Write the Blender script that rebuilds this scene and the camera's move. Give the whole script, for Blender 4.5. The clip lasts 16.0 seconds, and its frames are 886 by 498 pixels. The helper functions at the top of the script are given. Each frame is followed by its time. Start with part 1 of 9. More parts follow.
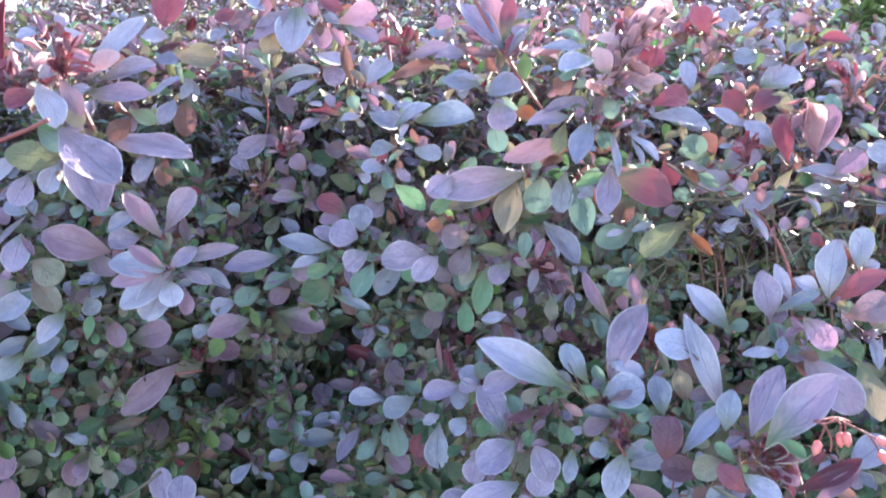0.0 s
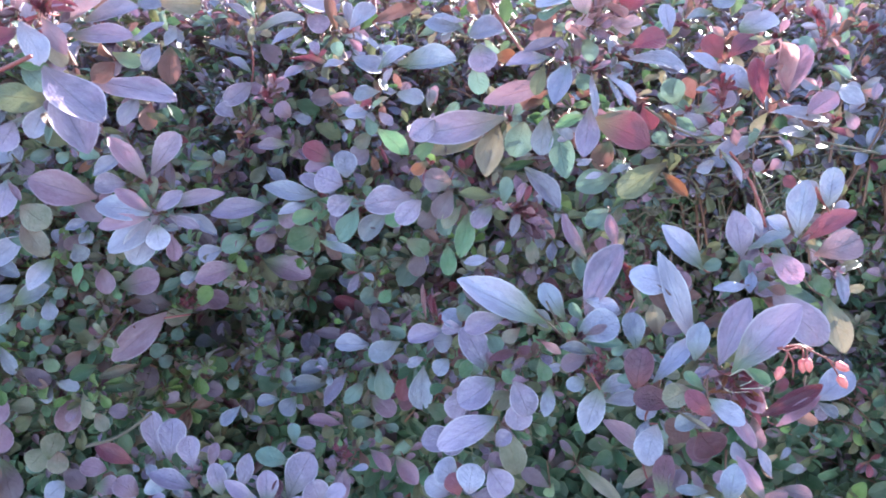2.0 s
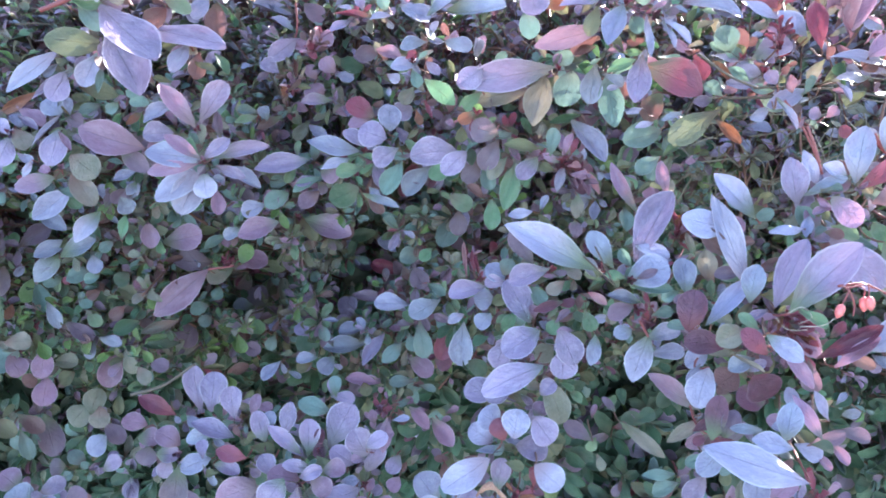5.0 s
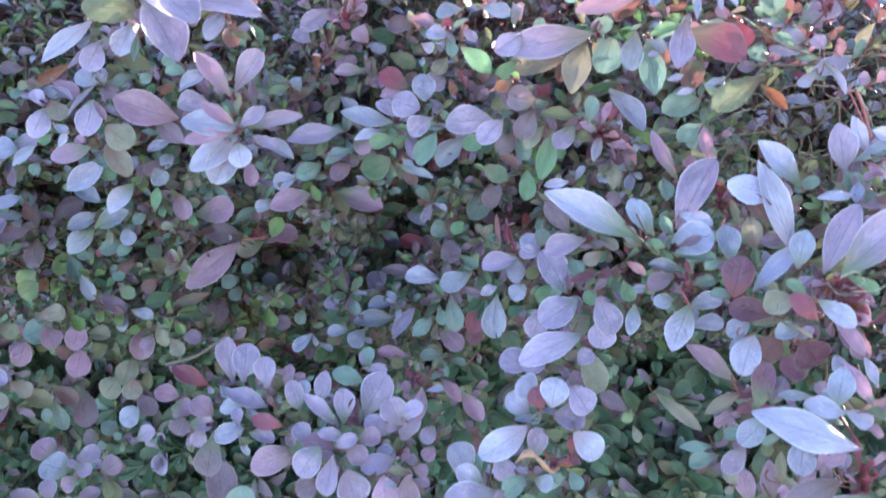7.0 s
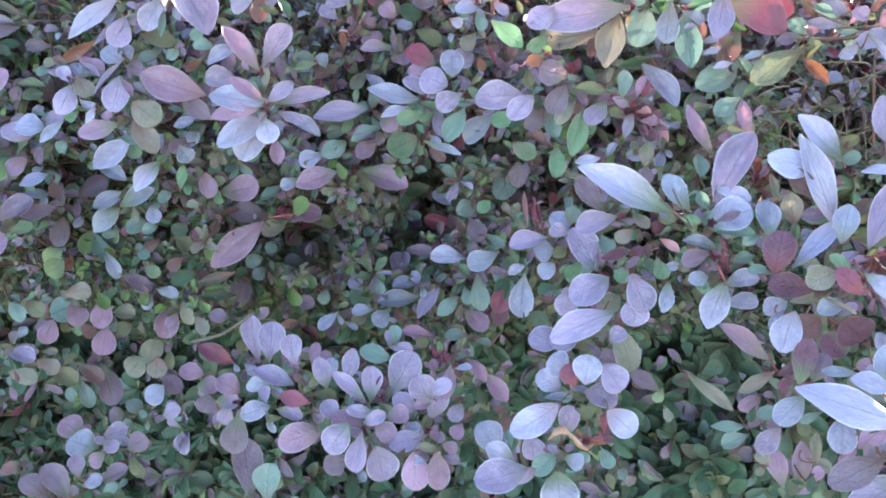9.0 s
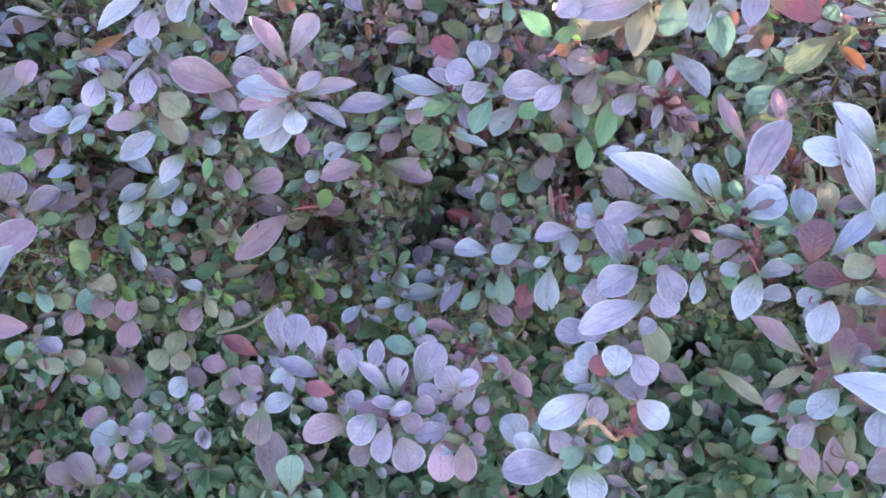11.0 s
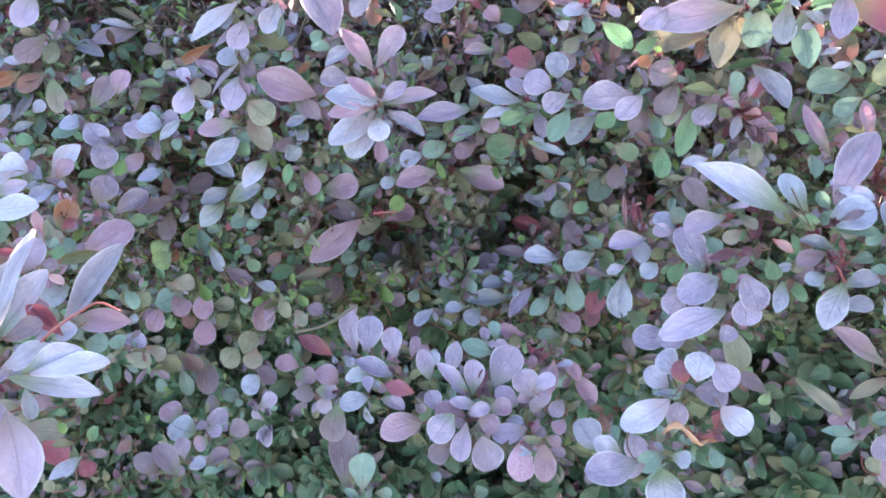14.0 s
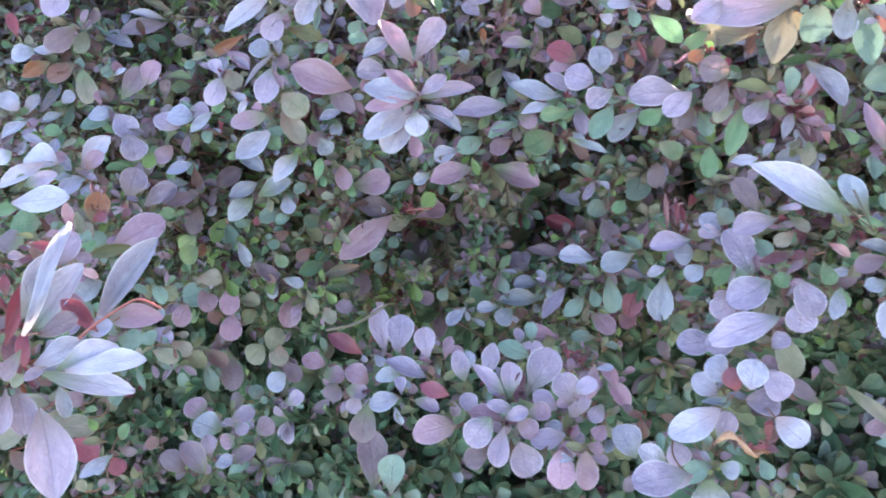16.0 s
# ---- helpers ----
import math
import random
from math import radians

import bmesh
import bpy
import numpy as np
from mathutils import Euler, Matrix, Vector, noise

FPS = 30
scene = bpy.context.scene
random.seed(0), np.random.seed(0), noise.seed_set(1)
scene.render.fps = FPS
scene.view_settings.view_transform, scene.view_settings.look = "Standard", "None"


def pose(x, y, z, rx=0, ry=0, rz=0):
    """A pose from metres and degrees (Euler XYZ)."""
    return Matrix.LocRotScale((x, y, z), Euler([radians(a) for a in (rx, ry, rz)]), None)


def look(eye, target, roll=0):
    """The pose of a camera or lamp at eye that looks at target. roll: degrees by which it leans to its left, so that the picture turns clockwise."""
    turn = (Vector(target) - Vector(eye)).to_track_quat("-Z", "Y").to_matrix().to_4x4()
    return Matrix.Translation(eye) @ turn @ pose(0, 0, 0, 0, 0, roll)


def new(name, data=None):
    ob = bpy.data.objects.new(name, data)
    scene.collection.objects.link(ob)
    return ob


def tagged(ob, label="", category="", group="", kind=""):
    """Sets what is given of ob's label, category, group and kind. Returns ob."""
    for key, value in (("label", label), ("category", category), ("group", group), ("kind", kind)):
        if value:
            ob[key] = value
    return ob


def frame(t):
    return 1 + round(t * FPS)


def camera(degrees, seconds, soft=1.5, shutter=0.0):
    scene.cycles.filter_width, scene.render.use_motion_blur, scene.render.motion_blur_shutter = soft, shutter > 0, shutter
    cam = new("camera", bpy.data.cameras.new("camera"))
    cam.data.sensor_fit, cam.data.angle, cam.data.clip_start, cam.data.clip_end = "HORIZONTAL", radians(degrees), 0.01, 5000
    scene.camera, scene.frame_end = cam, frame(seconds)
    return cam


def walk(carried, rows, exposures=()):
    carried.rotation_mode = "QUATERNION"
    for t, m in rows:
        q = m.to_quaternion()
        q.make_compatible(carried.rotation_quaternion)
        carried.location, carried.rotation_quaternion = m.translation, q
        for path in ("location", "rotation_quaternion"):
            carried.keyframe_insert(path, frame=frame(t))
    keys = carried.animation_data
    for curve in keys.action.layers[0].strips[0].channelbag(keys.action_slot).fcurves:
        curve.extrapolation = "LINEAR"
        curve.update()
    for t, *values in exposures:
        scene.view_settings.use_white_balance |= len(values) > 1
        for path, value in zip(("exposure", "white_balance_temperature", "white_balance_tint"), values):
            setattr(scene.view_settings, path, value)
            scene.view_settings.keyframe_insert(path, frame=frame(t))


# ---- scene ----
cam = camera(63.7, 16.0, soft=1.8, shutter=0.8)
PATH = [
    (0, (0.011, 0.001, 1.002), (-0.045, 1.856, 0.256), -0.7),
    (0.5, (0.011, 0.001, 0.997), (-0.038, 1.836, 0.204), -0.5),
    (1, (0.014, -0.003, 0.995), (-0.011, 1.808, 0.146), -0.1),
    (1.5, (0.016, -0.006, 0.995), (-0.004, 1.809, 0.157), -0.2),
    (2, (0.015, -0.008, 0.995), (-0.018, 1.811, 0.164), -0.4),
    (2.5, (0.012, -0.007, 0.995), (-0.046, 1.819, 0.181), -0.8),
    (3, (0.011, -0.009, 0.995), (-0.053, 1.821, 0.189), -0.8),
    (3.5, (0.009, -0.01, 0.989), (-0.065, 1.813, 0.168), -0.9),
    (4, (0.009, -0.012, 0.983), (-0.078, 1.801, 0.144), -0.8),
    (4.2, (0.01, -0.013, 0.981), (-0.079, 1.797, 0.133), -0.7),
    (6.3, (-0.002, -0.016, 0.977), (-0.117, 1.795, 0.136), -0.2),
    (6.5, (-0.002, -0.014, 0.978), (-0.128, 1.787, 0.118), -0.5),
    (7, (-0.002, -0.017, 0.971), (-0.146, 1.773, 0.09), -0.8),
    (7.5, (-0.002, -0.022, 0.966), (-0.152, 1.755, 0.061), -0.9),
    (8, (-0.005, -0.022, 0.969), (-0.164, 1.756, 0.067), -0.8),
    (8.5, (-0.008, -0.018, 0.966), (-0.175, 1.756, 0.058), -0.9),
    (9, (-0.009, -0.017, 0.966), (-0.188, 1.753, 0.054), -1.1),
    (11.3, (-0.016, -0.019, 0.961), (-0.248, 1.75, 0.057), -1.6),
    (11.5, (-0.018, -0.021, 0.961), (-0.257, 1.75, 0.062), -1.7),
    (12, (-0.019, -0.023, 0.962), (-0.269, 1.744, 0.06), -1.7),
    (12.5, (-0.021, -0.03, 0.965), (-0.286, 1.741, 0.074), -1.7),
    (13, (-0.024, -0.03, 0.965), (-0.314, 1.745, 0.089), -1.9),
    (13.5, (-0.029, -0.03, 0.964), (-0.35, 1.737, 0.083), -2.0),
    (14, (-0.03, -0.029, 0.964), (-0.36, 1.736, 0.082), -2.0),
    (14.5, (-0.033, -0.029, 0.963), (-0.368, 1.733, 0.078), -2.0),
    (15, (-0.034, -0.027, 0.963), (-0.378, 1.728, 0.069), -2.0),
    (15.5, (-0.036, -0.025, 0.962), (-0.383, 1.732, 0.073), -1.9),
    (16, (-0.042, -0.023, 0.961), (-0.408, 1.731, 0.073), -1.7),
]
walk(cam, [(t, look(eye, target, roll)) for t, eye, target, roll in PATH],
     [(0.0, 2.66, 6350.0, 8.0), (4.2, 2.86, 5980.0, 9.5), (7.0, 2.96, 6250.0, 8.0), (9.0, 3.05, 6550.0, 6.5), (16.0, 3.16, 6950.0, 6.5)])

# ---- light: a clear sky, the sun low behind the hedge ----
SUN_EL, SUN_AZ = radians(16), radians(37)
world = bpy.data.worlds.new("sky")
scene.world = world
world.use_nodes = True
wn = world.node_tree.nodes
sky = wn.new("ShaderNodeTexSky")
sky.sky_type, sky.sun_disc = "NISHITA", False
sky.sun_elevation, sky.sun_rotation = SUN_EL, SUN_AZ
wn["Background"].inputs["Strength"].default_value = 0.15
world.node_tree.links.new(sky.outputs[0], wn["Background"].inputs["Color"])

sun_data = bpy.data.lights.new("sun", "SUN")
sun_data.energy, sun_data.angle, sun_data.color = 5.0, radians(0.5), (1.0, 0.94, 0.86)
sun = new("sun", sun_data)
to_sun = Vector((math.sin(SUN_AZ) * math.cos(SUN_EL), math.cos(SUN_AZ) * math.cos(SUN_EL), math.sin(SUN_EL)))
sun.matrix_world = look((0, 0, 0), -to_sun) @ Matrix.Identity(4)
sun.location = to_sun * 20


# ---- materials ----
def node_mat(name):
    m = bpy.data.materials.new(name)
    m.use_nodes = True
    return m, m.node_tree.nodes, m.node_tree.links


def math_node(n, l, op, a, b=0.0, clamp=False):
    k = n.new("ShaderNodeMath")
    k.operation, k.use_clamp = op, clamp
    for i, v in enumerate((a, b)):
        if isinstance(v, (int, float)):
            k.inputs[i].default_value = v
        else:
            l.new(v, k.inputs[i])
    return k.outputs[0]


def mix_col(n, l, fac, a, b, blend="MIX"):
    k = n.new("ShaderNodeMix")
    k.data_type, k.blend_type = "RGBA", blend
    for i, v in ((0, fac), (6, a), (7, b)):
        if isinstance(v, (int, float)):
            k.inputs[i].default_value = v
        elif isinstance(v, tuple):
            k.inputs[i].default_value = (*v, 1)
        else:
            l.new(v, k.inputs[i])
    return k.outputs[2]


def leaf_mat(name, one, two, edge, foot, glow, rough=0.42, through_light=0.1, gloss=0.45):
    """A leaf: two colours that mottle into one another, a midrib and side veins, a paler rim, a tinted foot, and light that shines through."""
    m, n, l = node_mat(name)
    info, geo, uv = n.new("ShaderNodeObjectInfo"), n.new("ShaderNodeNewGeometry"), n.new("ShaderNodeUVMap")
    rnd = math_node(n, l, "FRACT", math_node(n, l, "ADD", info.outputs["Random"], geo.outputs["Random Per Island"]))
    rnd2 = math_node(n, l, "FRACT", math_node(n, l, "MULTIPLY", rnd, 37.3))
    sep = n.new("ShaderNodeSeparateXYZ")
    l.new(uv.outputs[0], sep.inputs[0])
    u, v = sep.outputs[0], math_node(n, l, "ABSOLUTE", math_node(n, l, "SUBTRACT", sep.outputs[1], 0.5))

    def speckle(scale, detail, seed):
        t = n.new("ShaderNodeTexNoise")
        t.noise_dimensions = "4D"
        t.inputs["Scale"].default_value, t.inputs["Detail"].default_value = scale, detail
        l.new(uv.outputs[0], t.inputs["Vector"])
        l.new(math_node(n, l, "MULTIPLY", rnd, seed), t.inputs["W"])
        return t.outputs[0]

    blotch, fine, pits = speckle(2.4, 3, 90.0), speckle(17, 5, 40.0), speckle(60, 2, 70.0)
    # how far a leaf has turned to its second colour
    turn = math_node(n, l, "ADD", math_node(n, l, "MULTIPLY", math_node(n, l, "SUBTRACT", rnd2, 0.5), 1.3),
                     math_node(n, l, "MULTIPLY", math_node(n, l, "SUBTRACT", blotch, 0.32), 2.0), True)
    rnd3 = math_node(n, l, "FRACT", math_node(n, l, "MULTIPLY", rnd, 113.7))
    green_foot = math_node(n, l, "MULTIPLY", math_node(n, l, "SUBTRACT", rnd3, 0.45), 3.0, True)
    col = mix_col(n, l, turn, one, two)
    tone = math_node(n, l, "ADD", math_node(n, l, "MULTIPLY", rnd, 0.46), 0.55)
    shade = math_node(n, l, "ADD", math_node(n, l, "MULTIPLY", fine, 0.55), tone)
    shade = math_node(n, l, "ADD", shade, math_node(n, l, "MULTIPLY", math_node(n, l, "SUBTRACT", pits, 0.5), 0.35))
    lean = math_node(n, l, "MULTIPLY", math_node(n, l, "SUBTRACT", u, 0.55), math_node(n, l, "SUBTRACT", math_node(n, l, "MULTIPLY", rnd3, 0.9), 0.25))
    shade = math_node(n, l, "ADD", shade, lean)
    shade = math_node(n, l, "ADD", shade, math_node(n, l, "MULTIPLY", math_node(n, l, "SUBTRACT", blotch, 0.5), 0.95))
    rgb = n.new("ShaderNodeCombineColor")
    for i in range(3):
        l.new(shade, rgb.inputs[i])
    col = mix_col(n, l, 1.0, col, rgb.outputs[0], "MULTIPLY")
    # a waxy bloom in patches
    bloom = math_node(n, l, "MULTIPLY", math_node(n, l, "SUBTRACT", speckle(4.5, 3, 23.0), 0.48), 3.0, True)
    col = mix_col(n, l, math_node(n, l, "MULTIPLY", bloom, 0.38), col, edge)
    # side veins
    slant = math_node(n, l, "SUBTRACT", u, math_node(n, l, "MULTIPLY", v, 0.6))
    slant = math_node(n, l, "ADD", slant, math_node(n, l, "MULTIPLY", blotch, 0.12))
    vein = math_node(n, l, "POWER", math_node(n, l, "ABSOLUTE", math_node(n, l, "SINE", math_node(n, l, "MULTIPLY", slant, 21.0))), 0.35)
    deep = tuple(c * 0.5 for c in foot)
    col = mix_col(n, l, math_node(n, l, "MULTIPLY", math_node(n, l, "SUBTRACT", 1.0, vein), 0.07, True), col, deep)
    # a pale rim, part leaf margin and part painted edge highlight, broken here and there
    rim = math_node(n, l, "MULTIPLY", math_node(n, l, "SUBTRACT", v, 0.44), 24.0, True)
    col = mix_col(n, l, math_node(n, l, "MULTIPLY", rim, math_node(n, l, "ADD", math_node(n, l, "MULTIPLY", fine, 1.15), 0.0), True), col, edge)
    # the midrib, and the tint that runs up from the foot
    rib = math_node(n, l, "MULTIPLY", math_node(n, l, "SUBTRACT", 0.022, v), 80.0, True)
    col = mix_col(n, l, math_node(n, l, "MULTIPLY", rib, math_node(n, l, "MULTIPLY", math_node(n, l, "SUBTRACT", 1.0, u), 0.55)), col, deep)
    col = mix_col(n, l, math_node(n, l, "MULTIPLY", math_node(n, l, "SUBTRACT", math_node(n, l, "ADD", math_node(n, l, "MULTIPLY", rnd2, 0.34), 0.26), u), 2.4, True), col, mix_col(n, l, green_foot, foot, (0.135, 0.155, 0.095)))
    # brown specks on some
    spot = math_node(n, l, "MULTIPLY", math_node(n, l, "SUBTRACT", math_node(n, l, "ADD", fine, math_node(n, l, "MULTIPLY", rnd2, 0.06)), 0.70), 14.0, True)
    col = mix_col(n, l, math_node(n, l, "MULTIPLY", spot, 0.6), col, (0.10, 0.065, 0.05))
    relief = math_node(n, l, "ADD", math_node(n, l, "MULTIPLY", vein, 0.2), math_node(n, l, "MULTIPLY", fine, 0.9))
    relief = math_node(n, l, "SUBTRACT", relief, math_node(n, l, "MULTIPLY", rib, 0.6))
    bump = n.new("ShaderNodeBump")
    bump.inputs["Strength"].default_value, bump.inputs["Distance"].default_value = 0.6, 0.001
    l.new(relief, bump.inputs["Height"])
    p = n["Principled BSDF"]
    l.new(col, p.inputs["Base Color"])
    l.new(bump.outputs[0], p.inputs["Normal"])
    l.new(math_node(n, l, "ADD", math_node(n, l, "MULTIPLY", fine, 0.3), rough - 0.14), p.inputs["Roughness"])
    p.inputs["Specular IOR Level"].default_value = gloss
    tr = n.new("ShaderNodeBsdfTranslucent")
    l.new(mix_col(n, l, 0.35, glow, col), tr.inputs["Color"])
    mixs = n.new("ShaderNodeMixShader")
    mixs.inputs[0].default_value = through_light
    l.new(p.outputs[0], mixs.inputs[1])
    l.new(tr.outputs[0], mixs.inputs[2])
    l.new(mixs.outputs[0], n["Material Output"].inputs["Surface"])
    return m


LEAF = {
    "p": leaf_mat("leaf_purple", (0.245, 0.185, 0.285), (0.247, 0.173, 0.249), (0.50, 0.42, 0.50), (0.21, 0.145, 0.175), (0.5, 0.18, 0.25), 0.36, 0.04),
    "b": leaf_mat("leaf_slate", (0.237, 0.214, 0.318), (0.223, 0.223, 0.271), (0.46, 0.43, 0.51), (0.20, 0.18, 0.18), (0.32, 0.2, 0.24), 0.34, 0.03),
    "r": leaf_mat("leaf_red", (0.205, 0.040, 0.068), (0.17, 0.048, 0.08), (0.27, 0.12, 0.15), (0.24, 0.06, 0.07), (0.5, 0.09, 0.12), 0.36, 0.08),
    "g": leaf_mat("leaf_green", (0.115, 0.20, 0.11), (0.16, 0.195, 0.12), (0.29, 0.29, 0.24), (0.19, 0.17, 0.12), (0.27, 0.42, 0.18), 0.38, 0.12),
    "l": leaf_mat("leaf_lime", (0.125, 0.20, 0.06), (0.16, 0.19, 0.08), (0.28, 0.29, 0.16), (0.20, 0.20, 0.09), (0.36, 0.55, 0.14), 0.4, 0.1),
    "o": leaf_mat("leaf_olive", (0.18, 0.17, 0.125), (0.21, 0.165, 0.14), (0.32, 0.28, 0.24), (0.21, 0.12, 0.10), (0.40, 0.31, 0.18), 0.4, 0.12),
    "m": leaf_mat("leaf_maroon", (0.095, 0.026, 0.048), (0.12, 0.045, 0.075), (0.19, 0.10, 0.13), (0.13, 0.035, 0.045), (0.55, 0.08, 0.10), 0.34, 0.03),
    "k": leaf_mat("leaf_rose", (0.275, 0.150, 0.225), (0.235, 0.145, 0.205), (0.45, 0.33, 0.40), (0.22, 0.12, 0.13), (0.7, 0.28, 0.38), 0.36, 0.10),
    "a": leaf_mat("leaf_orange", (0.20, 0.066, 0.035), (0.17, 0.062, 0.04), (0.40, 0.23, 0.15), (0.25, 0.09, 0.06), (0.5, 0.15, 0.06), 0.4, 0.07),
    # pale with waxy bloom, and with some sky brightness put into the colour
    "w": leaf_mat("leaf_bloomed_skylit", (0.295, 0.262, 0.365), (0.305, 0.262, 0.345), (0.56, 0.51, 0.60), (0.30, 0.21, 0.25), (0.42, 0.25, 0.32), 0.34, 0.03),
    # deep green and plum: partly the leaf's own colour, partly painted shade
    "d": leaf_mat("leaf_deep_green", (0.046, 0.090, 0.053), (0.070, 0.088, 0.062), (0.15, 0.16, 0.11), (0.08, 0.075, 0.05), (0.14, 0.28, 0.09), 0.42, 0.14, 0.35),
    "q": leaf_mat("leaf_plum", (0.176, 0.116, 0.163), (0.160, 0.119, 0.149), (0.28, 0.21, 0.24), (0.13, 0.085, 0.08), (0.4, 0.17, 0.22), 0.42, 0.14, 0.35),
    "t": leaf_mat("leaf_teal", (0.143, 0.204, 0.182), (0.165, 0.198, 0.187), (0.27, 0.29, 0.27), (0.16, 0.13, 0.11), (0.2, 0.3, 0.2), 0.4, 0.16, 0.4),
    # crumpled leaves; the pale, glowing pink imitates sun on them
    "v": leaf_mat("leaf_withered_sunlit_pink", (0.50, 0.30, 0.33), (0.42, 0.21, 0.24), (0.66, 0.50, 0.52), (0.34, 0.11, 0.14), (0.8, 0.36, 0.38), 0.42, 0.25),
    # olive and russet of the inner leaves, darkened in the colour for shade
    "e": leaf_mat("leaf_dim_olive", (0.135, 0.138, 0.080), (0.155, 0.138, 0.090), (0.20, 0.17, 0.11), (0.13, 0.075, 0.05), (0.3, 0.30, 0.14), 0.5, 0.13, 0.3),
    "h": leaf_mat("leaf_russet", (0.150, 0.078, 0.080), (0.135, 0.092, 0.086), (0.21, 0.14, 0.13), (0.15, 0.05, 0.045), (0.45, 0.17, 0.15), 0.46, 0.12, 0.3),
}


def plain_mat(name, a, b, scale, rough, bump_m=0.0005):
    m, n, l = node_mat(name)
    co = n.new("ShaderNodeTexCoord")
    t = n.new("ShaderNodeTexNoise")
    t.inputs["Scale"].default_value, t.inputs["Detail"].default_value = scale, 6
    l.new(co.outputs["Object"], t.inputs["Vector"])
    t2 = n.new("ShaderNodeTexNoise")
    t2.inputs["Scale"].default_value, t2.inputs["Detail"].default_value = scale * 9, 4
    l.new(co.outputs["Object"], t2.inputs["Vector"])
    f = math_node(n, l, "MULTIPLY", math_node(n, l, "SUBTRACT", math_node(n, l, "ADD", t.outputs[0], t2.outputs[0]), 0.6), 2.2, True)
    p = n["Principled BSDF"]
    l.new(mix_col(n, l, f, a, b), p.inputs["Base Color"])
    p.inputs["Roughness"].default_value = rough
    bump = n.new("ShaderNodeBump")
    bump.inputs["Strength"].default_value, bump.inputs["Distance"].default_value = 0.6, bump_m
    l.new(t2.outputs[0], bump.inputs["Height"])
    l.new(bump.outputs[0], p.inputs["Normal"])
    return m


BARK = plain_mat("bark_grey_brown", (0.06, 0.045, 0.035), (0.13, 0.10, 0.08), 60, 0.8)
RUSSET_BARK = plain_mat("bark_russet", (0.13, 0.05, 0.04), (0.20, 0.10, 0.075), 60, 0.7)
STALK = plain_mat("stalk_olive", (0.06, 0.05, 0.035), (0.09, 0.055, 0.045), 90, 0.6, 0.0002)
DEAD = plain_mat("dead_twig", (0.09, 0.065, 0.045), (0.20, 0.165, 0.12), 90, 0.8, 0.0002)
DRY = plain_mat("dry_leaf_orange", (0.22, 0.075, 0.055), (0.44, 0.23, 0.15), 240, 0.6)
RED_STEM = plain_mat("stem_red", (0.16, 0.03, 0.035), (0.25, 0.065, 0.065), 80, 0.5, 0.0002)
BERRY = plain_mat("berry_red", (0.62, 0.07, 0.08), (0.70, 0.20, 0.19), 300, 0.3, 0.0001)
CREAM = plain_mat("stalk_cream", (0.34, 0.27, 0.22), (0.46, 0.38, 0.32), 200, 0.6, 0.0001)
SOIL = plain_mat("soil", (0.07, 0.05, 0.035), (0.14, 0.11, 0.085), 14, 0.95, 0.006)
PAVING = plain_mat("grey_gravel", (0.10, 0.095, 0.085), (0.19, 0.18, 0.16), 22, 0.9, 0.004)


# ---- building blocks ----
def leaf_form(shape, bend, fold, rows=7, ripple=0.025, skew=0.0, twist=0.0):
    """Points, faces and uvs of a leaf one long (along x) and one wide, with its upper side up."""
    us = [0.0, 0.1, 0.22, 0.35, 0.48, 0.6, 0.72, 0.83, 0.92, 0.975, 1.0] if rows == 7 else [0.0, 0.16, 0.34, 0.52, 0.7, 0.85, 0.95, 1.0]
    vs = (-1.0, -0.5, 0.0, 0.5, 1.0) if rows == 7 else (-1.0, 0.0, 1.0)
    # where it is widest, and how full it is towards its foot and its tip
    widest, foot_full, tip_full = {"spoon": (0.68, 1.3, 0.52), "round": (0.60, 0.85, 0.50)}.get(shape, (0.56, 1.08, 0.80))
    verts, uvs, faces = [], [], []
    for u in us:
        t = 0.5 * u / widest if u < widest else 0.5 + 0.5 * (u - widest) / (1 - widest)
        w = 0.03 + 0.47 * max(0.0, math.sin(math.pi * t)) ** (foot_full if u < widest else tip_full)
        if u == 1.0:
            w = 0.11 if shape != "lance" else 0.02
        for v in vs:
            z = fold * abs(v) ** 1.3 * w + bend * (u - 0.15) ** 2 + ripple * math.sin(7 * u + 2.5 * v) * abs(v)
            side = v * w * (1 + 0.5 * skew * v) + skew * 0.35 * math.sin(math.pi * u * 0.8)
            verts.append((u, side, z + twist * (u - 0.3) * side))
            uvs.append((u, 0.5 + v * 0.5))
    k = len(vs)
    for i in range(len(us) - 1):
        for j in range(k - 1):
            faces.append((i * k + j, (i + 1) * k + j, (i + 1) * k + j + 1, i * k + j + 1))
    return np.array(verts), faces, np.array(uvs)


def mesh_of(name, verts, faces, uvs=None, mats=(), face_mats=None):
    me = bpy.data.meshes.new(name)
    me.from_pydata([tuple(v) for v in verts], [], [tuple(f) for f in faces])
    if uvs is not None:
        layer = me.uv_layers.new(name="UVMap")
        idx = np.empty(len(me.loops), dtype=np.int32)
        me.loops.foreach_get("vertex_index", idx)
        layer.data.foreach_set("uv", np.asarray(uvs, dtype=np.float32)[idx].ravel())
    for m in mats:
        me.materials.append(m)
    if face_mats is not None:
        me.polygons.foreach_set("material_index", np.asarray(face_mats, dtype=np.int32))
    me.polygons.foreach_set("use_smooth", np.ones(len(me.polygons), dtype=bool))
    me.update()
    return me


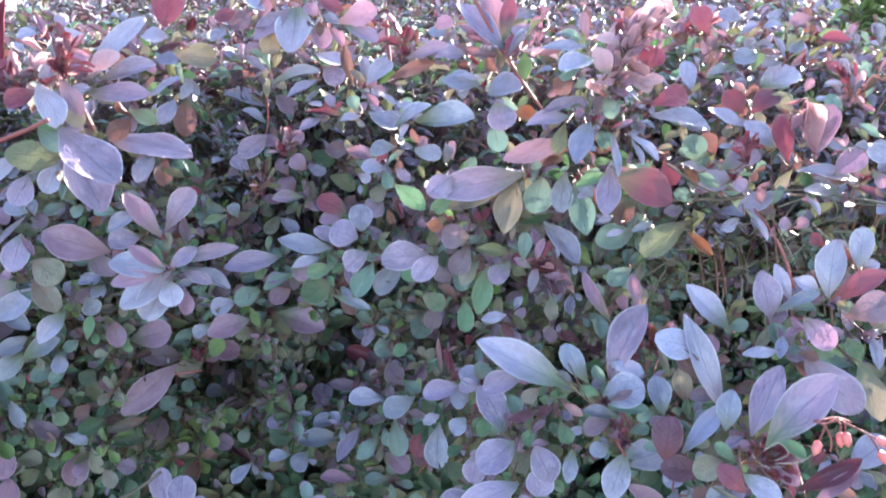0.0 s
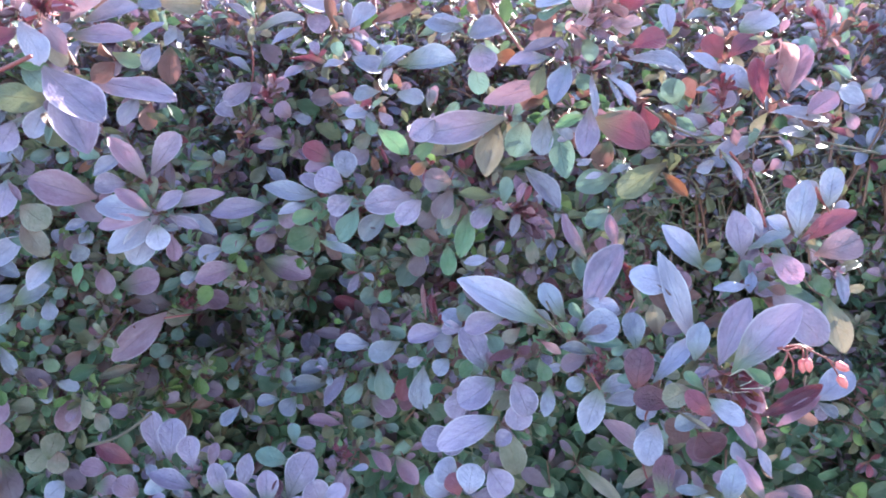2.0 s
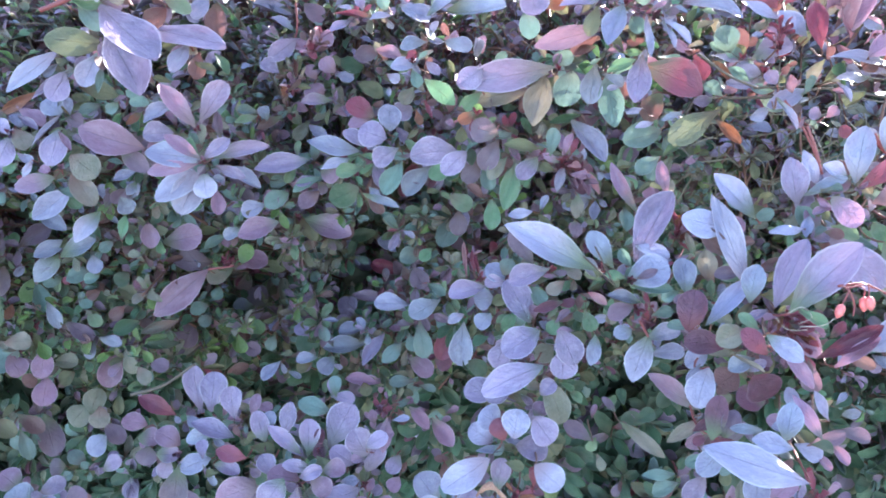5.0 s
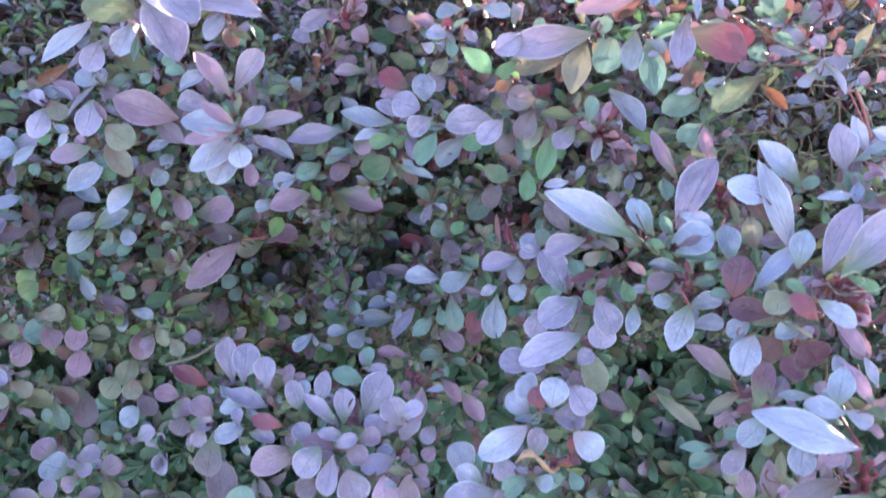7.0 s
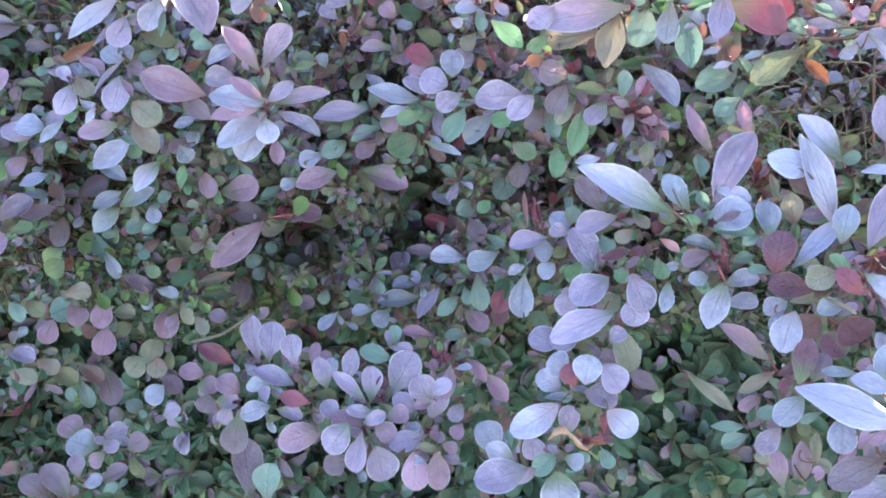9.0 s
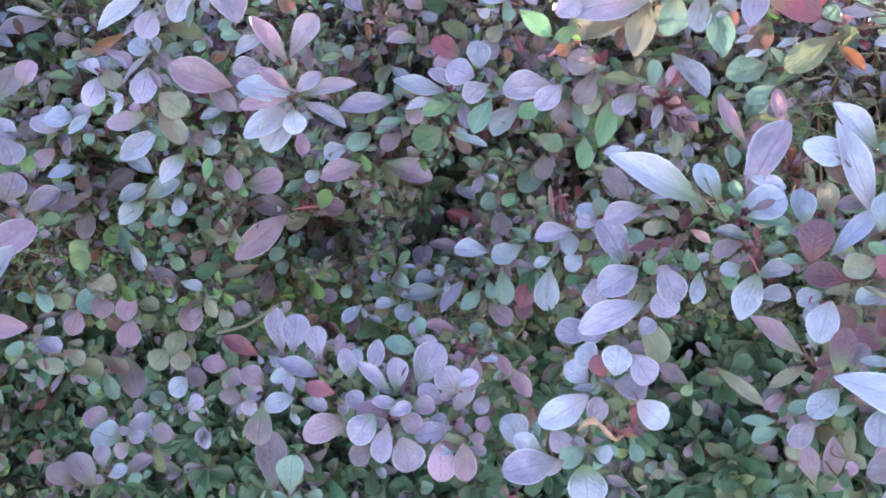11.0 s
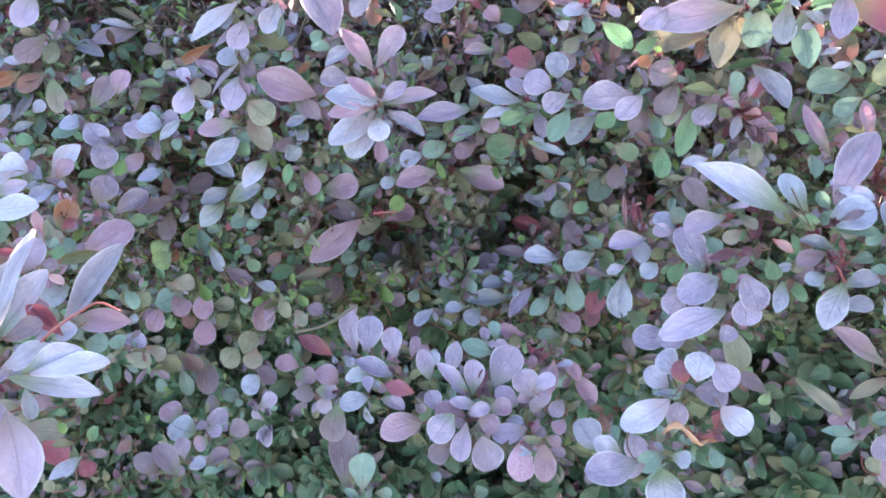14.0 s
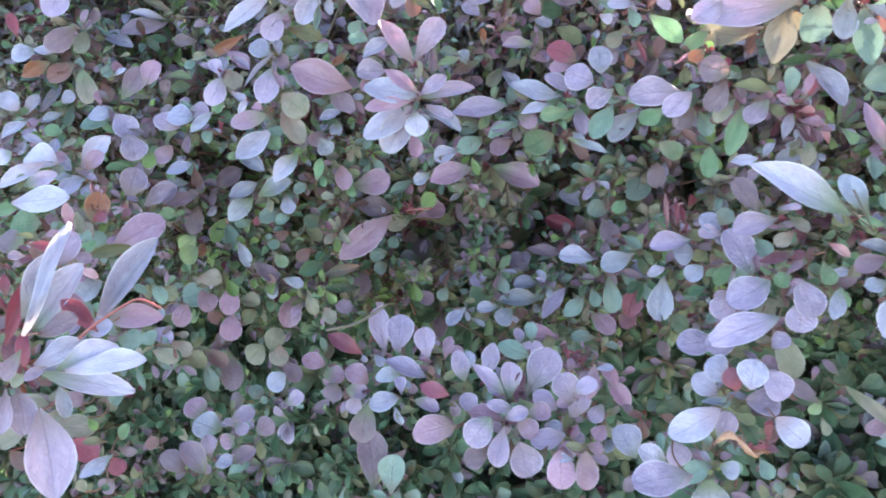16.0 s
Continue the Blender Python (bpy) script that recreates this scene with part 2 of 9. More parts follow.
def tube(points, r0, r1, sides=6):
    """Points and faces of a stem along points, from radius r0 to r1, closed at its tip."""
    pts = [Vector(p) for p in points]
    verts, faces = [], []
    for i, p in enumerate(pts):
        d = (pts[min(i + 1, len(pts) - 1)] - pts[max(i - 1, 0)]).normalized()
        a = d.orthogonal().normalized()
        b = d.cross(a)
        r = r0 + (r1 - r0) * i / (len(pts) - 1)
        for s in range(sides):
            q = 2 * math.pi * s / sides
            verts.append(tuple(p + (a * math.cos(q) + b * math.sin(q)) * r))
    for i in range(len(pts) - 1):
        for s in range(sides):
            faces.append((i * sides + s, i * sides + (s + 1) % sides, (i + 1) * sides + (s + 1) % sides, (i + 1) * sides + s))
    faces.append(tuple((len(pts) - 1) * sides + s for s in range(sides)))
    return verts, faces


def arc(a, b, sag, n=7):
    """Points from a to b, bowed by sag."""
    a, b, sag = Vector(a), Vector(b), Vector(sag)
    return [a.lerp(b, i / (n - 1)) + sag * (4 * (i / (n - 1)) * (1 - i / (n - 1))) for i in range(n)]


def leaf_matrix(base, tip, normal, width):
    x = Vector(tip) - Vector(base)
    length = x.length
    x.normalize()
    z = Vector(normal) - x * Vector(normal).dot(x)
    z = z.normalized() if z.length > 1e-6 else x.orthogonal().normalized()
    y = z.cross(x)
    m = Matrix.Identity(4)
    for i, (axis, s) in enumerate(((x, length), (y, width), (z, length))):
        for r in range(3):
            m[r][i] = axis[r] * s
    m.translation = base
    return m


# leaves that stand free: six forms, each in eight bends, their meshes shared
FORMS = {}
form_rng = random.Random(12)
for key, (shape, bend, fold) in {"s": ("spoon", -0.08, 0.16), "c": ("spoon", 0.14, 0.34), "o": ("round", -0.06, 0.14),
                                 "n": ("lance", -0.10, 0.18), "u": ("lance", 0.14, 0.26), "x": ("lance", 0.75, 0.7)}.items():
    FORMS[key] = [mesh_of("leaf", *leaf_form(shape, bend + form_rng.uniform(-.16, .16), fold + form_rng.uniform(-.18, .18), 7,
                                             form_rng.uniform(0.01, 0.055) if key != "x" else 0.14, form_rng.uniform(-.15, .15), form_rng.uniform(-.25, .25)),
                          mats=[LEAF["p"]]) for _ in range(8)]

# ---- ground ----
def ground_sheet(name, x0, x1, y0, y1, z, mat, label, category):
    bm = bmesh.new()
    nx, ny = (24, 24) if x1 - x0 > 20 else (88, 22)
    grid = [[bm.verts.new((x0 + (x1 - x0) * i / nx, y0 + (y1 - y0) * j / ny,
                           z + 0.014 * noise.noise(((x0 + (x1 - x0) * i / nx) * 4.3, (y0 + (y1 - y0) * j / ny) * 4.3, 3.1)))) for j in range(ny + 1)] for i in range(nx + 1)]
    for i in range(nx):
        for j in range(ny):
            bm.faces.new((grid[i][j], grid[i + 1][j], grid[i + 1][j + 1], grid[i][j + 1]))
    me = bpy.data.meshes.new(name)
    bm.to_mesh(me)
    me.materials.append(mat)
    return tagged(new(name, me), label, category, kind="structure")


ground_sheet("ground", -60, 60, -60, 60, 0.0, PAVING, "grey dry gravel ground round the hedge", "ground")
ground_sheet("planting_bed", -2.2, 2.2, 0.25, 2.45, 0.03, SOIL, "dark soil bed under the barberry hedge", "soil")

UP = Vector((0, 0, 1))

# ---- the hedge: three shrubs grown into one another ----
SHRUBS = []
for x, label in ((-0.42, "leafy purple barberry shrub, small rounded leaves turning green below"),
                 (-0.04, "dense purple barberry shrub with lilac rosettes on arching shoots"),
                 (0.34, "purple barberry shrub with red shoot tips, sunlit from behind")):
    one = tagged(new("barberry_shrub"), label, "shrub", "barberry hedge")
    one.location = (x, 0.75, 0.03)
    SHRUBS.append(one)


def shrub_at(x):
    return SHRUBS[0 if x < -0.10 else 1 if x < 0.055 else 2]


def under(ob, parent):
    """Hangs ob under parent and keeps it where it stands."""
    ob.parent = parent
    if parent.parent is None:
        ob.matrix_parent_inverse = Matrix.Translation(-parent.location)
    return ob


def part(name, me, parent, label=""):
    return tagged(under(new(name, me), parent), label)


NARROW = [leaf_form("lance", 0.3, 0.5, 5, 0.06), leaf_form("lance", -0.25, 0.45, 5, 0.05)]
SMALL = [leaf_form("spoon", -0.12, 0.25, 5, 0.03, 0.15), leaf_form("spoon", 0.1, 0.35, 5, 0.02, -0.2, 0.4), leaf_form("round", -0.1, 0.2, 5, 0.03, -0.12, -0.3),
         leaf_form("spoon", -0.2, 0.4, 5, 0.04, 0.22, -0.4), leaf_form("round", 0.12, 0.3, 5, 0.03, 0.2)]
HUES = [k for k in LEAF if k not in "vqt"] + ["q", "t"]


CELLS = {}


TAKEN = []


def hides_none(p, margin=0.012):
    """Whether a leaf at p hides none of the placed leaves behind it, seen from one fixed viewpoint at the camera."""
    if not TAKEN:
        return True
    q = (np.array(p) - VIEWPOINT)
    far = LEAVES_IN_VIEW[:, 1] > q[1] - margin
    gap = np.hypot(LEAVES_IN_VIEW[:, 0] / LEAVES_IN_VIEW[:, 1] - q[0] / q[1], LEAVES_IN_VIEW[:, 2] / LEAVES_IN_VIEW[:, 1] - q[2] / q[1]) * LEAVES_IN_VIEW[:, 1]
    return not np.any(far & (gap < LEAVES_IN_VIEW[:, 3]))


GAP = Vector((0.150, 0.40, 0.862))  # a thin place in the crown, open towards the sun


def in_gap(p):
    r = (p - GAP).dot(to_sun)
    return 0.02 < r < 0.36 and ((p - GAP) - to_sun * r).length < 0.012 + 0.012 * max(r, 0.0)


def leafy_shoot(rng, foot, tip, size, mix, nodes, spare=0.0):
    """A twig with loose rosettes of small leaves at its nodes; twigs that grow close together make one branch."""
    foot, tip = Vector(foot), Vector(tip)
    if in_gap(tip) or in_gap(foot.lerp(tip, 0.5)):
        return
    run = tip - foot
    side = Vector((rng.uniform(-1, 1), rng.uniform(-0.4, 0.4), rng.uniform(0.2, 1))) * run.length * 0.1
    wide = 1 if tip.y < 0.8 else 4
    cell = CELLS.setdefault((wide, round(tip.x / 0.09 / wide), round(tip.y / 0.14 / wide), round(tip.z / 0.09 / wide)),
                            {"twigs": [], "twig_faces": [], "verts": [], "faces": [], "uvs": [], "hues": [], "n": 0, "x": tip.x})
    kept = 0
    for k in range(nodes):
        q = 0.25 + 0.75 * (k + 0.8) / nodes
        node = foot.lerp(tip, q) + side * (4 * q * (1 - q))
        high = ease(node.z, 0.875, 0.925)
        face = run.normalized() * 0.6 + Vector((rng.uniform(-.7, .7), rng.uniform(-1.0, -.1), rng.uniform(-.1, .7)))
        axis = face.lerp(Vector((rng.uniform(-.5, .5), rng.uniform(-.6, .3), 1.0)), high).normalized()
        a = axis.orthogonal().normalized()
        b = axis.cross(a)
        start = rng.random() * 6.28
        shade = rng.choices(HUES, mix)[0]
        whorl, covered = [], 0
        for i in range(rng.randint(6, 10)):
            ang = start + i * 2.4 + rng.uniform(-.5, .5)
            out = a * math.cos(ang) + b * math.sin(ang)
            rise = rng.uniform(-0.25, 0.9)
            d = (out + axis * rise).normalized()
            ln = size * rng.uniform(0.5, 1.35)
            at = node + axis * rng.uniform(-0.007, 0.005) + out * 0.0012
            nrm = axis - out * rise * 0.6 + Vector((rng.uniform(-.4, .4), rng.uniform(-.4, .2), rng.uniform(-.1, .5)))
            covered += bool(spare) and not hides_none(at + d * ln * 0.6, spare)
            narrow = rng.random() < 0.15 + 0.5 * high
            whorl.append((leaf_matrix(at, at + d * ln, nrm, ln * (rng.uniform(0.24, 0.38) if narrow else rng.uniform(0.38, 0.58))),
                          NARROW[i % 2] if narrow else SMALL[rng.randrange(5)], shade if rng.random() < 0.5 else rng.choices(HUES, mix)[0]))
        # a whorl that covers placed leaves in the camera's view is left out
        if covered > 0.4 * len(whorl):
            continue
        kept += 1
        for m, (lv, lf, lu), key in whorl:
            m = np.array(m)
            cell["verts"].append(lv @ m[:3, :3].T + m[:3, 3])
            n0 = cell["n"]
            cell["faces"] += [tuple(x + n0 for x in q4) for q4 in lf]
            cell["uvs"].append(lu)
            cell["hues"] += [HUES.index(key)] * len(lf)
            cell["n"] += len(lv)
    if kept and (not spare or all(hides_none(foot.lerp(tip, q) + side * (4 * q * (1 - q)), spare) for q in (0.2, 0.4, 0.6, 0.8, 1.0))):
        v, f = tube(arc(foot, tip, side, 5), 0.0009, 0.0004, 5)
        start_at = len(cell["twigs"])
        cell["twigs"] += v
        cell["twig_faces"] += [tuple(i + start_at for i in q4) for q4 in f]


def grow_between():
    """Leaves of middling size that fill the room between the shoots that stand out and the mass behind."""
    rng = random.Random(77)
    for i in range(480):
        x, z = rng.uniform(-0.46, 0.36), rng.uniform(0.54, 0.955)
        y = back_of(x, z) - rng.uniform(-0.01, 0.055)
        hollow = back_of(x, z) - 0.375
        if (hollow > 0.07 and rng.random() < 0.8) or z < 0.69:
            continue
        # darker hues low down and low on the right imitate shade
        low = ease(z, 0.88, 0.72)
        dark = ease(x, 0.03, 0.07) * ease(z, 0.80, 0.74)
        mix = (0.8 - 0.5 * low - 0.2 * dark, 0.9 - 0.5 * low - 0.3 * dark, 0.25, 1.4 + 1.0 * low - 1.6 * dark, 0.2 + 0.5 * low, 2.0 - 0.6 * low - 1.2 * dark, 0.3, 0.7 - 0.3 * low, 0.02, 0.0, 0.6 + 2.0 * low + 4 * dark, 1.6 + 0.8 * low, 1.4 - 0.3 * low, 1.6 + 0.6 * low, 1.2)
        tip = Vector((x, y, z))
        foot = tip + Vector((x * 0.12 + rng.uniform(-.02, .02), rng.uniform(0.03, 0.05), rng.uniform(-.04, 0.0)))
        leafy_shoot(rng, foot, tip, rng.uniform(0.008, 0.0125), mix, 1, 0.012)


def grow_small():
    """The smallest leaves, close behind the shoots that stand out."""
    rng = random.Random(43)
    for i in range(3100):
        x, z = rng.uniform(-0.50, 0.34), rng.uniform(0.56, 0.94)
        y = back_of(x, z) - rng.uniform(-0.005, 0.05)
        if (back_of(x, z) - 0.375 > 0.085 and x < 0.08 and rng.random() < 0.75) or z < 0.70:
            continue
        # the lower, the more dark hues: shade put into the leaf colour
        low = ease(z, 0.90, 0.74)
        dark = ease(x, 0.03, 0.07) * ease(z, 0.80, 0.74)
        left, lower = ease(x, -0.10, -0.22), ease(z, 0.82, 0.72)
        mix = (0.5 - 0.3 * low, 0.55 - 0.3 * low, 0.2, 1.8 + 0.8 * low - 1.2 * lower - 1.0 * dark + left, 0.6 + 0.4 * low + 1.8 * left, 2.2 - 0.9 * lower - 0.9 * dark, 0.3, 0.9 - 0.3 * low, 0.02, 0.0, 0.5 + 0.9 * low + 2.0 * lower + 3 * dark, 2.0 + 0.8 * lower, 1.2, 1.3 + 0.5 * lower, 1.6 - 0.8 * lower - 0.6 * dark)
        tip = Vector((x, y, z))
        foot = tip + Vector((rng.uniform(-.02, .02), rng.uniform(0.02, 0.04), rng.uniform(-.03, 0.0)))
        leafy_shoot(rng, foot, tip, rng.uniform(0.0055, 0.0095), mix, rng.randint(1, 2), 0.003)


def set_branches():
    """Turns what has grown into branches, each with its foliage."""
    for k, cell in enumerate(CELLS.values()):
        if not cell["verts"]:
            continue
        stem = tagged(part("brushwood", mesh_of("brushwood", cell["twigs"], cell["twig_faces"], mats=[(BARK, RUSSET_BARK)[k % 2]]), shrub_at(cell["x"])), kind="stuff")
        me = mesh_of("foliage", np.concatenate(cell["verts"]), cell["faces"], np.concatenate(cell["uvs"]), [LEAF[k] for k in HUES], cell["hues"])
        tagged(under(new("foliage", me), stem), kind="stuff")


def ease(v, a, b):
    v = max(0.0, min(1.0, (v - a) / (b - a)))
    return v * v * (3 - 2 * v)


# the dark hollows of the hedge: where, how deep, how wide and high
HOLLOWS = ((-0.118, 0.715, 0.075, 0.0012, 0.0006), (-0.090, 0.790, 0.04, 0.0012, 0.0006), (-0.165, 0.605, 0.13, 0.0030, 0.0016),
           (-0.325, 0.640, 0.12, 0.0022, 0.0006), (-0.225, 0.615, 0.12, 0.0014, 0.0010), (0.110, 0.675, 0.07, 0.0022, 0.0030), (-0.125, 0.600, 0.12, 0.0020, 0.0012))


def back_of(x, z):
    """How far back the closed mass of small leaves stands."""
    b = 0.375 + 0.04 * noise.noise((x * 7, z * 7, 1.7))
    b += 0.09 * ease(x, 0.08, 0.2) * ease(z, 0.72, 0.82)
    b += 0.035 * ease(z, 0.86, 0.93) + 0.05 * ease(z, 0.80, 0.70)
    b -= 0.05 * ease(x, 0.0, 0.06) * ease(z, 0.78, 0.70)
    for hx, hz, deep, wide, high in HOLLOWS:
        b += deep * math.exp(-((x - hx) ** 2 / wide + (z - hz) ** 2 / high))
    return b


def mixture(x, z):
    """Shares of purple, slate, red, green, lime and olive leaves: purple above, greener inside and low down, where
    darker hues also imitate shade.
    """
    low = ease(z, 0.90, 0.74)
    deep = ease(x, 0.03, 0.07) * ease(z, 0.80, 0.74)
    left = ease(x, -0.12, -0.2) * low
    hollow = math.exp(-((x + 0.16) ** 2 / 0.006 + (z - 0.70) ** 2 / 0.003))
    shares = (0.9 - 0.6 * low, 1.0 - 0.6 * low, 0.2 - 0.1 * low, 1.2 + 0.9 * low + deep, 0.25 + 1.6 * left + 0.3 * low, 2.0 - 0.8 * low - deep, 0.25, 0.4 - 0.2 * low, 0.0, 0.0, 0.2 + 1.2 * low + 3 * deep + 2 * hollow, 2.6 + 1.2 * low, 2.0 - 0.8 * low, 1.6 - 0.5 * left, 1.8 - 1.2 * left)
    # at the foot nearly all deep green, which paints the shade there
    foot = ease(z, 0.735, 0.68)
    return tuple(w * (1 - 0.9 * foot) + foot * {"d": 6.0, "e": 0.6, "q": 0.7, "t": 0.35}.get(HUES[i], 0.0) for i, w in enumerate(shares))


def grow_mass():
    rng = random.Random(11)
    # the face towards the path
    for i in range(2600):
        x, z = rng.uniform(-0.56, 0.46), rng.uniform(0.42, 0.95)
        y = back_of(x, z) + abs(rng.gauss(0, 0.05))
        tip = Vector((x, y, z))
        foot = tip + Vector((rng.uniform(-.06, .06), rng.uniform(0.06, 0.12), rng.uniform(-.09, 0.0)))
        low = ease(z, 0.74, 0.66)
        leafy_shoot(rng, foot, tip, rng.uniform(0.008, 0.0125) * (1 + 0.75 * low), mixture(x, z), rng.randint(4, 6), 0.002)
    # the top, running back; paler leaves to the right imitate sun and haze
    for i in range(2000):
        x, y = rng.uniform(-0.8, 0.95), 0.40 + 1.9 * rng.random() ** 2.2
        z = 0.962 + 0.03 * noise.noise((x * 5, y * 5, 7.7)) - abs(rng.gauss(0, 0.028)) - 0.05 * max(0, x - 0.2) - 0.015 * (y - 0.4) + 0.075 * max(0, y - 0.9) - 0.35 * max(0, x - max(0.42, 0.5 * y))
        tip = Vector((x, y, z))
        foot = tip + Vector((rng.uniform(-.06, .06), rng.uniform(-.03, 0.06), rng.uniform(-.14, -.07)))
        leafy_shoot(rng, foot, tip, rng.uniform(0.007, 0.0125) * (1 + 0.5 * (y - 0.4)), (2.4, 2.4 + 1.5 * ease(x, 0.02, 0.2), 1.1, 0.7, 0.2, 0.9, 0.6, 1.2, 0.0, 0.9 + 3.0 * ease(x, 0.02, 0.2), 0.4, 0.8, 0.9, 1.8, 1.0), rng.randint(4, 6))
    # the inside, in darker hues that also stand in for shade
    for i in range(1150):
        x, z = rng.uniform(-0.6, 0.6), rng.uniform(0.3, 0.9)
        if 0.16 < x and 0.80 < z and i % 4:
            continue
        tip = Vector((x, rng.uniform(0.50, 0.72), z))
        foot = tip + Vector((rng.uniform(-.08, .08), rng.uniform(0.05, 0.12), rng.uniform(-.12, -.03)))
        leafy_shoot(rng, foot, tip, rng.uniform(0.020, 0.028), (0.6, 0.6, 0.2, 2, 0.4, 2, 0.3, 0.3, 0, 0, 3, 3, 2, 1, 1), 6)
    # the body under the top, running back
    for i in range(520):
        x, y = rng.uniform(-0.75, 0.9), rng.uniform(0.85, 2.25)
        tip = Vector((x, y, rng.uniform(0.25, 0.90) - 0.35 * max(0, x - max(0.42, 0.5 * y))))
        foot = tip + Vector((rng.uniform(-.08, .08), rng.uniform(-.06, 0.06), rng.uniform(-.16, -.08)))
        leafy_shoot(rng, foot, tip, rng.uniform(0.022, 0.032), (0.8, 0.8, 0.4, 1.5, 0.4, 1.6, 0.5, 0.4, 0, 0, 2, 2, 2, 1.6, 1), 5)
    # low down at the far end
    for i in range(300):
        tip = Vector((rng.uniform(-0.85, -0.42), 0.38 + abs(rng.gauss(0, 0.05)), rng.uniform(0.25, 0.66)))
        foot = tip + Vector((rng.uniform(-.06, .06), rng.uniform(0.06, 0.12), rng.uniform(-.09, 0.0)))
        leafy_shoot(rng, foot, tip, rng.uniform(0.011, 0.017), mixture(tip.x, tip.z), 5)
    # the ends and the foot, past what is passed closely
    for i in range(260):
        x = rng.choice((-1, 1)) * rng.uniform(0.5, 0.95)
        tip = Vector((x, rng.uniform(0.4, 0.6), rng.uniform(0.3, 0.94)))
        if i % 3 == 0:
            tip = Vector((rng.uniform(-0.6, 0.6), rng.uniform(0.42, 0.6), rng.uniform(0.2, 0.5)))
        foot = tip + Vector((rng.uniform(-.06, .06), rng.uniform(0.1, 0.16), rng.uniform(-.12, -.04)))
        leafy_shoot(rng, foot, tip, rng.uniform(0.016, 0.022), mixture(x, tip.z), 5)


def dead_twigs(x, y, z, wide, deep, high, count):
    """A tangle of fine dry twigs and stalks inside the shrub."""
    rng = random.Random(31)
    verts, faces = [], []
    for i in range(count):
        a = Vector((x + rng.uniform(-1, 1) * wide, y + rng.uniform(-1, 1) * deep, z + rng.uniform(-1, 1) * high))
        d = Vector((rng.uniform(-1, 1), rng.uniform(-.5, .5), rng.uniform(-.9, 1))).normalized() * rng.uniform(0.008, 0.035)
        v, f = tube(arc(a, a + d, (rng.uniform(-.003, .003), 0, rng.uniform(-.003, .003)), 5), rng.uniform(0.0003, 0.0006), 0.0002, 4)
        n0 = len(verts)
        verts += v
        faces += [tuple(k + n0 for k in q4) for q4 in f]
    tagged(part("dead_brushwood", mesh_of("dead_brushwood", verts, faces, mats=[DEAD]), shrub_at(x), "fine dry grey-brown twigs"), kind="stuff")


def grow_limbs():
    rng = random.Random(5)
    for i in range(27):
        home = SHRUBS[i % 3]
        a = Vector((home.location.x + rng.uniform(-.12, .12), 0.75 + rng.uniform(-.1, .1), 0.02))
        b = Vector((a.x + rng.uniform(-.25, .25), rng.uniform(0.55, 1.0), rng.uniform(0.7, 0.88)))
        v, f = tube(arc(a, b, (rng.uniform(-.08, .08), -0.03, 0), 9), 0.007, 0.0025, 7)
        part("limb", mesh_of("limb", v, f, mats=[BARK]), home)
    # the limbs that bear the top, further back
    for i in range(42):
        a = Vector((-0.68 + 0.225 * (i % 7) + rng.uniform(-.09, .09), 0.95 + 0.22 * (i // 7) + rng.uniform(-.07, .07), 0.02))
        b = Vector((a.x + rng.uniform(-.12, .12), a.y + rng.uniform(-.1, .1), rng.uniform(0.80, 0.88) - 0.35 * max(0, a.x - max(0.42, 0.5 * a.y))))
        v, f = tube(arc(a, b, (rng.uniform(-.05, .05), rng.uniform(-.04, .04), 0), 9), 0.007, 0.002, 7)
        part("limb", mesh_of("limb", v, f, mats=[BARK]), shrub_at(a.x))


stem_rng = random.Random(21)
SHOOTS = []


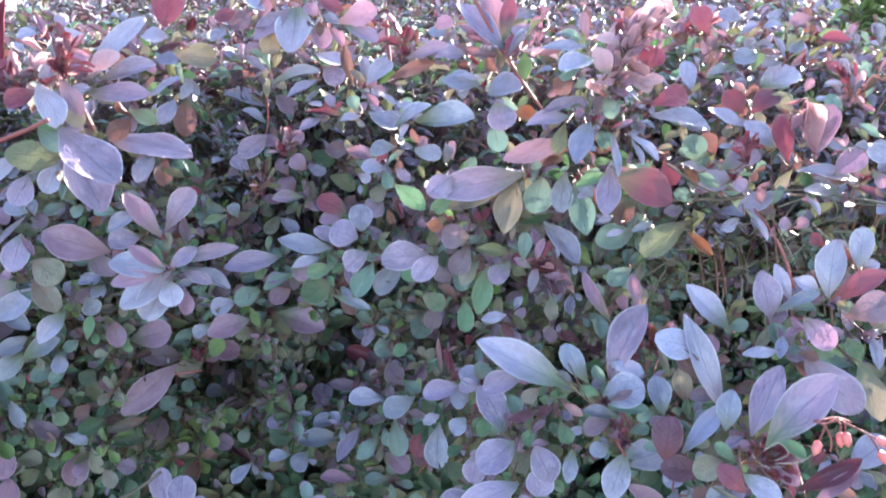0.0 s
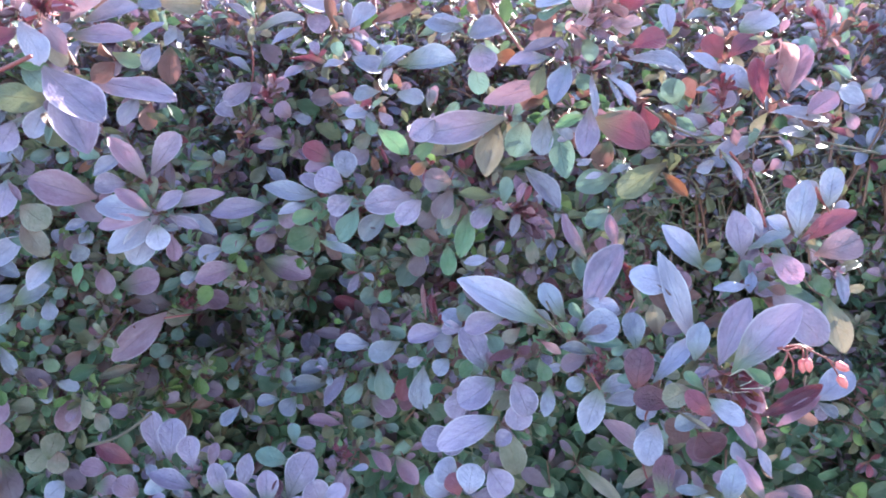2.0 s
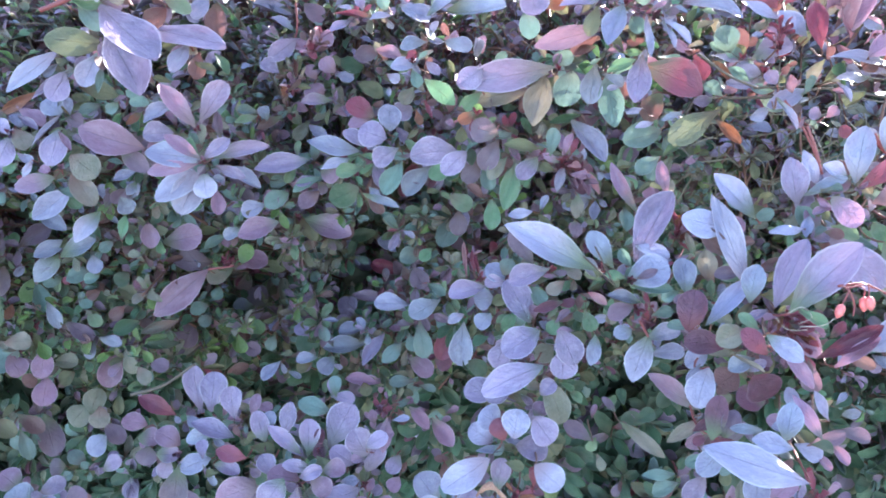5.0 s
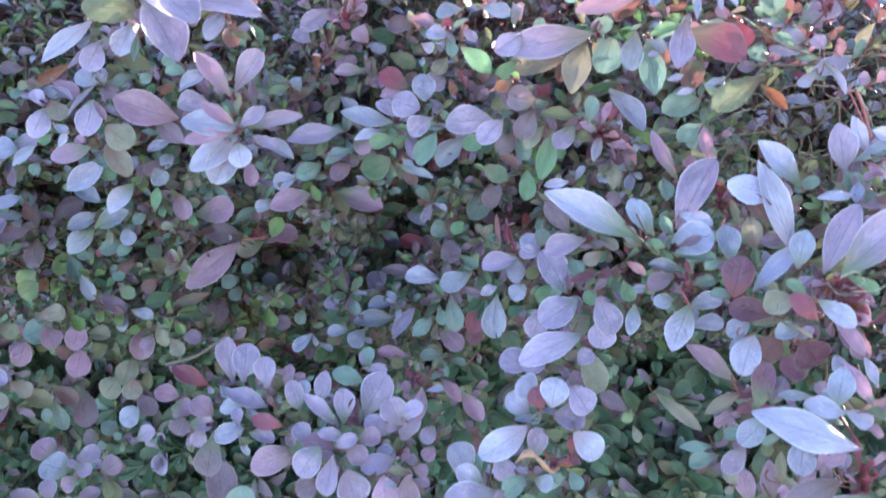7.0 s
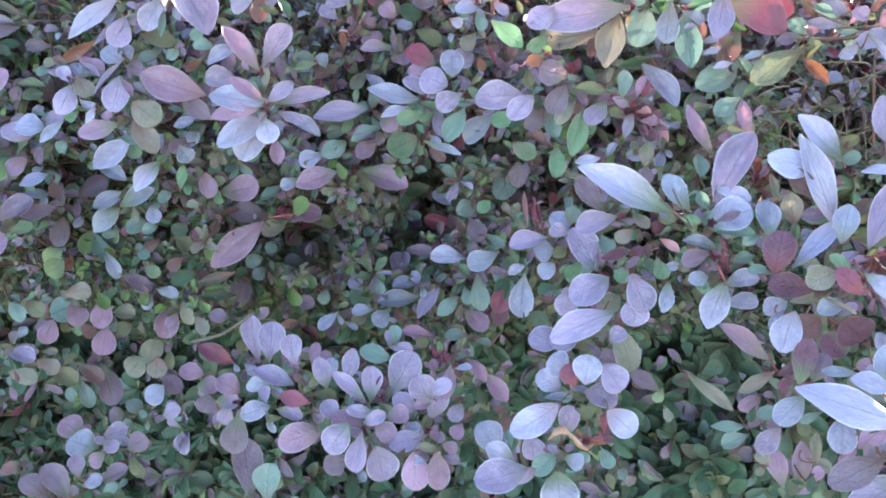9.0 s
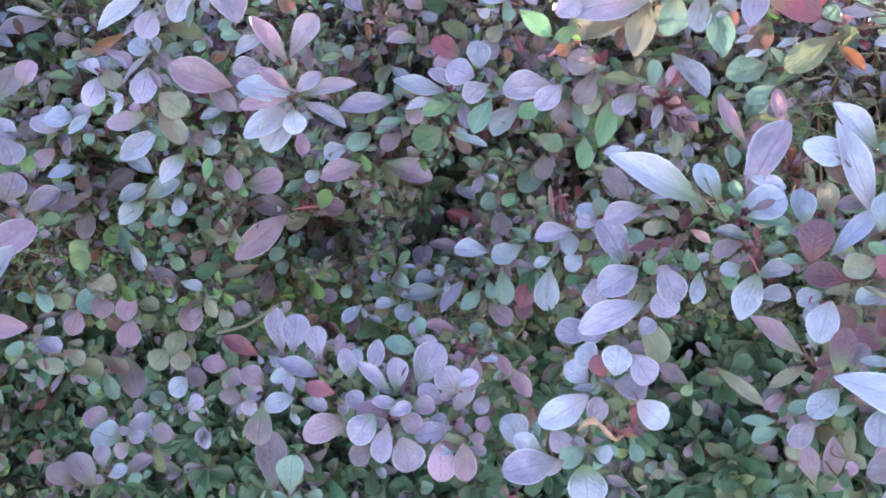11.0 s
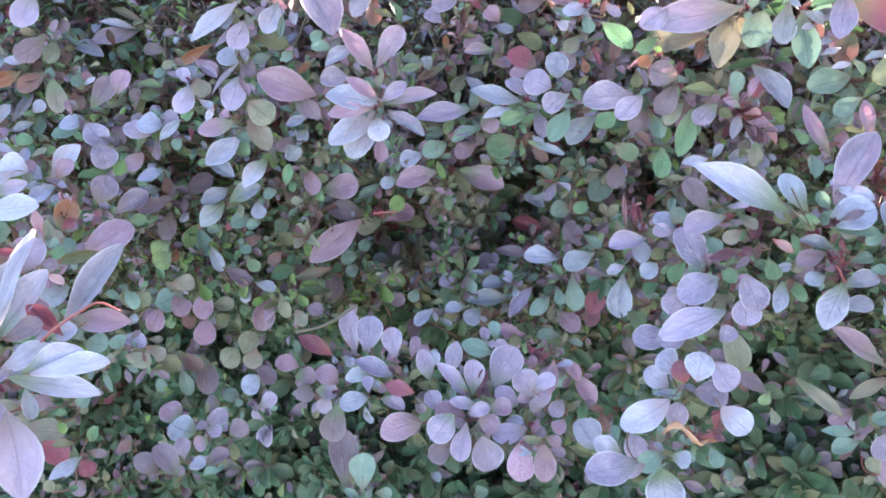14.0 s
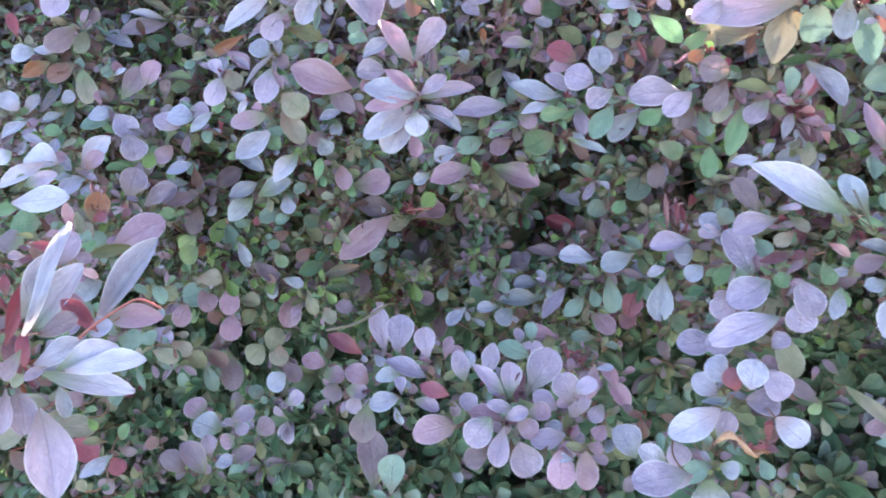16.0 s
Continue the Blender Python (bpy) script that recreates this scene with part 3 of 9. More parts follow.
class shoot:
    """A shoot whose node sits at (x, y, z): its stem runs back into the shrub, away from the camera so that leaves hide
    it.
    """

    def young(self, axis):
        """The unfolding red leaves at the shoot's end."""
        r = stem_rng
        verts, faces, uvs = [], [], []
        a = axis.orthogonal().normalized()
        b = axis.cross(a)
        for i in range(5):
            q = i * 2.4 + r.uniform(-.3, .3)
            out = a * math.cos(q) + b * math.sin(q)
            ln = r.uniform(0.0025, 0.0052)
            m = np.array(leaf_matrix(self.node, self.node + (axis * 1.1 + out * r.uniform(0.3, 1.0)).normalized() * ln, axis - out, ln * 0.34))
            lv, lf, lu = SMALL[r.randrange(2)]
            n0 = sum(len(w) for w in verts)
            verts.append(lv @ m[:3, :3].T + m[:3, 3])
            faces += [tuple(k + n0 for k in f4) for f4 in lf]
            uvs.append(lu)
        part("bud", mesh_of("bud", np.concatenate(verts), faces, np.concatenate(uvs), [LEAF[r.choice("rrmrk")]]), self.stem)

    def __init__(self, x, y, z):
        self.node = Vector((x, y, z))
        r = stem_rng
        inward = Vector((self.node.x * 2.6 + r.uniform(-.15, .15), 1.0, (z - 0.97) * 2.6 + r.uniform(-.2, .1))).normalized()
        foot = self.node + inward * r.uniform(0.022, 0.04)
        v, f = tube(arc(foot, self.node, (r.uniform(-.003, .003), 0, r.uniform(-0.004, 0.0)), 6), 0.0004, 0.0003, 5)
        self.stem = part("shoot", mesh_of("shoot", v, f, mats=[RED_STEM if r.random() < 0.3 else RUSSET_BARK]), shrub_at(x))
        self.axis = (-inward + Vector((0, 0, 0.35))).normalized()
        self.inward, self.grown = inward, []
        SHOOTS.append(self)

    def companions(self, count):
        """Lesser leaves between and behind the grown ones, left out where they would cover placed leaves in the
        camera's view.
        """
        r = stem_rng
        a = self.axis.orthogonal().normalized()
        b = self.axis.cross(a)
        size = sum(g[0] for g in self.grown) / len(self.grown)
        start = r.random() * 6.28
        if len(self.grown) > 2:
            self.young(self.axis)
        for i in range(count):
            q = start + i * 2.4 + r.uniform(-1.1, 1.1)
            d = (a * math.cos(q) + b * math.sin(q) + self.axis * r.uniform(-0.5, 0.5)).normalized()
            aside = (a * r.uniform(-1, 1) + b * r.uniform(-1, 1)) * 0.006
            base = self.node + self.inward * r.uniform(0.002, 0.014) + aside + d * 0.001
            high = ease(self.node.z, 0.86, 0.91)
            ln = min(r.uniform(0.0065, 0.0115), max(0.005, size * 0.001 * r.uniform(0.5, 0.9)))
            if not hides_none(base + d * ln * 0.65, -0.001):
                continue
            ob = under(new("leaf", FORMS[r.choice("sssoc" if r.random() > high else "unxc")][r.randrange(8)]), self.stem)
            ob.matrix_basis = leaf_matrix(base, base + d * ln, self.axis + UP * r.uniform(0, 0.6) + (a * r.uniform(-1, 1) + b * r.uniform(-1, 1)) * (0.4 + 0.9 * high), ln * r.uniform(0.34, 0.66))
            ob.material_slots[0].link = "OBJECT"
            # muted, darker hues low down carry painted shade
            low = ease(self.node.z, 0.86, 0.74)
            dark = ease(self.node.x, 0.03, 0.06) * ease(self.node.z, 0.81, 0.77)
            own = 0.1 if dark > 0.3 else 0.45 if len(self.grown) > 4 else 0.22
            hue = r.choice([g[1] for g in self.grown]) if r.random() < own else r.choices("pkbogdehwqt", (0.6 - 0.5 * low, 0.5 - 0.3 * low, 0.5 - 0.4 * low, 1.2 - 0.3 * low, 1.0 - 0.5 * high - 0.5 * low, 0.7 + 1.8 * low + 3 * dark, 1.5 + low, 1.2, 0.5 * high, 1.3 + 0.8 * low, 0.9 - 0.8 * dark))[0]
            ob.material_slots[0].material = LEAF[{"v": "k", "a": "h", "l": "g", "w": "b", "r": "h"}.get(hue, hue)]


def leaf(s, fx, fy, fz, heading, rise, roll, length, width, hue, form):
    """A leaf of the shoot s on its own stalk."""
    base = s.node + Vector((fx, fy, fz)) * 0.001
    h, e, q = radians(heading), radians(rise), radians(roll)
    d = Vector((math.cos(h) * math.cos(e), math.sin(h) * math.cos(e), math.sin(e)))
    z = (UP - d * d.z).normalized()
    y = z.cross(d)
    n = z * math.cos(q) + y * math.sin(q)
    s.grown.append((length, hue))
    for u in (0.3, 0.56, 0.82):
        at = base + d * length * 0.001 * u
        TAKEN.append((at.x, at.y, at.z, 0.0005 * width * (1.0 if u > 0.4 or form in "nu" else 0.5) + 0.0022))
    ob = under(new("leaf", FORMS[form][stem_rng.randrange(8)]), s.stem)
    ob.matrix_basis = leaf_matrix(base, base + d * length * 0.001, n, width * 0.001)
    ob.material_slots[0].link = "OBJECT"
    ob.material_slots[0].material = LEAF[hue]
    if (base - s.node).length > 0.003:
        v, f = tube([s.node, s.node.lerp(base, 0.5), base + d * 0.0008], 0.00018, 0.00014, 4)
        part("leaf_stalk", mesh_of("leaf_stalk", v, f, mats=[RED_STEM if hue in "rkm" else STALK]), s.stem)
    return ob


def tuft(x, y, z, count, size, hues, lean, seed):
    """A tuft of narrow leaves, crumpled and curled, crowded at the end of a shoot that leans."""
    rng = random.Random(seed)
    s = shoot(x, y, z)
    lean = Vector(lean).normalized()
    for i in range(count):
        d = (lean * rng.uniform(0.1, 1.0) + Vector((rng.gauss(0, 1), rng.gauss(0, 0.6), rng.gauss(0, 1))) * 0.5).normalized()
        off = lean * rng.uniform(-0.3, 0.9) * size + Vector((rng.gauss(0, 1), rng.gauss(0, 0.6), rng.gauss(0, 1))) * 0.14 * size
        leaf(s, off.x, off.y, off.z, math.degrees(math.atan2(d.y, d.x)), math.degrees(math.asin(d.z)), rng.uniform(-90, 90),
             size * rng.uniform(0.45, 1.0), size * rng.uniform(0.13, 0.3), rng.choice(hues), rng.choice("xxunc"))


def twig(r, mat, *points):
    """A bare stem through the points, r mm thick at its foot."""
    pts = [Vector(p) for p in points]
    dense = []
    for i in range(len(pts) - 1):
        p0, p1, p2, p3 = pts[max(i - 1, 0)], pts[i], pts[i + 1], pts[min(i + 2, len(pts) - 1)]
        for k in range(5):
            t = k / 5
            dense.append(0.5 * (2 * p1 + (p2 - p0) * t + (2 * p0 - 5 * p1 + 4 * p2 - p3) * t * t + (3 * p1 - p0 - 3 * p2 + p3) * t ** 3))
    dense.append(pts[-1])
    v, f = tube(dense, r * 0.001, r * 0.0008, 7)
    return part("twig", mesh_of("twig", v, f, mats=[mat]), shrub_at(pts[0].x))


def berry(x, y, z, length, *way):
    """A small unripe berry, drawn out to a point, hanging on its thin red stalk."""
    at = Vector((x, y, z))
    stem = twig(0.28, RED_STEM, *way, (x, y, z))
    d = (at - Vector(way[-1])).normalized()
    a = d.orthogonal().normalized()
    b = d.cross(a)
    verts, faces = [], []
    for i in range(9):
        u = i / 8
        r = length * 0.30 * max(0.06, math.sin(math.pi * min(1.0, u ** 0.8)) ** 0.7) * (1 + 0.08 * math.sin(11 * u))
        for k in range(10):
            q = 2 * math.pi * k / 10
            verts.append(at + d * (length * u) + (a * math.cos(q) + b * math.sin(q)) * r)
    for i in range(8):
        for k in range(10):
            faces.append((i * 10 + k, i * 10 + (k + 1) % 10, (i + 1) * 10 + (k + 1) % 10, (i + 1) * 10 + k))
    return tagged(under(new("berry", mesh_of("berry", verts, faces, mats=[BERRY])), stem), "small red berry")


def dry_leaf(x, y, z):
    """A withered, curled leaf caught in the hedge."""
    rng = random.Random(4)
    verts, faces = [], []
    for i in range(15):
        u = i / 14
        w = 0.0015 * math.sin(math.pi * (0.08 + 0.84 * u)) * (1 + 0.35 * math.sin(9 * u))
        mid = Vector((x + (u - 0.5) * 0.015, y + 0.002 * math.sin(6 * u), z + 0.003 * math.sin(4.2 * u + 0.5) + (u - 0.5) * 0.004))
        for j in range(7):
            q = 2.6 * (j / 6 - 0.5) + 1.2 * math.sin(5 * u)
            verts.append(mid + Vector((rng.uniform(-.0004, .0004), -w * math.cos(q), w * math.sin(q) + rng.uniform(-.0004, .0004))))
    for i in range(14):
        for j in range(6):
            faces.append((i * 7 + j, i * 7 + j + 1, (i + 1) * 7 + j + 1, (i + 1) * 7 + j))
    return tagged(new("dry_leaf", mesh_of("dry_leaf", verts, faces, mats=[DRY])), "withered orange-brown curled leaf caught among barberry leaves", "dry leaf")


# shoots that stand out: where each node sits, then its leaves: foot from the node (mm), heading, rise and roll (degrees), length and width (mm), hue, form
# low down some hues are darker to imitate the shade there
s = shoot(0.0379, 0.2856, 0.9197)
leaf(s, -1.7, -1.6, 1.9, -168, -8, 63, 40.0, 14.0, "p", "u")
leaf(s, -4.7, -0.3, -1.6, -113, -58, 15, 23.3, 11.7, "o", "u")
leaf(s, 5.8, -3.9, 0.7, -126, -53, 28, 15.3, 12.0, "t", "o")
s = shoot(-0.1387, 0.2828, 0.9602)
leaf(s, -1.8, 0.5, -0.4, 54, 36, -27, 39.8, 9.6, "w", "n")
leaf(s, 3.6, -4.1, 0.8, 56, 39, -29, 17.9, 9.0, "v", "s")
s = shoot(-0.1477, 0.3417, 0.7962)
leaf(s, 0.7, -1.7, 0.9, -143, -28, 51, 39.3, 16.4, "k", "n")
s = shoot(-0.2134, 0.1706, 0.8237)
leaf(s, 1.1, -1.4, 0.9, 54, 38, -37, 37.6, 10.5, "w", "u")
s = shoot(0.0536, 0.2256, 0.8581)
leaf(s, -4.2, -4.3, 1.6, 162, 20, 44, 37.5, 13.2, "w", "n")
leaf(s, 3.5, 0.6, -0.1, 138, 45, 40, 17.0, 8.3, "b", "s")
s = shoot(-0.2013, 0.1273, 0.8475)
leaf(s, 1.3, -1.3, 0.8, 80, 46, -24, 36.5, 5.9, "w", "n")
s = shoot(-0.1772, 0.2931, 0.9598)
leaf(s, 1.1, -1.7, 0.2, 99, 58, -9, 36.1, 4.3, "r", "n")
s = shoot(0.0952, 0.1973, 0.8660)
leaf(s, 0.0, -1.7, -0.6, 114, 48, 24, 35.6, 7.9, "w", "n")
leaf(s, -2.8, -9.9, -0.0, 65, 53, 4, 13.2, 7.5, "b", "n")
leaf(s, 0.6, 6.5, 2.8, -179, -7, 56, 9.7, 5.0, "q", "s")
s = shoot(-0.1373, 0.2910, 0.9361)
leaf(s, 0.8, -1.8, 0.4, -1, -11, -35, 35.6, 14.9, "p", "n")
s = shoot(-0.1390, 0.2435, 0.6798)
leaf(s, 0.7, -1.3, 1.3, 111, 54, -2, 32.7, 16.2, "q", "s")
s = shoot(-0.1986, 0.3294, 0.9204)
leaf(s, 1.0, -1.7, 0.3, -142, -32, 46, 31.9, 10.3, "w", "n")
s = shoot(-0.2131, 0.1374, 0.8263)
leaf(s, 4.7, -2.1, 1.1, 7, -11, -25, 31.0, 8.5, "w", "n")
leaf(s, -0.2, 0.0, 0.7, 36, 20, -31, 17.7, 8.8, "w", "n")
leaf(s, -0.8, -1.6, 1.2, 113, 56, -10, 12.8, 4.4, "r", "n")
s = shoot(-0.1532, 0.3049, 0.8786)
leaf(s, 0.9, -1.7, 0.5, -177, 20, 59, 30.8, 16.7, "k", "u")
s = shoot(-0.1401, 0.2649, 0.9377)
leaf(s, 0.9, -1.7, 0.5, -41, -47, -12, 30.1, 16.5, "p", "u")
s = shoot(0.0267, 0.2827, 0.9716)
leaf(s, 0.5, -3.0, -0.9, 141, 41, 33, 30.1, 9.4, "p", "n")
leaf(s, -0.4, 2.4, 2.3, 118, 51, 30, 21.0, 8.7, "k", "u")
leaf(s, -0.6, -1.5, 2.1, 69, 57, -13, 18.6, 6.4, "r", "u")
leaf(s, 0.0, -5.9, -2.9, 31, 41, -31, 10.9, 8.5, "r", "s")
s = shoot(0.0635, 0.2234, 0.8658)
leaf(s, -0.3, -1.8, -2.6, 44, 52, -14, 30.0, 12.1, "p", "n")
leaf(s, -0.8, -1.8, 4.0, -13, -12, -38, 12.8, 5.9, "w", "n")
s = shoot(-0.2933, 0.3884, 0.8981)
leaf(s, -0.8, -0.4, -2.1, -159, -11, 52, 29.9, 10.4, "p", "u")
leaf(s, 5.2, -2.4, 3.1, -178, 24, 51, 23.9, 5.3, "o", "n")
leaf(s, -1.2, -2.2, -0.2, -164, 10, 43, 21.4, 6.1, "w", "u")
s = shoot(0.0994, 0.1749, 0.8697)
leaf(s, -0.8, -1.5, 1.0, 24, 37, -31, 29.7, 11.8, "p", "u")
s = shoot(0.0300, 0.3049, 0.9085)
leaf(s, -0.1, -2.0, 0.4, -175, -9, 50, 29.7, 11.9, "o", "s")
s = shoot(-0.1292, 0.2432, 0.9498)
leaf(s, 0.9, -1.7, 0.4, -22, -38, -20, 29.6, 17.8, "p", "u")
s = shoot(-0.2093, 0.1319, 0.8157)
leaf(s, 1.2, -1.1, 1.2, -59, -56, 12, 29.6, 14.8, "p", "u")
s = shoot(-0.0744, 0.3794, 0.9817)
leaf(s, 1.3, 1.5, 0.4, -93, -41, 2, 29.3, 17.8, "w", "o")
leaf(s, -0.3, -5.4, -0.1, -143, -33, 41, 24.8, 11.1, "p", "n")
s = shoot(0.0984, 0.1404, 0.8360)
leaf(s, -0.8, -1.4, 1.1, 164, 12, 32, 28.8, 11.3, "w", "n")
s = shoot(-0.1222, 0.2969, 0.8741)
leaf(s, 2.7, -1.4, 3.1, 16, 10, -59, 28.3, 7.3, "p", "n")
leaf(s, 0.9, -2.5, -0.4, -148, -29, 33, 26.5, 15.3, "w", "o")
leaf(s, -1.5, -1.4, -1.1, -120, -48, 30, 23.9, 14.6, "w", "o")
s = shoot(-0.0770, 0.3284, 0.8649)
leaf(s, -2.9, -0.4, 1.4, -167, -7, 51, 28.1, 11.6, "p", "n")
leaf(s, 3.7, -3.3, -0.2, -29, -48, -33, 11.1, 9.1, "k", "o")
s = shoot(-0.1876, 0.3189, 0.9134)
leaf(s, 4.2, 0.6, 1.9, -152, -32, 56, 27.9, 5.1, "p", "u")
leaf(s, -2.3, -4.1, -1.2, -124, -49, 63, 14.8, 10.9, "p", "o")
s = shoot(-0.2693, 0.3399, 0.6910)
leaf(s, 1.0, -1.3, 1.1, -56, -59, 11, 27.6, 15.4, "q", "o")
s = shoot(-0.0938, 0.3462, 0.8268)
leaf(s, 4.3, -3.7, 1.0, -4, -21, -40, 27.3, 15.2, "k", "u")
leaf(s, -1.9, -0.1, 0.8, -21, -44, -31, 18.3, 9.2, "e", "n")
leaf(s, -1.2, -1.6, 0.3, -152, -25, 45, 8.1, 5.8, "t", "s")
s = shoot(-0.0512, 0.3266, 0.8704)
leaf(s, -2.1, -1.0, 1.3, -179, 8, 45, 26.6, 10.7, "b", "u")
leaf(s, 4.3, -0.5, 3.7, 173, 24, 50, 16.9, 7.8, "p", "s")
leaf(s, -6.0, -4.3, -0.7, -165, -16, 37, 16.5, 5.8, "w", "n")
leaf(s, 4.8, -1.7, -2.1, -60, -54, -18, 16.1, 7.5, "p", "c")
s = shoot(-0.2092, 0.1382, 0.8419)
leaf(s, 0.4, -0.8, -1.3, 62, 39, -28, 26.5, 10.3, "w", "n")
leaf(s, -1.9, 0.2, 3.5, 75, 43, -24, 22.2, 8.0, "w", "u")
leaf(s, 5.3, -3.3, 0.4, 29, 19, -44, 13.1, 7.1, "q", "o")
s = shoot(0.0515, 0.2664, 0.9390)
leaf(s, -0.2, -1.9, 0.5, -173, -14, 74, 26.3, 8.5, "q", "n")
s = shoot(-0.2977, 0.2675, 0.8481)
leaf(s, 0.1, -3.0, 1.9, -141, -21, 50, 26.3, 8.4, "w", "n")
leaf(s, 2.5, 0.2, -0.8, -172, 16, 32, 16.6, 14.8, "w", "o")
s = shoot(-0.1407, 0.2871, 0.7371)
leaf(s, 0.7, -1.5, 1.1, 113, 55, 10, 26.0, 11.2, "p", "s")
s = shoot(0.0322, 0.2172, 0.8206)
leaf(s, -0.2, -1.7, 1.1, -162, -16, 32, 25.9, 11.4, "p", "o")
s = shoot(-0.0876, 0.3713, 0.9451)
leaf(s, 0.4, -1.9, 0.3, 13, 10, -36, 25.7, 8.6, "b", "n")
s = shoot(0.0991, 0.2277, 0.7908)
leaf(s, -1.6, -1.8, 3.4, 160, 27, 38, 25.7, 8.0, "k", "u")
leaf(s, 0.5, -1.3, -1.2, -159, -26, 34, 17.8, 5.5, "o", "n")
s = shoot(-0.2994, 0.2373, 0.8389)
leaf(s, 1.3, -1.4, 0.6, 20, 4, -36, 25.6, 14.8, "w", "n")
s = shoot(-0.0604, 0.3456, 0.7458)
leaf(s, 0.3, -1.7, 1.0, -173, -2, 42, 25.6, 11.2, "b", "n")
s = shoot(-0.2101, 0.3314, 0.8481)
leaf(s, 1.0, -1.6, 0.6, -142, -30, 48, 24.9, 13.0, "w", "u")
s = shoot(0.1229, 0.1717, 0.7925)
leaf(s, -0.1, -6.0, 2.6, -164, -21, 17, 24.8, 10.8, "p", "n")
leaf(s, -1.9, -1.3, 2.1, -148, -41, 16, 5.8, 2.4, "r", "n")
leaf(s, 0.4, 2.1, -1.6, -62, -48, -48, 5.0, 2.2, "r", "n")
leaf(s, -0.9, 0.3, 0.6, 12, 29, -25, 4.1, 2.5, "r", "n")
leaf(s, -1.8, -1.7, 2.4, 137, 41, 41, 3.6, 2.4, "r", "u")
s = shoot(0.0683, 0.2674, 0.9273)
leaf(s, 0.4, -0.3, -2.0, -16, -19, -54, 24.7, 15.2, "r", "n")
leaf(s, -1.4, -3.5, 2.6, -106, -53, 8, 20.8, 9.4, "p", "u")
s = shoot(-0.1346, 0.2749, 0.9568)
leaf(s, 0.9, -1.8, 0.3, 3, 0, -41, 24.6, 9.8, "p", "n")
s = shoot(-0.1151, 0.2791, 0.8939)
leaf(s, 0.4, -3.6, 2.9, 159, 46, 37, 24.5, 8.4, "k", "n")
leaf(s, -0.5, 2.5, 3.0, 48, 43, -43, 22.0, 10.2, "p", "s")
leaf(s, 2.1, -4.4, -4.7, 101, 58, -6, 10.0, 4.2, "o", "s")
s = shoot(-0.1023, 0.4085, 0.9260)
leaf(s, 0.6, -1.9, 0.3, 178, 9, 20, 24.4, 13.3, "w", "u")
s = shoot(-0.0386, 0.3916, 0.7716)
leaf(s, 0.2, -1.8, 0.8, 173, 10, 59, 24.4, 9.6, "r", "c")
s = shoot(-0.2440, 0.2277, 0.8242)
leaf(s, 1.1, -1.5, 0.8, 36, 26, -52, 24.3, 15.2, "k", "o")
s = shoot(-0.2228, 0.1836, 0.8177)
leaf(s, 1.1, -1.4, 0.9, 16, -5, -46, 24.2, 10.0, "k", "n")
s = shoot(-0.1290, 0.4163, 0.7253)
leaf(s, 0.5, -1.7, 0.9, 104, 57, -10, 24.1, 8.9, "o", "c")
s = shoot(-0.1957, 0.3173, 0.8936)
leaf(s, 1.0, -1.7, 0.4, -138, -40, 45, 24.1, 2.7, "w", "n")
s = shoot(0.0491, 0.3010, 0.8961)
leaf(s, -3.0, -4.3, -0.2, -33, -42, -38, 23.8, 10.4, "b", "n")
leaf(s, 2.4, 0.5, 1.2, -177, -14, 67, 15.0, 4.2, "d", "n")
s = shoot(0.0694, 0.2390, 0.7772)
leaf(s, -0.5, -1.5, 1.2, -27, -28, -44, 23.7, 6.3, "o", "n")
s = shoot(0.1004, 0.1869, 0.8647)
leaf(s, -0.8, -1.5, 1.0, 43, 51, -7, 23.5, 9.1, "p", "u")
s = shoot(-0.0117, 0.2811, 0.9427)
leaf(s, 3.9, -0.5, 1.2, 0, 0, -35, 23.4, 14.0, "b", "u")
leaf(s, -3.7, -3.4, -0.4, 25, 22, -20, 17.0, 8.7, "w", "u")
s = shoot(-0.1125, 0.2712, 0.8843)
leaf(s, -0.3, 1.7, -0.1, -173, 9, 48, 23.3, 11.6, "b", "o")
leaf(s, -1.0, -0.7, -1.5, -169, -8, 61, 21.8, 7.0, "k", "s")
leaf(s, 2.2, -6.0, 2.3, 168, 31, 50, 18.1, 6.1, "k", "n")
leaf(s, 1.8, -2.2, 1.3, 35, 29, -51, 13.9, 6.7, "p", "n")
s = shoot(-0.1453, 0.4065, 0.7699)
leaf(s, 0.5, -1.7, 0.8, 0, -12, -54, 23.2, 8.5, "e", "s")
s = shoot(-0.1660, 0.3348, 0.7658)
leaf(s, 0.8, -1.6, 0.9, -159, -9, 58, 23.2, 6.3, "o", "n")
s = shoot(-0.0484, 0.3677, 0.7655)
leaf(s, 0.2, -1.8, 0.9, 177, 6, 47, 23.1, 7.6, "q", "n")
s = shoot(-0.1936, 0.1289, 0.8344)
leaf(s, 3.8, -2.4, 2.1, 21, 4, -29, 23.1, 7.9, "w", "n")
leaf(s, -1.5, -0.1, -0.1, 33, 15, -31, 18.6, 7.3, "w", "n")
s = shoot(-0.0982, 0.3248, 0.8334)
leaf(s, 0.5, -1.8, 0.7, -167, -16, 50, 23.0, 12.6, "k", "n")
s = shoot(0.0957, 0.2551, 0.9097)
leaf(s, 0.7, 0.3, 1.8, -162, -32, 57, 22.8, 10.6, "e", "s")
leaf(s, -2.0, -3.9, -1.0, -24, -39, -65, 13.1, 4.4, "a", "u")
s = shoot(-0.1465, 0.2723, 0.9317)
leaf(s, 1.0, -1.7, 0.4, -175, 10, 61, 22.7, 12.3, "e", "o")
s = shoot(0.1405, 0.2303, 0.8892)
leaf(s, 0.6, 1.5, -0.5, 5, 32, -38, 22.7, 7.8, "r", "n")
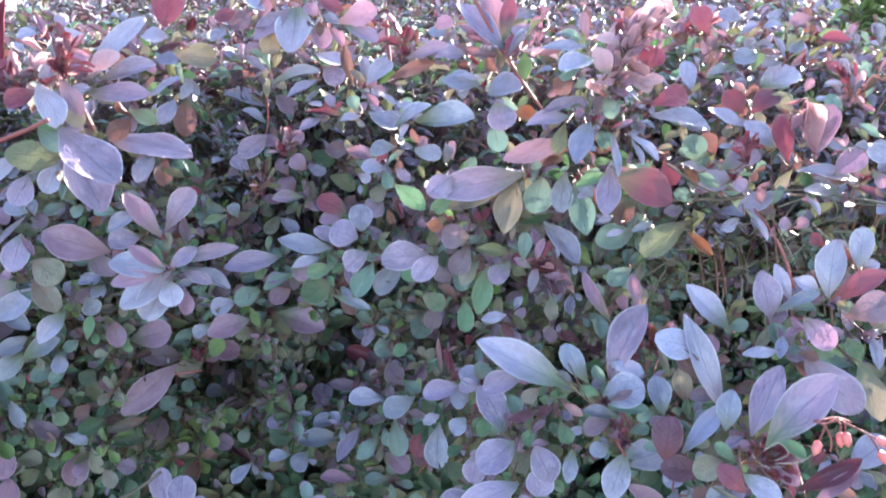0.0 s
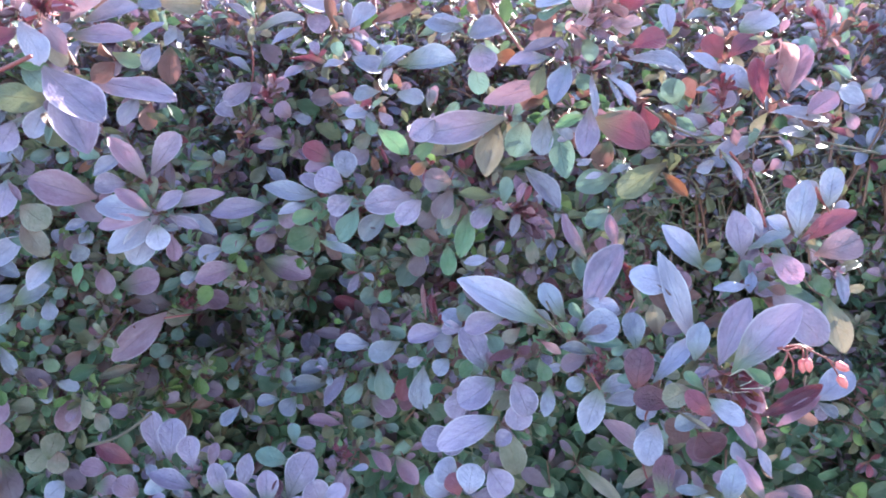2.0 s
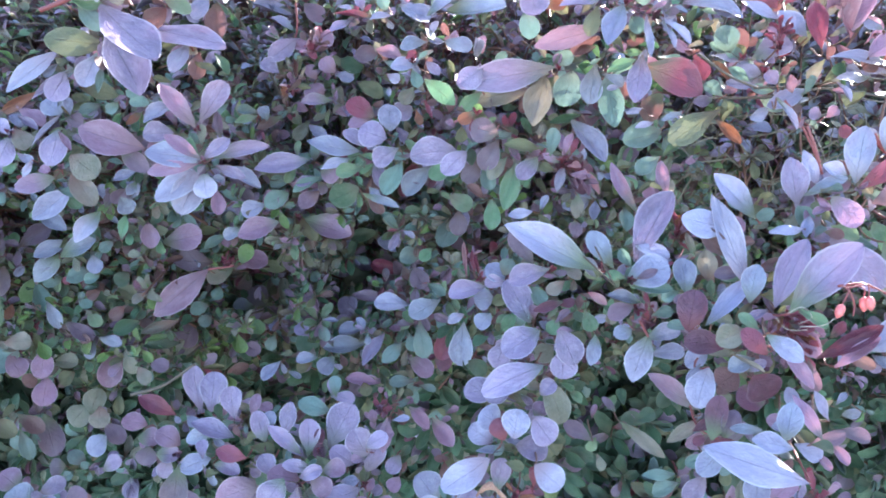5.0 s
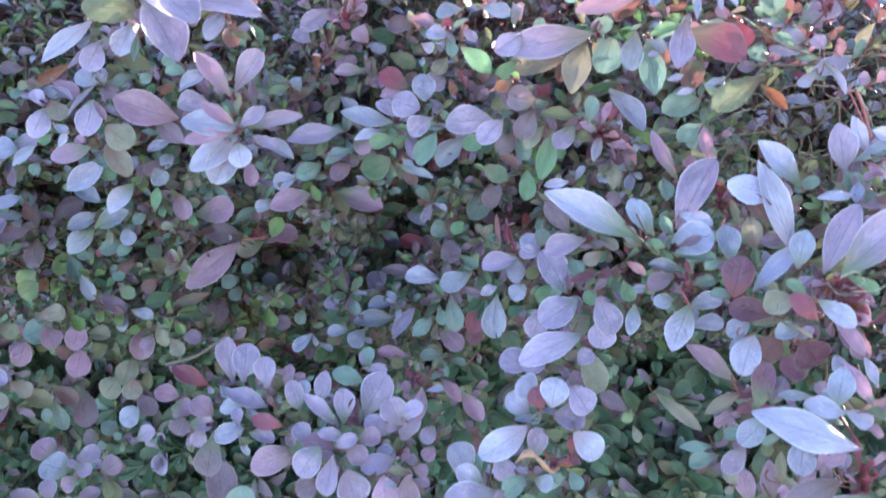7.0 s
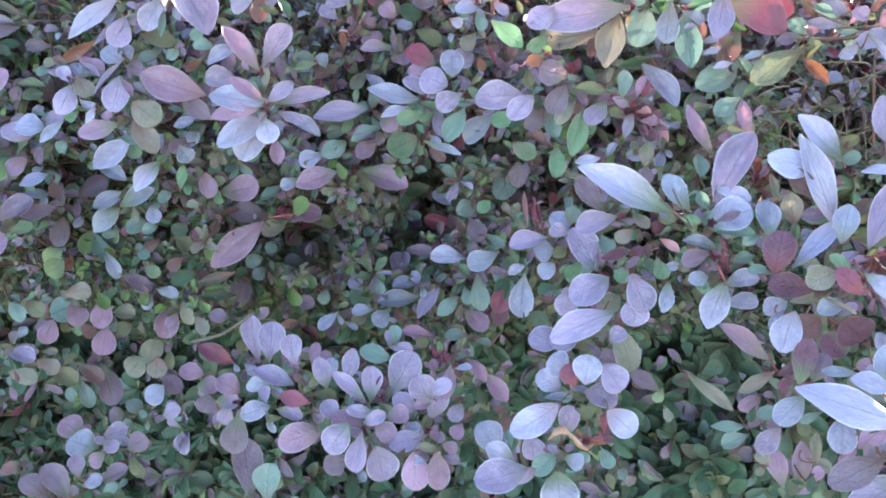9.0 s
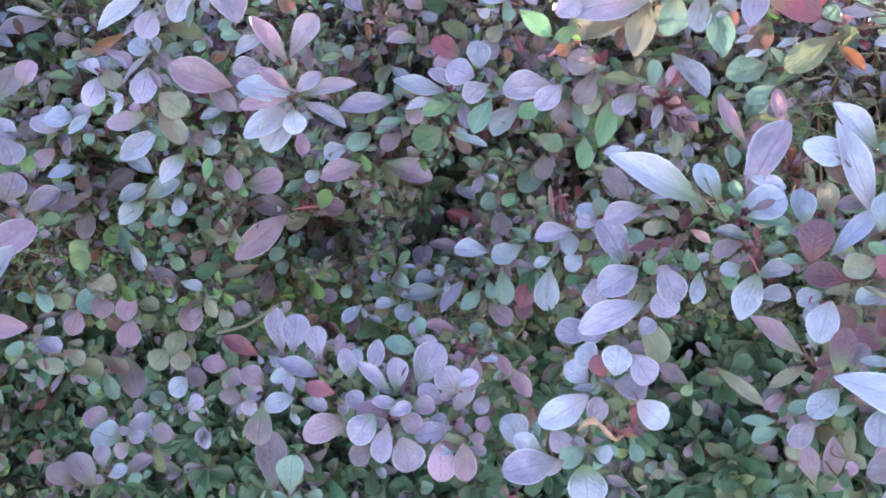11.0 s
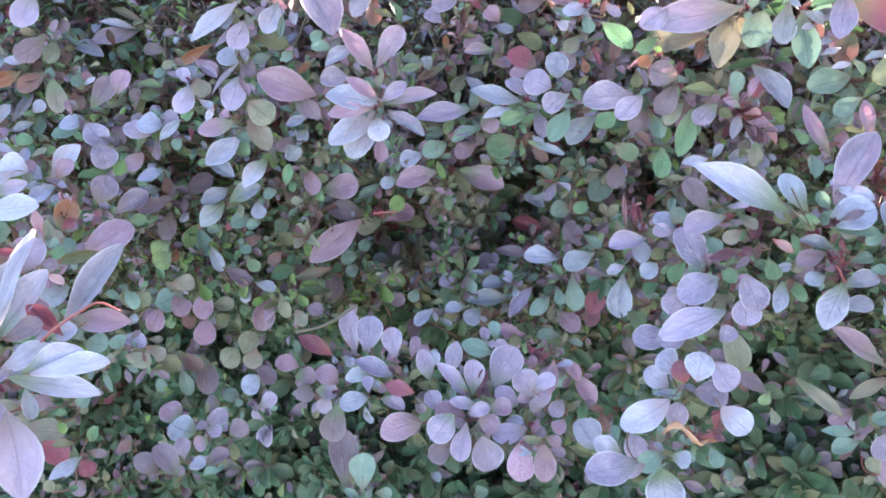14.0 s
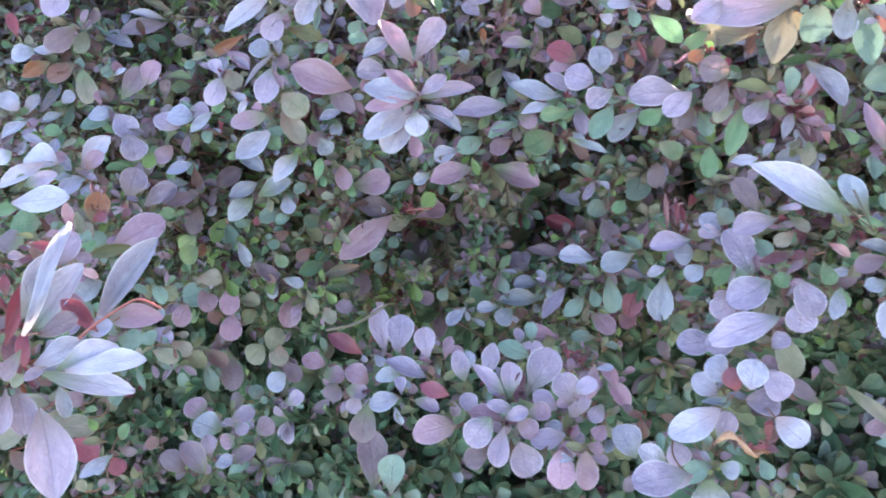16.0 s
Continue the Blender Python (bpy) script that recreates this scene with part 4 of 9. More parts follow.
leaf(s, -2.7, -2.1, 3.0, 67, 62, 14, 20.4, 10.0, "b", "n")
leaf(s, 3.6, -4.1, -3.5, 0, 25, -48, 16.6, 12.1, "q", "s")
leaf(s, -5.3, -1.8, 4.0, 154, 24, 41, 9.9, 6.1, "w", "u")
s = shoot(0.1092, 0.2356, 0.8752)
leaf(s, -0.7, -1.8, 0.6, 141, 37, 42, 22.7, 8.8, "w", "n")
s = shoot(0.0784, 0.2662, 0.9512)
leaf(s, 1.5, -1.0, -2.5, -7, -4, -22, 22.6, 11.2, "w", "n")
leaf(s, 0.6, -4.9, 2.1, 11, 19, -48, 14.5, 9.2, "r", "s")
leaf(s, -3.7, 0.2, 1.5, -22, -19, -22, 7.8, 4.4, "w", "n")
s = shoot(-0.1688, 0.3341, 0.8157)
leaf(s, 0.7, -1.7, 0.7, 20, 6, -53, 22.6, 15.7, "k", "c")
s = shoot(-0.2204, 0.1426, 0.8331)
leaf(s, 0.3, -5.0, 1.9, 73, 54, -49, 22.5, 5.1, "r", "n")
leaf(s, 2.3, 2.5, -0.2, 84, 48, -27, 19.3, 7.8, "w", "u")
s = shoot(0.0571, 0.2782, 0.9199)
leaf(s, -0.8, -1.6, 0.7, -72, -57, -17, 22.5, 10.5, "t", "n")
leaf(s, -4.8, 2.6, 4.1, -103, -59, 6, 18.2, 9.2, "b", "c")
leaf(s, 4.4, -6.7, -3.8, -179, -7, 52, 5.4, 2.6, "w", "s")
s = shoot(-0.1486, 0.3515, 0.7954)
leaf(s, 0.7, -1.7, 0.8, -168, 8, 50, 22.5, 13.1, "q", "u")
s = shoot(-0.1350, 0.2970, 0.9600)
leaf(s, -0.5, -5.5, -0.4, 15, 9, -47, 22.5, 9.3, "b", "u")
leaf(s, 2.2, 1.9, 0.8, 45, 64, -57, 8.5, 5.9, "h", "n")
s = shoot(-0.2698, 0.3588, 0.7997)
leaf(s, 1.0, -1.6, 0.7, 30, 27, -70, 22.5, 11.5, "q", "c")
s = shoot(0.1228, 0.2065, 0.8805)
leaf(s, -0.9, -1.5, 1.0, -33, -37, -48, 22.4, 12.5, "p", "o")
s = shoot(-0.1725, 0.3391, 0.7505)
leaf(s, 2.8, -1.2, -2.2, -172, -2, 47, 22.3, 6.7, "d", "u")
leaf(s, -1.2, -2.0, 4.1, -165, -8, 46, 15.3, 3.8, "l", "u")
s = shoot(0.0686, 0.2499, 0.8715)
leaf(s, -0.5, -1.9, 0.6, 133, 50, 58, 22.3, 5.3, "k", "u")
s = shoot(0.0455, 0.3003, 0.8750)
leaf(s, -0.5, 2.0, 0.3, -24, -34, -35, 22.2, 3.2, "v", "n")
leaf(s, -0.5, 2.1, 0.2, -26, -34, -59, 17.3, 2.4, "k", "u")
leaf(s, 1.1, -3.4, -0.1, -38, -51, -44, 14.7, 7.2, "m", "o")
leaf(s, -1.3, -4.0, 0.7, -113, -52, 16, 13.1, 4.8, "w", "n")
leaf(s, -0.4, -6.1, 1.9, -12, -30, -63, 12.2, 2.4, "r", "n")
s = shoot(-0.2271, 0.3508, 0.8957)
leaf(s, 1.0, -1.7, 0.4, -150, -26, 81, 22.2, 5.9, "a", "s")
s = shoot(-0.3696, 0.3496, 0.8483)
leaf(s, 1.3, -1.5, 0.4, 58, 41, -52, 22.2, 6.0, "w", "n")
s = shoot(-0.0485, 0.3502, 0.9339)
leaf(s, 4.2, -1.2, -2.1, -178, 7, 40, 22.2, 3.6, "r", "n")
leaf(s, -3.5, -2.7, 2.8, 124, 47, 14, 8.9, 5.0, "p", "o")
s = shoot(-0.1413, 0.3832, 0.9576)
leaf(s, 0.7, -1.9, 0.2, 8, 2, -56, 21.9, 14.2, "o", "s")
s = shoot(-0.0464, 0.3312, 0.7625)
leaf(s, 0.2, -1.7, 1.0, -134, -38, 26, 21.9, 8.5, "p", "n")
s = shoot(-0.2315, 0.3453, 0.8070)
leaf(s, -0.4, -3.4, -2.1, -140, -37, 47, 21.9, 11.9, "b", "n")
leaf(s, 2.4, 0.2, 3.6, -151, -20, 49, 19.2, 10.2, "b", "u")
s = shoot(-0.2908, 0.2793, 0.8404)
leaf(s, -2.2, 0.9, -0.2, 51, 38, -50, 21.9, 11.3, "w", "n")
leaf(s, 4.6, -4.0, 1.4, 54, 38, -54, 11.8, 8.8, "k", "o")
s = shoot(-0.3326, 0.3519, 0.9236)
leaf(s, 1.2, -1.6, 0.2, -112, -51, 54, 21.8, 14.1, "p", "o")
s = shoot(0.0386, 0.2832, 0.9774)
leaf(s, 1.5, 1.3, 3.1, -133, -36, 14, 21.8, 1.9, "w", "u")
leaf(s, -1.8, -5.2, -2.7, 151, 34, 40, 9.3, 6.7, "k", "o")
s = shoot(-0.0615, 0.2288, 0.7652)
leaf(s, 3.2, 0.2, 0.7, 53, 45, -21, 21.8, 15.6, "p", "s")
leaf(s, -4.7, -4.4, -0.3, 99, 50, -11, 16.3, 9.4, "p", "s")
leaf(s, -0.8, -0.3, 2.1, 85, 60, -22, 8.1, 5.0, "m", "o")
leaf(s, 3.6, -1.6, 2.4, -163, -9, 43, 7.0, 7.7, "m", "o")
s = shoot(-0.1513, 0.2798, 0.7414)
leaf(s, 0.8, -1.5, 1.1, 172, 24, 39, 21.8, 9.3, "r", "n")
s = shoot(-0.1093, 0.2531, 0.7559)
leaf(s, 0.7, -3.6, -2.8, 176, 19, 25, 21.8, 9.7, "p", "n")
leaf(s, 0.5, 0.5, 5.1, 106, 53, 0, 15.5, 10.6, "p", "s")
s = shoot(0.0201, 0.2853, 0.8813)
leaf(s, 1.7, -0.6, -1.2, -112, -57, 25, 21.7, 8.9, "g", "n")
leaf(s, -2.0, -3.2, 2.4, -141, -43, 38, 13.3, 6.5, "o", "c")
s = shoot(-0.1447, 0.2604, 0.7313)
leaf(s, 3.4, -4.0, -1.2, -94, -52, 15, 21.6, 13.7, "q", "s")
leaf(s, 1.8, 1.9, 5.0, 168, 31, 25, 14.1, 11.3, "k", "o")
leaf(s, -3.1, -2.1, -0.2, -118, -47, 23, 9.8, 8.5, "p", "o")
s = shoot(-0.1319, 0.2783, 0.7441)
leaf(s, 0.6, -1.5, 1.1, 91, 52, -8, 21.5, 14.9, "p", "s")
s = shoot(0.0290, 0.2507, 0.8194)
leaf(s, -0.2, -1.8, 0.9, 131, 46, 28, 21.5, 12.5, "p", "o")
s = shoot(-0.2912, 0.3171, 0.8624)
leaf(s, 3.1, -0.5, 4.2, 50, 46, -67, 21.5, 11.5, "q", "s")
leaf(s, -0.8, -2.6, -3.3, -14, -39, -34, 16.5, 13.4, "p", "o")
s = shoot(0.0779, 0.1889, 0.8556)
leaf(s, 2.3, -0.9, 1.5, 32, 34, -24, 21.4, 6.3, "b", "n")
leaf(s, -3.7, -2.5, 0.2, 72, 62, 14, 13.6, 10.2, "m", "o")
s = shoot(-0.1201, 0.3112, 0.8678)
leaf(s, 0.6, -1.8, 0.6, -5, -25, -39, 21.4, 7.1, "b", "n")
s = shoot(-0.0002, 0.2887, 0.7987)
leaf(s, -0.1, -1.3, -1.5, -94, -54, 0, 21.4, 12.2, "b", "s")
leaf(s, 0.1, -2.1, 3.4, -161, -18, 34, 8.9, 5.2, "w", "o")
s = shoot(-0.0895, 0.2257, 0.7479)
leaf(s, 0.5, -1.4, 1.3, -161, -11, 38, 21.3, 13.0, "k", "o")
s = shoot(-0.0333, 0.3687, 0.7975)
leaf(s, 0.2, -1.8, 0.8, 177, 19, 44, 21.3, 10.3, "b", "s")
s = shoot(-0.3364, 0.3773, 0.8908)
leaf(s, 1.1, -1.6, 0.3, 6, -19, -44, 21.1, 9.7, "b", "n")
s = shoot(-0.2155, 0.3422, 0.7374)
leaf(s, -0.1, 1.8, -1.5, -98, -53, 36, 21.0, 14.6, "k", "o")
leaf(s, 1.9, -4.8, 3.5, -147, -24, 50, 10.0, 5.2, "l", "u")
s = shoot(0.0143, 0.1943, 0.7983)
leaf(s, -2.8, -2.7, -2.1, -152, -21, 28, 20.9, 11.5, "w", "o")
leaf(s, 2.6, -0.5, 4.6, 125, 53, 25, 8.3, 7.4, "r", "o")
s = shoot(-0.1432, 0.4169, 0.7249)
leaf(s, 0.6, -1.7, 0.9, 146, 47, 33, 20.7, 14.9, "q", "s")
s = shoot(0.1121, 0.1722, 0.8539)
leaf(s, -2.3, 1.2, 1.0, 6, 31, -44, 20.6, 5.6, "m", "u")
leaf(s, 0.6, -3.9, 1.3, 17, 29, -25, 16.1, 4.3, "k", "u")
s = shoot(-0.1940, 0.3260, 0.8375)
leaf(s, 0.9, -1.6, 0.7, -129, -36, 43, 20.6, 10.7, "w", "n")
s = shoot(-0.3649, 0.4110, 0.8898)
leaf(s, 1.2, -1.6, 0.2, 38, 29, -46, 20.5, 14.3, "b", "s")
s = shoot(-0.0197, 0.3251, 0.7084)
leaf(s, 0.0, -1.6, 1.2, -34, -43, -23, 20.5, 11.1, "k", "u")
s = shoot(-0.0088, 0.3184, 0.7777)
leaf(s, 0.0, -1.7, 1.0, -112, -56, 21, 20.4, 10.7, "r", "s")
s = shoot(-0.0306, 0.3294, 0.7823)
leaf(s, 0.2, -1.8, 0.9, -174, 6, 44, 20.4, 10.1, "b", "s")
s = shoot(-0.0737, 0.4541, 0.7394)
leaf(s, 0.3, -1.8, 0.9, -165, -23, 51, 20.4, 14.2, "e", "s")
s = shoot(-0.2583, 0.3509, 0.7824)
leaf(s, 1.0, -1.5, 0.8, -53, -54, 2, 20.4, 9.6, "t", "c")
s = shoot(-0.0017, 0.2835, 0.8858)
leaf(s, -2.0, -0.7, 0.4, -173, -2, 48, 20.4, 13.4, "p", "o")
leaf(s, 2.1, -3.2, 0.7, -151, -36, 46, 14.3, 9.8, "p", "o")
s = shoot(-0.2756, 0.3251, 0.7029)
leaf(s, 1.0, -1.4, 1.1, -8, -34, -34, 20.3, 10.1, "h", "c")
s = shoot(0.1211, 0.2257, 0.7286)
leaf(s, -0.7, -1.4, 1.3, 87, 55, 5, 20.1, 8.4, "k", "u")
s = shoot(-0.2166, 0.2164, 0.7056)
leaf(s, 1.1, -1.2, 1.2, 153, 39, 12, 20.1, 11.2, "q", "o")
s = shoot(-0.1278, 0.2385, 0.6850)
leaf(s, 0.6, -1.3, 1.4, 89, 51, -4, 20.0, 14.2, "t", "s")
s = shoot(0.1414, 0.2086, 0.8784)
leaf(s, -1.0, -1.5, 1.0, -62, -54, -32, 19.9, 8.8, "o", "n")
s = shoot(-0.0169, 0.3163, 0.8683)
leaf(s, 0.1, -1.9, 0.6, -147, -40, 36, 19.9, 10.8, "b", "c")
s = shoot(0.1516, 0.2464, 0.9299)
leaf(s, -3.8, -4.3, 0.5, 161, 13, 20, 19.9, 8.4, "w", "n")
leaf(s, 3.1, 1.3, 3.2, -45, -44, -38, 7.8, 4.9, "k", "s")
leaf(s, -2.2, -2.1, -2.2, -22, -23, -37, 6.1, 3.2, "r", "n")
s = shoot(-0.2381, 0.3368, 0.7628)
leaf(s, 1.0, -1.5, 0.9, -5, -31, -41, 19.9, 9.5, "q", "s")
s = shoot(-0.2784, 0.3050, 0.8080)
leaf(s, -0.2, -0.2, 3.1, 30, 24, -50, 19.8, 12.5, "p", "c")
leaf(s, 1.0, -3.8, 3.7, 39, 23, -48, 19.7, 10.3, "p", "n")
leaf(s, 2.6, -0.4, -4.8, 23, 7, -49, 12.4, 7.1, "g", "s")
s = shoot(-0.0243, 0.3122, 0.7824)
leaf(s, 0.1, -1.7, 1.0, -69, -56, -1, 19.7, 10.9, "t", "s")
s = shoot(-0.0185, 0.2941, 0.9584)
leaf(s, 0.1, -2.0, 0.3, 12, 19, -71, 19.7, 5.7, "h", "n")
s = shoot(0.0076, 0.2956, 0.8168)
leaf(s, 3.4, -2.2, -2.8, -168, -10, 39, 19.6, 9.8, "p", "c")
leaf(s, -3.1, 1.1, 1.4, 105, 59, 25, 12.6, 2.4, "r", "n")
leaf(s, -0.5, -4.3, 4.0, 117, 55, 30, 11.3, 2.3, "r", "n")
s = shoot(-0.2164, 0.3165, 0.8147)
leaf(s, 1.0, -1.6, 0.7, 29, 19, -55, 19.6, 10.5, "b", "n")
s = shoot(0.0004, 0.1753, 0.7800)
leaf(s, 0.0, -1.4, 1.4, -163, -9, 27, 19.6, 12.9, "p", "o")
s = shoot(-0.0924, 0.3853, 0.9483)
leaf(s, 0.5, -1.9, 0.2, 155, 24, 18, 19.5, 6.3, "w", "n")
s = shoot(-0.0072, 0.3561, 0.8256)
leaf(s, 0.0, -1.9, 0.7, -127, -47, 23, 19.4, 13.5, "t", "o")
s = shoot(-0.2565, 0.3223, 0.8111)
leaf(s, 1.1, -1.5, 0.7, -158, -9, 64, 19.3, 8.5, "q", "n")
s = shoot(-0.3186, 0.3291, 0.8815)
leaf(s, 3.5, -2.1, -0.8, -60, -64, 4, 19.3, 10.6, "o", "o")
leaf(s, -1.0, -0.9, 1.5, -147, -23, 63, 16.8, 9.9, "h", "o")
s = shoot(-0.2748, 0.3228, 0.6918)
leaf(s, 1.0, -1.3, 1.1, -43, -48, -6, 19.2, 8.9, "t", "s")
s = shoot(-0.0475, 0.3140, 0.7401)
leaf(s, 0.3, -1.6, 1.1, -176, 8, 37, 19.1, 7.3, "k", "c")
s = shoot(-0.0633, 0.3742, 0.9467)
leaf(s, 0.4, -1.9, 0.3, -154, -24, 39, 19.1, 5.9, "b", "n")
s = shoot(-0.1915, 0.2972, 0.8705)
leaf(s, 5.0, -1.2, -0.9, -27, -47, -27, 19.0, 11.0, "o", "o")
leaf(s, -1.8, -3.7, -2.8, -160, -10, 57, 18.0, 9.7, "k", "o")
leaf(s, 5.0, 0.7, 6.5, -6, -37, -46, 15.3, 13.8, "o", "o")
leaf(s, -4.3, -2.4, -0.7, 177, 19, 37, 5.8, 5.2, "k", "o")
s = shoot(0.0006, 0.3039, 0.8130)
leaf(s, -0.0, -1.8, 0.8, 99, 53, 13, 18.9, 2.3, "v", "n")
s = shoot(-0.0095, 0.2994, 0.9661)
leaf(s, -1.9, -5.8, 0.2, 12, 11, -49, 18.9, 6.5, "p", "n")
leaf(s, 2.2, 1.9, 0.3, 171, 12, 24, 9.7, 6.7, "v", "n")
s = shoot(0.0695, 0.2188, 0.8371)
leaf(s, 0.8, -2.8, -1.0, -123, -49, 5, 18.9, 10.2, "w", "n")
leaf(s, -0.8, -6.2, -0.9, 8, 13, -30, 13.0, 7.2, "w", "n")
leaf(s, 1.0, -2.4, 7.0, 2, 10, -43, 7.6, 4.7, "t", "c")
leaf(s, -5.2, -0.6, 0.1, -161, -17, 33, 7.6, 6.2, "b", "o")
leaf(s, 0.0, 1.0, 0.4, 45, 53, -12, 4.7, 2.2, "r", "n")
leaf(s, 1.1, 0.9, 0.0, 144, 44, 54, 4.4, 1.7, "r", "n")
s = shoot(-0.0970, 0.3915, 0.9192)
leaf(s, 0.6, -1.9, 0.4, 161, 23, 13, 18.8, 6.3, "w", "n")
s = shoot(-0.1195, 0.3913, 0.7879)
leaf(s, 0.5, -1.8, 0.8, -39, -55, -28, 18.7, 8.4, "q", "n")
s = shoot(0.0371, 0.2607, 0.8392)
leaf(s, 0.0, -1.7, 2.2, -167, -17, 41, 18.7, 10.1, "p", "c")
leaf(s, -6.8, 0.6, 2.3, 146, 44, 52, 17.9, 9.0, "q", "s")
leaf(s, 6.0, -4.4, -2.0, -157, -28, 42, 9.4, 6.4, "o", "s")
s = shoot(-0.2749, 0.3503, 0.7917)
leaf(s, 1.1, -1.5, 0.8, -104, -58, 34, 18.7, 10.8, "q", "o")
s = shoot(-0.3101, 0.3232, 0.9036)
leaf(s, 1.2, -1.5, 0.3, -142, -29, 91, 18.7, 11.6, "q", "o")
s = shoot(-0.0411, 0.3434, 0.9486)
leaf(s, 0.3, -2.0, 0.3, 126, 70, 35, 18.6, 5.7, "h", "n")
s = shoot(0.1281, 0.2540, 0.9340)
leaf(s, -0.8, -1.8, 0.4, 99, 57, 31, 18.5, 7.3, "r", "n")
s = shoot(0.1064, 0.2714, 0.9273)
leaf(s, 1.3, -6.5, 0.5, 18, 27, -38, 18.4, 10.3, "p", "s")
leaf(s, 1.5, 1.2, -1.2, 167, 11, 21, 13.2, 4.9, "w", "n")
leaf(s, -4.7, -0.1, 2.1, 112, 61, 26, 11.0, 9.7, "t", "o")
s = shoot(-0.0487, 0.2980, 0.8598)
leaf(s, 0.2, -1.9, 0.7, -9, -16, -47, 18.4, 4.7, "b", "n")
s = shoot(-0.0130, 0.3115, 0.7962)
leaf(s, 0.1, -1.8, 0.9, -155, -24, 35, 18.4, 11.7, "b", "c")
s = shoot(-0.2510, 0.1629, 0.7978)
leaf(s, 1.4, -0.4, -1.8, -56, -50, 3, 18.4, 10.6, "p", "o")
leaf(s, 1.2, -4.6, 1.3, -84, -54, 33, 16.8, 6.1, "p", "s")
leaf(s, 1.3, 1.6, 3.7, -135, -32, 42, 3.5, 2.4, "a", "n")
s = shoot(-0.1293, 0.3618, 0.9386)
leaf(s, 0.7, -1.8, 0.4, -94, -71, 26, 18.4, 11.3, "h", "o")
s = shoot(-0.2330, 0.3316, 0.8331)
leaf(s, 1.0, -1.6, 0.6, -11, -26, -35, 18.4, 8.7, "b", "n")
s = shoot(-0.0576, 0.3946, 0.7977)
leaf(s, 0.3, -1.8, 0.8, -174, -11, 63, 18.3, 9.1, "d", "n")
s = shoot(-0.2433, 0.2085, 0.8296)
leaf(s, 1.2, -1.4, 0.8, 26, 7, -67, 18.3, 5.5, "e", "n")
s = shoot(-0.0678, 0.2193, 0.7711)
leaf(s, 0.4, -1.5, 1.2, 159, 30, 26, 18.3, 6.7, "p", "u")
s = shoot(-0.0299, 0.3027, 0.8750)
leaf(s, 0.2, -1.9, 0.6, -133, -50, 26, 18.3, 10.4, "t", "c")
s = shoot(-0.1931, 0.3044, 0.8875)
leaf(s, 0.5, -0.5, 0.6, -102, -55, 28, 18.2, 12.0, "p", "o")
leaf(s, 1.5, -2.9, 0.3, -30, -51, -19, 11.0, 3.4, "k", "u")
s = shoot(-0.0429, 0.3323, 0.9771)
leaf(s, -1.2, -0.6, 0.7, 8, 12, -49, 18.2, 12.7, "k", "u")
leaf(s, 1.7, -3.4, -0.4, -8, -25, -42, 17.2, 7.7, "p", "u")
s = shoot(-0.0772, 0.3761, 0.7409)
leaf(s, 0.3, -1.7, 0.9, 105, 52, 0, 18.2, 11.3, "p", "s")
s = shoot(-0.2497, 0.1689, 0.7747)
leaf(s, 4.2, -3.6, 0.5, 14, -4, -32, 18.1, 11.1, "o", "o")
leaf(s, 3.4, 5.0, 3.4, -174, 17, 33, 16.5, 6.1, "o", "n")
leaf(s, -3.9, -4.8, -0.6, -141, -23, 36, 11.9, 9.2, "o", "o")
s = shoot(-0.1235, 0.3350, 0.9742)
leaf(s, -0.8, -0.4, 2.1, 81, 57, -16, 18.0, 15.2, "r", "o")
leaf(s, 2.3, -3.2, -1.8, -166, -3, 23, 12.2, 14.4, "w", "u")
s = shoot(0.1250, 0.2298, 0.9421)
leaf(s, -1.3, -1.2, 1.0, 45, 51, -6, 18.0, 8.8, "k", "o")
leaf(s, -0.4, -2.3, -0.2, 104, 44, 11, 17.8, 5.8, "v", "x")
s = shoot(-0.1663, 0.3060, 0.8781)
leaf(s, 0.8, -1.7, 0.5, -8, -37, -51, 18.0, 9.3, "q", "u")
s = shoot(-0.0914, 0.3595, 0.9210)
leaf(s, 2.9, -3.1, 0.9, -150, -33, 55, 17.9, 10.7, "p", "o")
leaf(s, -1.8, -0.6, 0.0, -8, -25, -46, 10.4, 7.5, "k", "c")
s = shoot(-0.1151, 0.4332, 0.9382)
leaf(s, 0.6, -1.9, 0.3, -174, 12, 62, 17.9, 14.5, "q", "o")
s = shoot(-0.2556, 0.3364, 0.7458)
leaf(s, 2.4, -1.5, -1.8, -90, -55, 25, 17.9, 12.4, "k", "o")
leaf(s, -0.4, -1.4, 3.7, -37, -44, -17, 13.3, 7.6, "l", "c")
s = shoot(-0.1934, 0.3312, 0.9019)
leaf(s, 0.9, -1.8, 0.3, 8, -15, -68, 17.8, 8.9, "e", "n")
s = shoot(-0.3051, 0.3309, 0.8554)
leaf(s, 0.3, -2.0, -1.0, -149, -12, 52, 17.8, 8.8, "t", "o")
leaf(s, 2.1, -1.1, 1.9, -160, -2, 43, 15.0, 10.7, "b", "o")
s = shoot(0.0317, 0.2360, 0.8250)
leaf(s, -0.2, -1.7, 1.0, -160, -25, 26, 17.8, 13.8, "p", "o")
s = shoot(-0.2681, 0.3283, 0.7450)
leaf(s, 3.1, 1.0, 1.5, -151, -21, 48, 17.7, 16.4, "t", "o")
leaf(s, -0.9, -3.8, 0.4, -31, -49, -5, 13.9, 12.4, "k", "o")
s = shoot(-0.1427, 0.3648, 0.7887)
leaf(s, 2.8, -2.8, -1.2, -149, -21, 47, 17.7, 10.9, "o", "c")
leaf(s, 3.7, 2.3, 1.7, 4, 0, -42, 17.3, 13.3, "k", "o")
